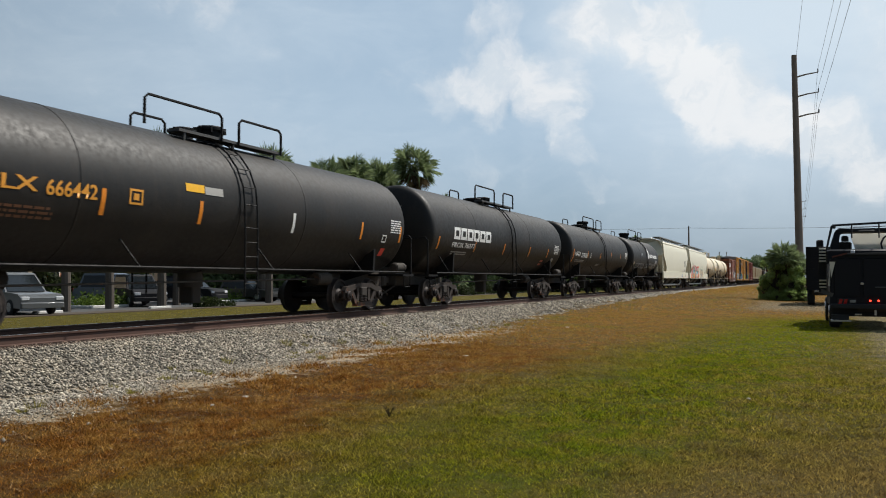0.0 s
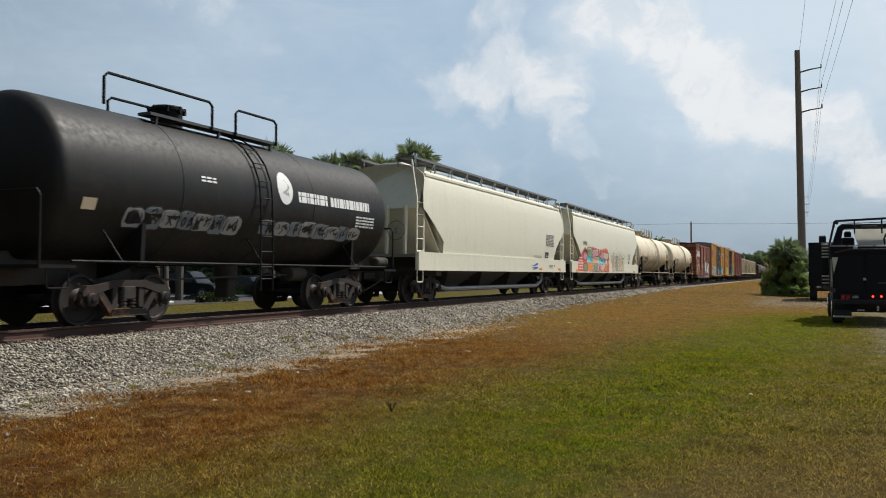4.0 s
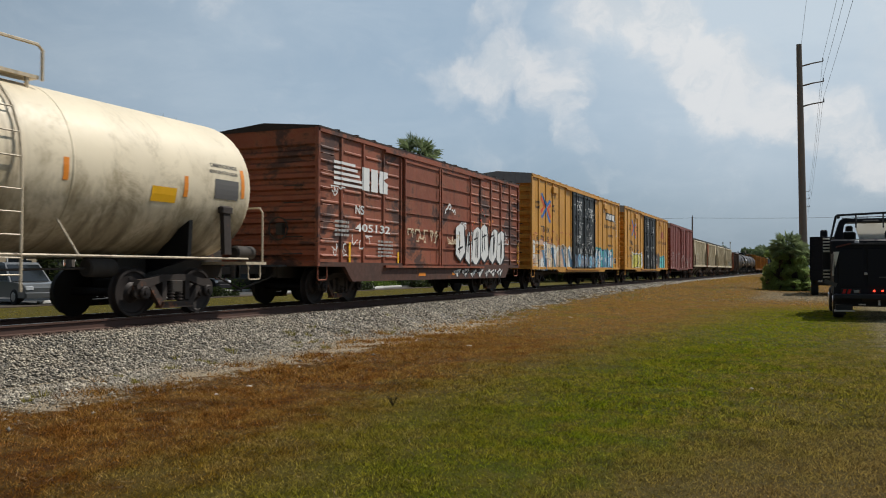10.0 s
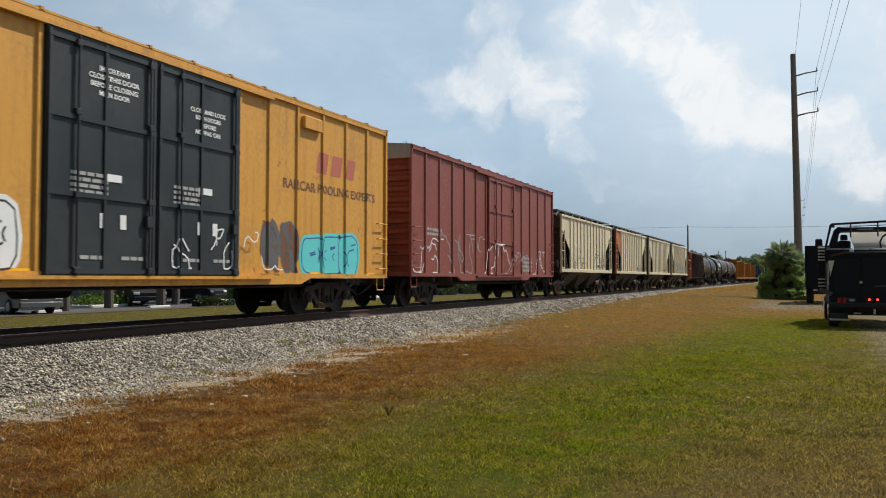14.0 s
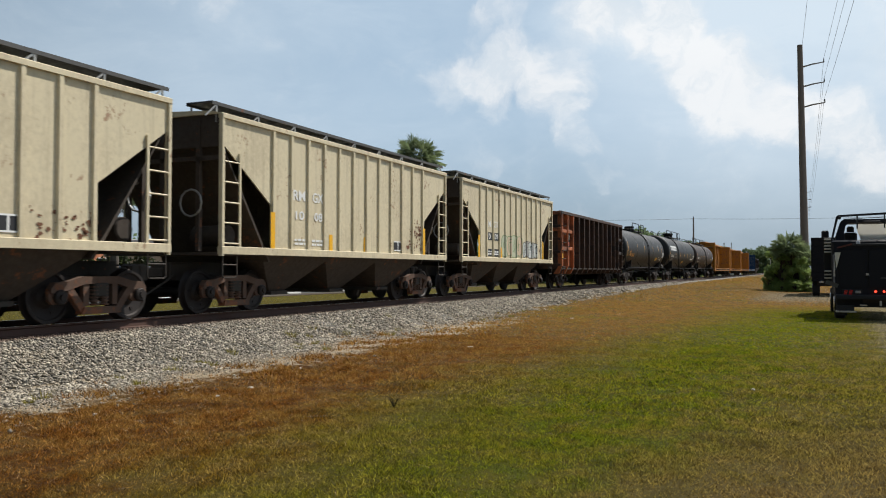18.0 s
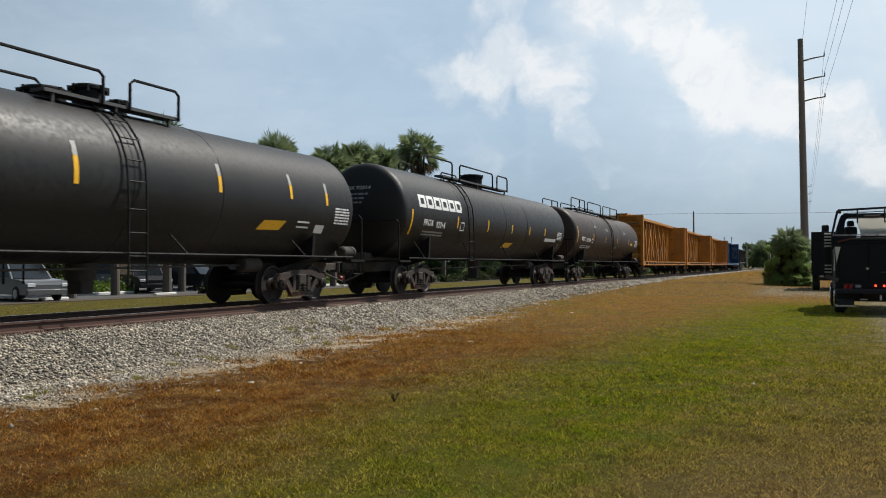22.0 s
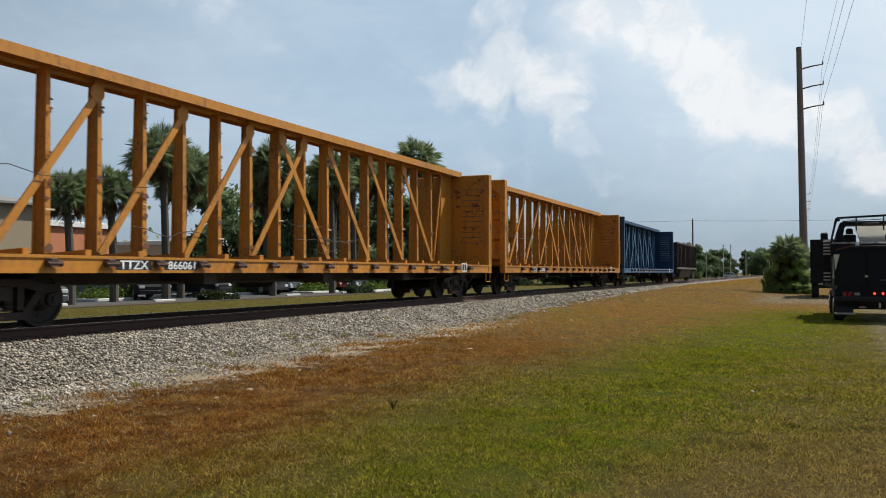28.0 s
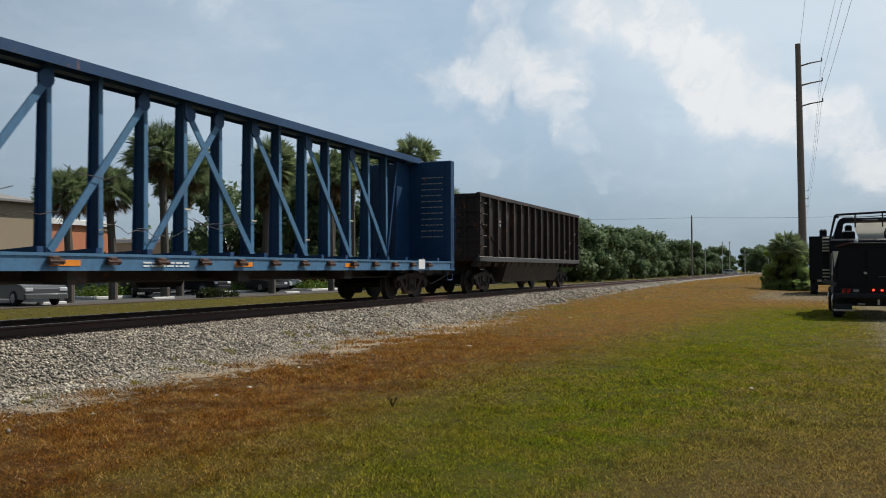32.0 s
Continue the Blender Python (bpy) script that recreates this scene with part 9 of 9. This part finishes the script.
def car_paint(name, colour):
    m, n, bsdf = shader(name)
    shiny = max(colour) > .02
    n.set(bsdf, "Base Color", rgb(*colour)), n.set(bsdf, "Roughness", 0.3 if shiny else 0.55), n.set(bsdf, "Coat Weight", 0.6 if shiny else 0.0), n.set(bsdf, "Coat Roughness", 0.08)
    n.set(bsdf, "Specular IOR Level", 0.5 if shiny else 0.2)
    return m


def parked_car(label, colour, tall, m, long=4.6, pickup=False):
    c = thing("parked_car", label, "car", "cars in the car park")
    paint = car_paint("car_paint", colour)
    h, z = long / 2, 0.78 + .12 * (tall > 1.5)
    w = .90
    low = [(-h, .30), (-h, z - .18), (-h + .25, z - .02), (-h * .42, z + .06), (h * .95, z + .06), (h, z - .10), (h, .30)]
    s = Shape()
    s.loft([[(x, y, q) for y, q in low] for x in (-w * .97, -w, w, w * .97)])
    part("body", s, paint, c, smooth=40)
    back = h * .30 if pickup else h * .86
    top = [(-h * .45, z + .04), (-h * .12, tall - .04), (0, tall), (back - .35, tall - .02), (back, z + .04)]
    part("cabin", Shape().loft([[(x * (1 if q < z + .2 else .84), y, q) for y, q in top] for x in (-w * .95, w * .95)]), paint, c, smooth=30)
    for sx in (-1, 1):
        pane = [(-h * .36, z + .10), (-h * .13, tall - .14), (back - .42, tall - .14), (back - .22, z + .10)]
        s = Shape().loft([[(sx * (w * .95 * (.98 if q < z + .3 else .88) + d), y, q) for y, q in pane] for d in (-.02, .012)])
        part("side_window", s, GLASS, c)
    s = Shape().loft([[(x, -h * .44 + .02 + d, z + .08) if k == 0 else (x * .85, -h * .14 + d, tall - .10) for k in (0, 1) for x in ((-w * .85, w * .85) if k == 0 else (w * .85, -w * .85))] for d in (-.05, -.01)])
    part("windscreen", s, GLASS, c)
    s = Shape().loft([[(x, back - .01 + d, z + .10) if k == 0 else (x * .85, back - .33 + d, tall - .10) for k in (0, 1) for x in ((-w * .85, w * .85) if k == 0 else (w * .85, -w * .85))] for d in (.01, .05)])
    part("rear_window", s, GLASS, c)
    for sx in (-1, 1):
        part("tail_lamp", Shape().box(*sorted((sx * w * .70, sx * w * .98)), h - .05, h + .015, z - .16, z + .02, .02), REDLAMP, c)
        part("headlamp", Shape().box(*sorted((sx * w * .60, sx * w * .96)), -h - .015, -h + .08, z - .26, z - .12, .02), HEADLAMP, c)
        for y in (-h * .62, h * .62):
            tyre = part("wheel", Shape().disc("x", (y, .33), .33, *sorted((sx * (w - .18), sx * (w + .015))), 18, .04), RUBBER, c)
            part("rim", Shape().disc("x", (y, .33), .20, *sorted((sx * (w - .02), sx * (w + .025))), 12, .01), ALLOY, tyre)
    part("rear_bumper", Shape().box(-w * .98, w * .98, h - .08, h + .06, .34, .56, .04), paint, c)
    part("front_bumper", Shape().box(-w * .98, w * .98, -h - .06, -h + .08, .32, .54, .04), paint, c)
    c.matrix_basis = m
    return c


parked_car("black sport utility parked on asphalt", (.015, .015, .017), 1.75, pose(-34.0, 35.6, .02, 0, 0, 60), 4.8)
parked_car("grey pickup truck parked near palms", (.11, .115, .12), 1.78, pose(-31.2, 25.4, .02, 0, 0, 74), 5.4, True)
parked_car("dark grey sedan in the car park", (.03, .032, .035), 1.45, pose(-34.5, 46.5, .02, 0, 0, 85))
parked_car("black sport utility in the car park", (.012, .012, .014), 1.72, pose(-35.5, 41.5, .02, 0, 0, 95))
parked_car("dark red hatchback in the car park", (.20, .012, .012), 1.5, pose(-36.0, 57.5, .02, 0, 0, 95), 4.2)
parked_car("silver sedan in the car park", (.46, .47, .48), 1.45, pose(-38.0, 53.5, .02, 0, 0, 90))
parked_car("white sedan in the car park", (.72, .72, .72), 1.45, pose(-37.5, 62.5, .02, 0, 0, 80))
parked_car("blue-grey van in the car park", (.10, .12, .16), 1.85, pose(-38.0, 38.0, .02, 0, 0, 95), 4.9)
parked_car("dark green sedan in the car park", (.015, .03, .02), 1.45, pose(-38.5, 66.5, .02, 0, 0, 88))
parked_car("white van in the car park", (.75, .75, .74), 1.95, pose(-40, 75.5, .02, 0, 0, 70), 5.0)
parked_car("black sedan in the car park", (.012, .012, .014), 1.45, pose(-31.8, 21.0, .02, 0, 0, 80))
parked_car("white pickup truck far along the line", (.75, .75, .74), 1.8, pose(-30.0, 150.0, .0, 0, 0, 20), 5.2, True)
parked_car("white sedan by the far crossing", (.75, .75, .75), 1.5, pose(-20.0, 262.0, .0, 0, 0, 90))
parked_car("silver van by the far crossing", (.55, .56, .57), 2.0, pose(-26.0, 258.0, .0, 0, 0, 90), 5.0)


def make_buildings():
    stucco = plain("terracotta_stucco", (0.52, 0.20, 0.10), 0.9, vary=0.12, scale=2)
    cream = plain("cream_stucco", (0.55, 0.47, 0.34), 0.9, vary=0.1, scale=2)
    white = plain("white_fascia", (0.75, 0.75, 0.72), 0.7)
    tile = plain("grey_roof", (0.20, 0.19, 0.18), 0.8, vary=0.25, scale=5, relief=0.6)
    tan = plain("tan_wall", (0.30, 0.24, 0.16), 0.9)
    for label, x, y, w, d, h, wall, roof_h in (("low terracotta shop with a white fascia", -62, 49.5, 7, 4.5, 5.2, stucco, 0), ("cream building with a grey pitched roof", -58, 36.5, 7, 6.5, 6.3, tan, 1.4), ("cream low office beyond the palms", -66, 82, 8, 14, 4.4, cream, 0)):
        b = thing("building", label, "building", "buildings beyond the car park", at=pose(x, y, 0))
        part("wall", Shape().box(-w, w, -d, d, 0, h), wall, b)
        if roof_h:
            part("roof", Shape().prism([(-w - .5, h), (w + .5, h), (w + .5, h + .15), (0, h + roof_h), (-w - .5, h + .15)], "y", -d - .5, d + .5), tile, b)
        else:
            part("roof", Shape().box(-w - .25, w + .25, -d - .25, d + .25, h, h + .45, .05), white, b)
        n = 4
        for i in range(n):
            y0 = -d + (i + .25) * 2 * d / n
            win = part("window", Shape().box(w + .0, w + .05, y0, y0 + d / n, 1.0, 2.6), white, b)
            part("pane", Shape().box(w + .05, w + .07, y0 + .08, y0 + d / n - .08, 1.08, 2.52), GLASS, win)
        part("door", Shape().box(w, w + .06, d * .78, d * .78 + 1.0, 0, 2.1), GLASS, b)
    # hedge of bamboo-like green behind the lot closes the view
    bank = Shape()
    rng = random.Random(77)
    for k in range(9000):
        y = rng.uniform(-5, 100)
        p = Vector((-72 + rng.gauss(0, .8), y, abs(rng.gauss(0, 1)) * (1.6 + .8 * math.sin(y * .35))))
        u = Vector((rng.gauss(0, 1), rng.gauss(0, 1), rng.gauss(0, 1))).normalized() * .35
        v = u.cross(Vector((rng.gauss(0, 1), rng.gauss(0, 1), rng.gauss(0, 1)))).normalized() * .22
        bank.add([p - u, p + v, p + u, p - v], [(0, 1, 2, 3)])
    tagged(part("far_shrubs", bank.mesh("far_shrubs", LEAF), LEAF), "dense dark shrubs behind the car park", "shrubs", kind="stuff")


make_buildings()


# ---------------------------------------------------------------- poles and wires
POLE = plain("weathered_concrete_pole", (0.22, 0.185, 0.16), 0.9, vary=0.2, scale=3)
WIRE = plain("dark_wire", (0.03, 0.03, 0.032), 0.6, relief=0)
INSUL = plain("grey_insulator", (0.20, 0.20, 0.21), 0.4)


def utility_pole(x, y, h, lean, arms, r=.33):
    p = thing("utility_pole", "tall grey utility pole with three side arms", "utility pole", "poles of the power line", at=pose(x, y, 0, 0, lean))
    part("pole", Shape().tube([(0, 0, -.3), (0, 0, h * .5), (0, 0, h)], r, 12, r * .62), POLE, p)
    for k, z in enumerate(arms):
        a = part("arm", Shape().tube([(.1, 0, z - .10), (.9, 0, z + .06), (1.75, 0, z + .14)], .07, 6, .045), POLE, p)
        part("insulator", Shape().tube([(1.72, 0, z + .16), (1.72, 0, z + .42)], .055, 8, .04), INSUL, a)
    return p


ARMS = (18.0, 16.4, 14.75)
utility_pole(0.02, 72, 19.7, -0.75, ARMS)
utility_pole(-0.6, 190, 19.2, 0.3, ARMS)
utility_pole(-1.2, 300, 19.2, 0, ARMS)
utility_pole(2.6, -38, 20.0, 0, ARMS)
spans = [((-.2, 72), (2.6, -38)), ((-.2, 72), (-.6, 190)), ((-.6, 190), (-1.2, 300))]
for (xa, ya), (xb, yb) in spans:
    for z in ARMS + (18.9,):
        off = 1.7 if z < 18.6 else .1
        pts = [(xa + off + (xb - xa) * k / 14, ya + (yb - ya) * k / 14, z + .45 - 4 * 1.1 * (k / 14) * (1 - k / 14)) for k in range(15)]
        tagged(part("power_line", Shape().tube(pts, .010, 4), WIRE), "thin dark power line sagging between poles", "power line", "overhead wires")


def wood_pole(x, y, h):
    p = thing("wooden_pole", "slim dark wooden service pole", "utility pole", "service poles", at=pose(x, y, 0))
    part("pole", Shape().tube([(0, 0, -.2), (0, 0, h)], .17, 8, .11), POLE, p)
    part("insulator", Shape().tube([(0, 0, h - .02), (0, 0, h + .18)], .05, 6), POLE, p)


wood_pole(-16.1, 135, 9.9)
wood_pole(24, 141, 10.2)
pts = [(-16.1 + 40.1 * k / 12, 135 + 6 * k / 12, 9.7 + .3 * k / 12 - 4 * .35 * (k / 12) * (1 - k / 12)) for k in range(13)]
tagged(part("power_line", Shape().tube(pts, .02, 4), WIRE), "thin dark service wire crossing the railway", "power line", "overhead wires")
pts = [(-60 + 43.9 * k / 12, 110 + 25 * k / 12, 9.9 - .2 * k / 12 - 4 * .5 * (k / 12) * (1 - k / 12)) for k in range(13)]
tagged(part("power_line", Shape().tube(pts, .02, 4), WIRE), "thin dark service wire crossing the railway", "power line", "overhead wires")

# level crossing far down the line: signal masts and the road
for x, y, h in ((-20.5, 240, 9.2), (-18.6, 240, 9.2), (-15.0, 246, 7.0), (-9.0, 250, 6.4), (-24.5, 235, 7.4)):
    m = thing("signal_mast", "slim pale mast beside the far crossing", "mast", "masts at the crossing", at=pose(x, y, 0))
    part("mast", Shape().tube([(0, 0, 0), (0, 0, h)], .13, 6, .09), CONCRETE, m)
    part("head", Shape().box(-.16, .16, -.05, .05, h - .5, h - .1), CONCRETE, m)
tagged(part("crossing_road", Shape().box(-120, 80, 252, 264, -.02, .03), ASPHALT), "grey road crossing the railway far off", "road", kind="structure")


# ---------------------------------------------------------------- trucks on the drive
def tow_truck():
    dark = car_paint("black_truck_paint", (0.010, 0.011, 0.016))
    satin = plain("black_steel", (0.013, 0.013, 0.016), 0.75, vary=0.4)
    chrome = plain("worn_chrome", (0.50, 0.50, 0.51), 0.3, 1.0, relief=0)
    pale = plain("pale_cab_panel", (0.62, 0.60, 0.54), 0.5, vary=0.1)
    rustred = plain("dull_red_edge", (0.10, 0.025, 0.018), 0.7)
    t = thing("tow_truck", "black tow truck with a tubular headboard, parked", "truck", at=pose(2.08, 28.6, 0))
    w = 1.22
    part("chassis", Shape().box(-.45, .45, .3, 6.4, .55, .85, .02), UNDER, t)
    part("bed", Shape().box(-w, w, .3, 3.4, .85, 1.02, .03), satin, t, "black steel deck")
    tail = part("tailboard", Shape().prism([(-w, .80), (w, .80), (w, 2.32), (-w * .72, 2.36), (-w * .94, 2.26), (-w, 2.16)], "y", .25, .36), dark, t, "tall black tailboard")
    part("tailboard_lip", Shape().bar((-w * .94, .24, 2.27), (-w * .60, .24, 2.38), .06, .05), rustred, tail, "dull red worn edge")
    part("tailboard_lip", Shape().box(-w * .60, w, .20, .27, 2.33, 2.39, .01), satin, tail)
    for x0, x1 in ((-1.10, -.36), (-.28, .50), (.58, 1.12)):
        part("tailboard_panel", Shape().box(x0, x1, .225, .26, 1.04, 2.22, .02), dark, tail)
    part("latch", Shape().box(-.36, -.27, .19, .25, 1.40, 1.48, .015), chrome, tail, "small bright latch")
    part("latch_bar", Shape().box(.05, .55, .20, .24, 1.30, 1.34, .01), GALVDARK, tail)
    for sx in (-1, 1):
        part("side_locker", Shape().box(*sorted((sx * (w - .12), sx * w)), .40, 3.4, 1.0, 2.1, .03), dark, t)
    part("tool_box", Shape().box(-w - .02, w - .02, 2.9, 3.5, 1.0, 2.60, .06), dark, t)
    part("boom_housing", Shape().box(-.55, .75, 1.2, 2.8, 1.0, 2.34, .12), satin, t)
    # cab: body, roof and pillars round the rear window
    part("cab", Shape().loft([[(-w * .95, y, .7), (w * .95, y, .7), (w * .95, y, 1.95), (w * .92, y, 2.50), (-w * .92, y, 2.50), (-w * .95, y, 1.95)] for y in (3.9, 5.7)]), dark, t, smooth=30)
    part("cab_roof", Shape().loft([[(-q, y, 3.24), (q, y, 3.24), (q * .96, y, 3.32), (q * .85, y, 3.37), (-q * .85, y, 3.37), (-q * .96, y, 3.32)] for y, q in ((4.0, .93), (5.15, .90))]), dark, t, smooth=40)
    for sx in (-1, 1):
        part("rear_pillar", Shape().loft([[(sx * a, b, z), (sx * (a + g), b, z), (sx * (a + g), b + .2, z), (sx * a, b + .2, z)] for a, g, b, z in ((w * .92 - .30, .29, 3.92, 2.48), (.80, .24, 3.96, 2.9), (.76, .20, 3.99, 3.14), (.62, .31, 4.02, 3.27))]), dark, t, smooth=40)
        part("front_pillar", Shape().bar((sx * w * .90, 5.6, 2.45), (sx * .86, 5.1, 3.26), .07, .09), dark, t)
        part("mirror", Shape().box(*sorted((sx * (w + .08), sx * (w + .32))), 3.9, 4.0, 2.66, 2.98, .05), dark, t)
        part("mirror_arm", Shape().tube([(sx * (w + .2), 3.95, 2.68), (sx * w * .95, 3.95, 2.45)], .03, 5), dark, t)
    for x in (-.78, .42):
        seat = part("seat_back", Shape().box(x - .02, x + .42, 4.5, 4.62, 2.3, 2.92, .08), satin, t)
        part("headrest", Shape().box(x + .08, x + .32, 4.48, 4.60, 2.93, 3.14, .06), satin, seat)
    part("dashboard", Shape().box(-w * .85, w * .85, 5.2, 5.6, 2.3, 2.62, .05), satin, t)
    poly, n, bsdf = shader("milky_plastic")
    tone = n.mix(n.noise(n.add("ShaderNodeTexCoord").outputs["Object"], 2.2, 3), rgb(0.74, 0.73, 0.68), rgb(0.84, 0.83, 0.79))
    n.set(bsdf, "Base Color", tone)
    n.set(bsdf, "Roughness", 0.45)
    glow_through(n, bsdf, tone, .7)
    part("load_panel", Shape().prism([(-.44, 3.06), (-.26, 2.50), (1.10, 2.50), (1.10, 3.17), (-.42, 3.17)], "y", 3.60, 3.64), poly, t, "milky plastic panel standing behind the cab")
    part("hose", Shape().tube([(.62, 3.5, 2.50), (.52, 3.45, 2.62), (.49, 3.45, 2.80), (.56, 3.45, 2.98), (.70, 3.5, 3.10)], .03, 6), satin, t)
    part("hood", Shape().box(-w * .85, w * .85, 5.65, 7.2, .75, 1.85, .15), dark, t)
    # tubular headboard with a lamp on its corner
    for x in (-1, 1):
        part("headboard_post", Shape().tube([(x * w, 3.1, 2.3), (x * w, 3.2, 2.62), (x * w * .86, 3.3, 3.42), (x * w * .80, 3.3, 3.46)], .040, 6), satin, t)
    part("headboard_rail", Shape().tube([(-w * .84, 3.3, 3.45), (0, 3.3, 3.49), (w * .84, 3.3, 3.53)], .042, 6), satin, t, "black tube over the cab")
    part("headboard_mesh", Shape().bar((-w * .97, 3.22, 2.74), (-w * .84, 3.3, 3.36), .02, .02).bar((-w * .70, 3.3, 3.34), (w * .8, 3.3, 3.40), .02, .02), satin, t)
    for x in (-.42, .42):
        part("headboard_bar", Shape().tube([(x, 3.3, 3.0), (x, 3.3, 3.50)], .025, 5), satin, t)
    part("corner_lamp", Shape().disc("y", (-w * .80, 3.38), .055, 3.16, 3.26, 12, .015), RUBBER, t, "small round work lamp")
    part("beacon_bar", Shape().box(-.20, .30, 3.5, 3.66, 3.22, 3.28, .02), satin, t)
    part("rear_bumper", Shape().box(-w, w, .02, .22, .66, .80, .03), satin, t)
    # added black filler: stands for the shade under the truck's tail
    part("rear_apron", Shape().box(-w + .03, w - .03, .42, .50, .40, .90, .02), satin, t)
    step = part("step_bracket", Shape().loft([[(-w + a, y, z) for a, y in ((.04, -.02), (.52, -.02), (.52, .30), (.04, .30))] for z in (.30, .46)]), RUBBER, t)
    part("step_plate", Shape().box(-w + .0, -.64, -.10, .24, .25, .30, .01), chrome, step, "worn metal step plate")
    lamp = part("tail_lamp_panel", Shape().box(-1.02, -.46, .215, .26, .80, .96, .01), satin, t)
    for x in (-.93, -.79):
        part("tail_lamp", Shape().prism([(x - .06, .80), (x + .03, .80), (x + .07, .94), (x - .02, .94)], "y", .19, .22), REDLAMP, lamp, "slanted red tail lamp")
    part("reverse_lamp", Shape().box(-.66, -.50, .19, .22, .84, .92, .01), GALV, lamp)
    for x in (-.09, .14):
        part("marker_lamp", Shape().disc("y", (x, .90), .032, .18, .26, 10, .01), BRAKELIGHT, t, "small lit red lamp")
    part("tow_hook", Shape().box(-.54, -.34, .0, .06, .46, .50, .01).box(.0, .06, .0, .06, .46, .62, .01), chrome, t)
    part("work_lamp", Shape().box(-.60, -.48, .60, .66, 2.40, 2.50, .02), HEADLAMP, t)
    # pale slats of the guard beside the cab, and the folded lifting arm
    for z in (1.26, 1.38, 1.50, 2.18, 2.29, 2.40, 2.51, 2.62):
        part("louvre", Shape().box(-w - .24, -w + .06, 3.55, 3.60, z, z + .055, .01), pale, t, "pale slat of a guard")
    part("guard_panel", Shape().box(-w - .26, -w + .06, 3.61, 3.65, 1.1, 2.72, .01), satin, t)
    part("lift_arm", Shape().bar((-w - .02, .30, 1.36), (-w + .04, .30, 2.10), .06, .10), chrome, t, "worn metal lifting arm at the bed's corner")
    part("arm_plate", Shape().prism([(-w - .01, 2.12), (-w + .16, 2.12), (-w + .04, 1.62)], "y", .16, .24), pale, t, "pale three-cornered plate")
    part("arm_foot", Shape().bar((-w - .26, .3, 1.20), (-w + .08, .3, 1.06), .14, .13), GALVDARK, t)
    for y in (1.35, 5.9):
        for sx in (-1, 1):
            wheel = part("wheel", Shape().disc("x", (y, .46), .46, *sorted((sx * (w - .32), sx * (w + .0))), 20, .05), RUBBER, t)
            part("rim", Shape().disc("x", (y, .46), .26, *sorted((sx * (w - .04), sx * (w + .02))), 12, .02), ALLOY, wheel)
    for sx in (-1, 1):
        part("mud_flap", Shape().box(*sorted((sx * (w - .02), sx * (w - .36))), .78, .80, .12, .80), RUBBER, t)


tow_truck()


def box_truck():
    dark = car_paint("dark_box_paint", (0.008, 0.009, 0.013))
    t = thing("box_truck", "dark box truck parked further up the drive", "truck", at=pose(1.58, 55, 0, 0, 0, -1))
    box = part("box", Shape().box(-1.25, 1.25, 0, 5.5, .95, 3.55, .03), dark, t)
    part("rear_frame", Shape().box(-1.25, -1.17, -.03, .05, .95, 3.55).box(1.17, 1.25, -.03, .05, .95, 3.55).box(-1.25, 1.25, -.03, .05, 3.45, 3.55).box(-1.25, 1.25, -.03, .05, .90, 1.05), dark, box)
    for k in range(6):
        part("door_slat", Shape().box(-1.16, 1.16, -.012, .01, 1.08 + k * .395, 1.44 + k * .395, .01), dark, box)
    part("door_handle", Shape().box(-.28, -.08, -.05, -.01, 2.0, 2.06, .01), ALLOY, box)
    part("bumper", Shape().box(-.82, 1.1, -.15, .05, .80, .94, .03), ALLOY, t)
    part("under_frame", Shape().box(-.95, .95, .05, 5.4, .6, .94, .02), UNDER, t)
    part("cab", Shape().box(-1.1, 1.1, 5.6, 7.6, .7, 2.5, .2), dark, t)
    for y in (.7, 6.6):
        for sx in (-1, 1):
            wheel = part("wheel", Shape().disc("x", (y, .48), .48, *sorted((sx * .80, sx * 1.20)), 18, .05), RUBBER, t)
            part("rim", Shape().disc("x", (y, .48), .25, *sorted((sx * 1.17, sx * 1.22)), 12, .01), ALLOY, wheel)


box_truck()

# ---------------------------------------------------------------- what moves
# seconds, metres run by the train towards the eye's left
RUN = [-166.96, -154.5, -142.05, -129.57, -116.99, -104.31, -91.56, -78.72, -65.78, -52.67, -39.41, -26.14, -12.96, 0.05, 12.96, 25.89, 38.93, 52.15, 65.49, 78.82, 92.03, 105.03, 117.9, 130.76, 143.73, 156.88, 170.14, 183.38, 196.44, 209.28, 221.96, 234.58, 247.24]


def run_at(t):
    """Distance run, smooth between the rows."""
    i = min(max(int(t), 0), len(RUN) - 2)
    p = [RUN[min(max(k, 0), len(RUN) - 1)] for k in (i - 1, i, i + 1, i + 2)]
    x = t - i
    m0, m1 = (p[2] - p[0]) / (2 if i else 1), (p[3] - p[1]) / (2 if i < len(RUN) - 2 else 1)
    return (2 * x**3 - 3 * x**2 + 1) * p[1] + (x**3 - 2 * x**2 + x) * m0 + (-2 * x**3 + 3 * x**2) * p[2] + (x**3 - x**2) * m1


def motions():
    for car, middle in CARS:
        walk(car, [(t / 2, pose(TRACK, middle - run_at(t / 2), RAIL)) for t in range(0, 65)])
    # every wheelset turns by the distance run; all share the first one's keys
    first = WHEELSETS[0]
    walk(first, [(k / FPS, pose(0, 0, WHEEL_R, math.degrees(run_at(k / FPS) / WHEEL_R))) for k in range(0, 32 * FPS + 1)])
    keys = first.animation_data
    for w in WHEELSETS[1:]:
        w.rotation_mode = "QUATERNION"
        data = w.animation_data_create()
        data.action = keys.action
        data.action_slot = keys.action_slot


motions()
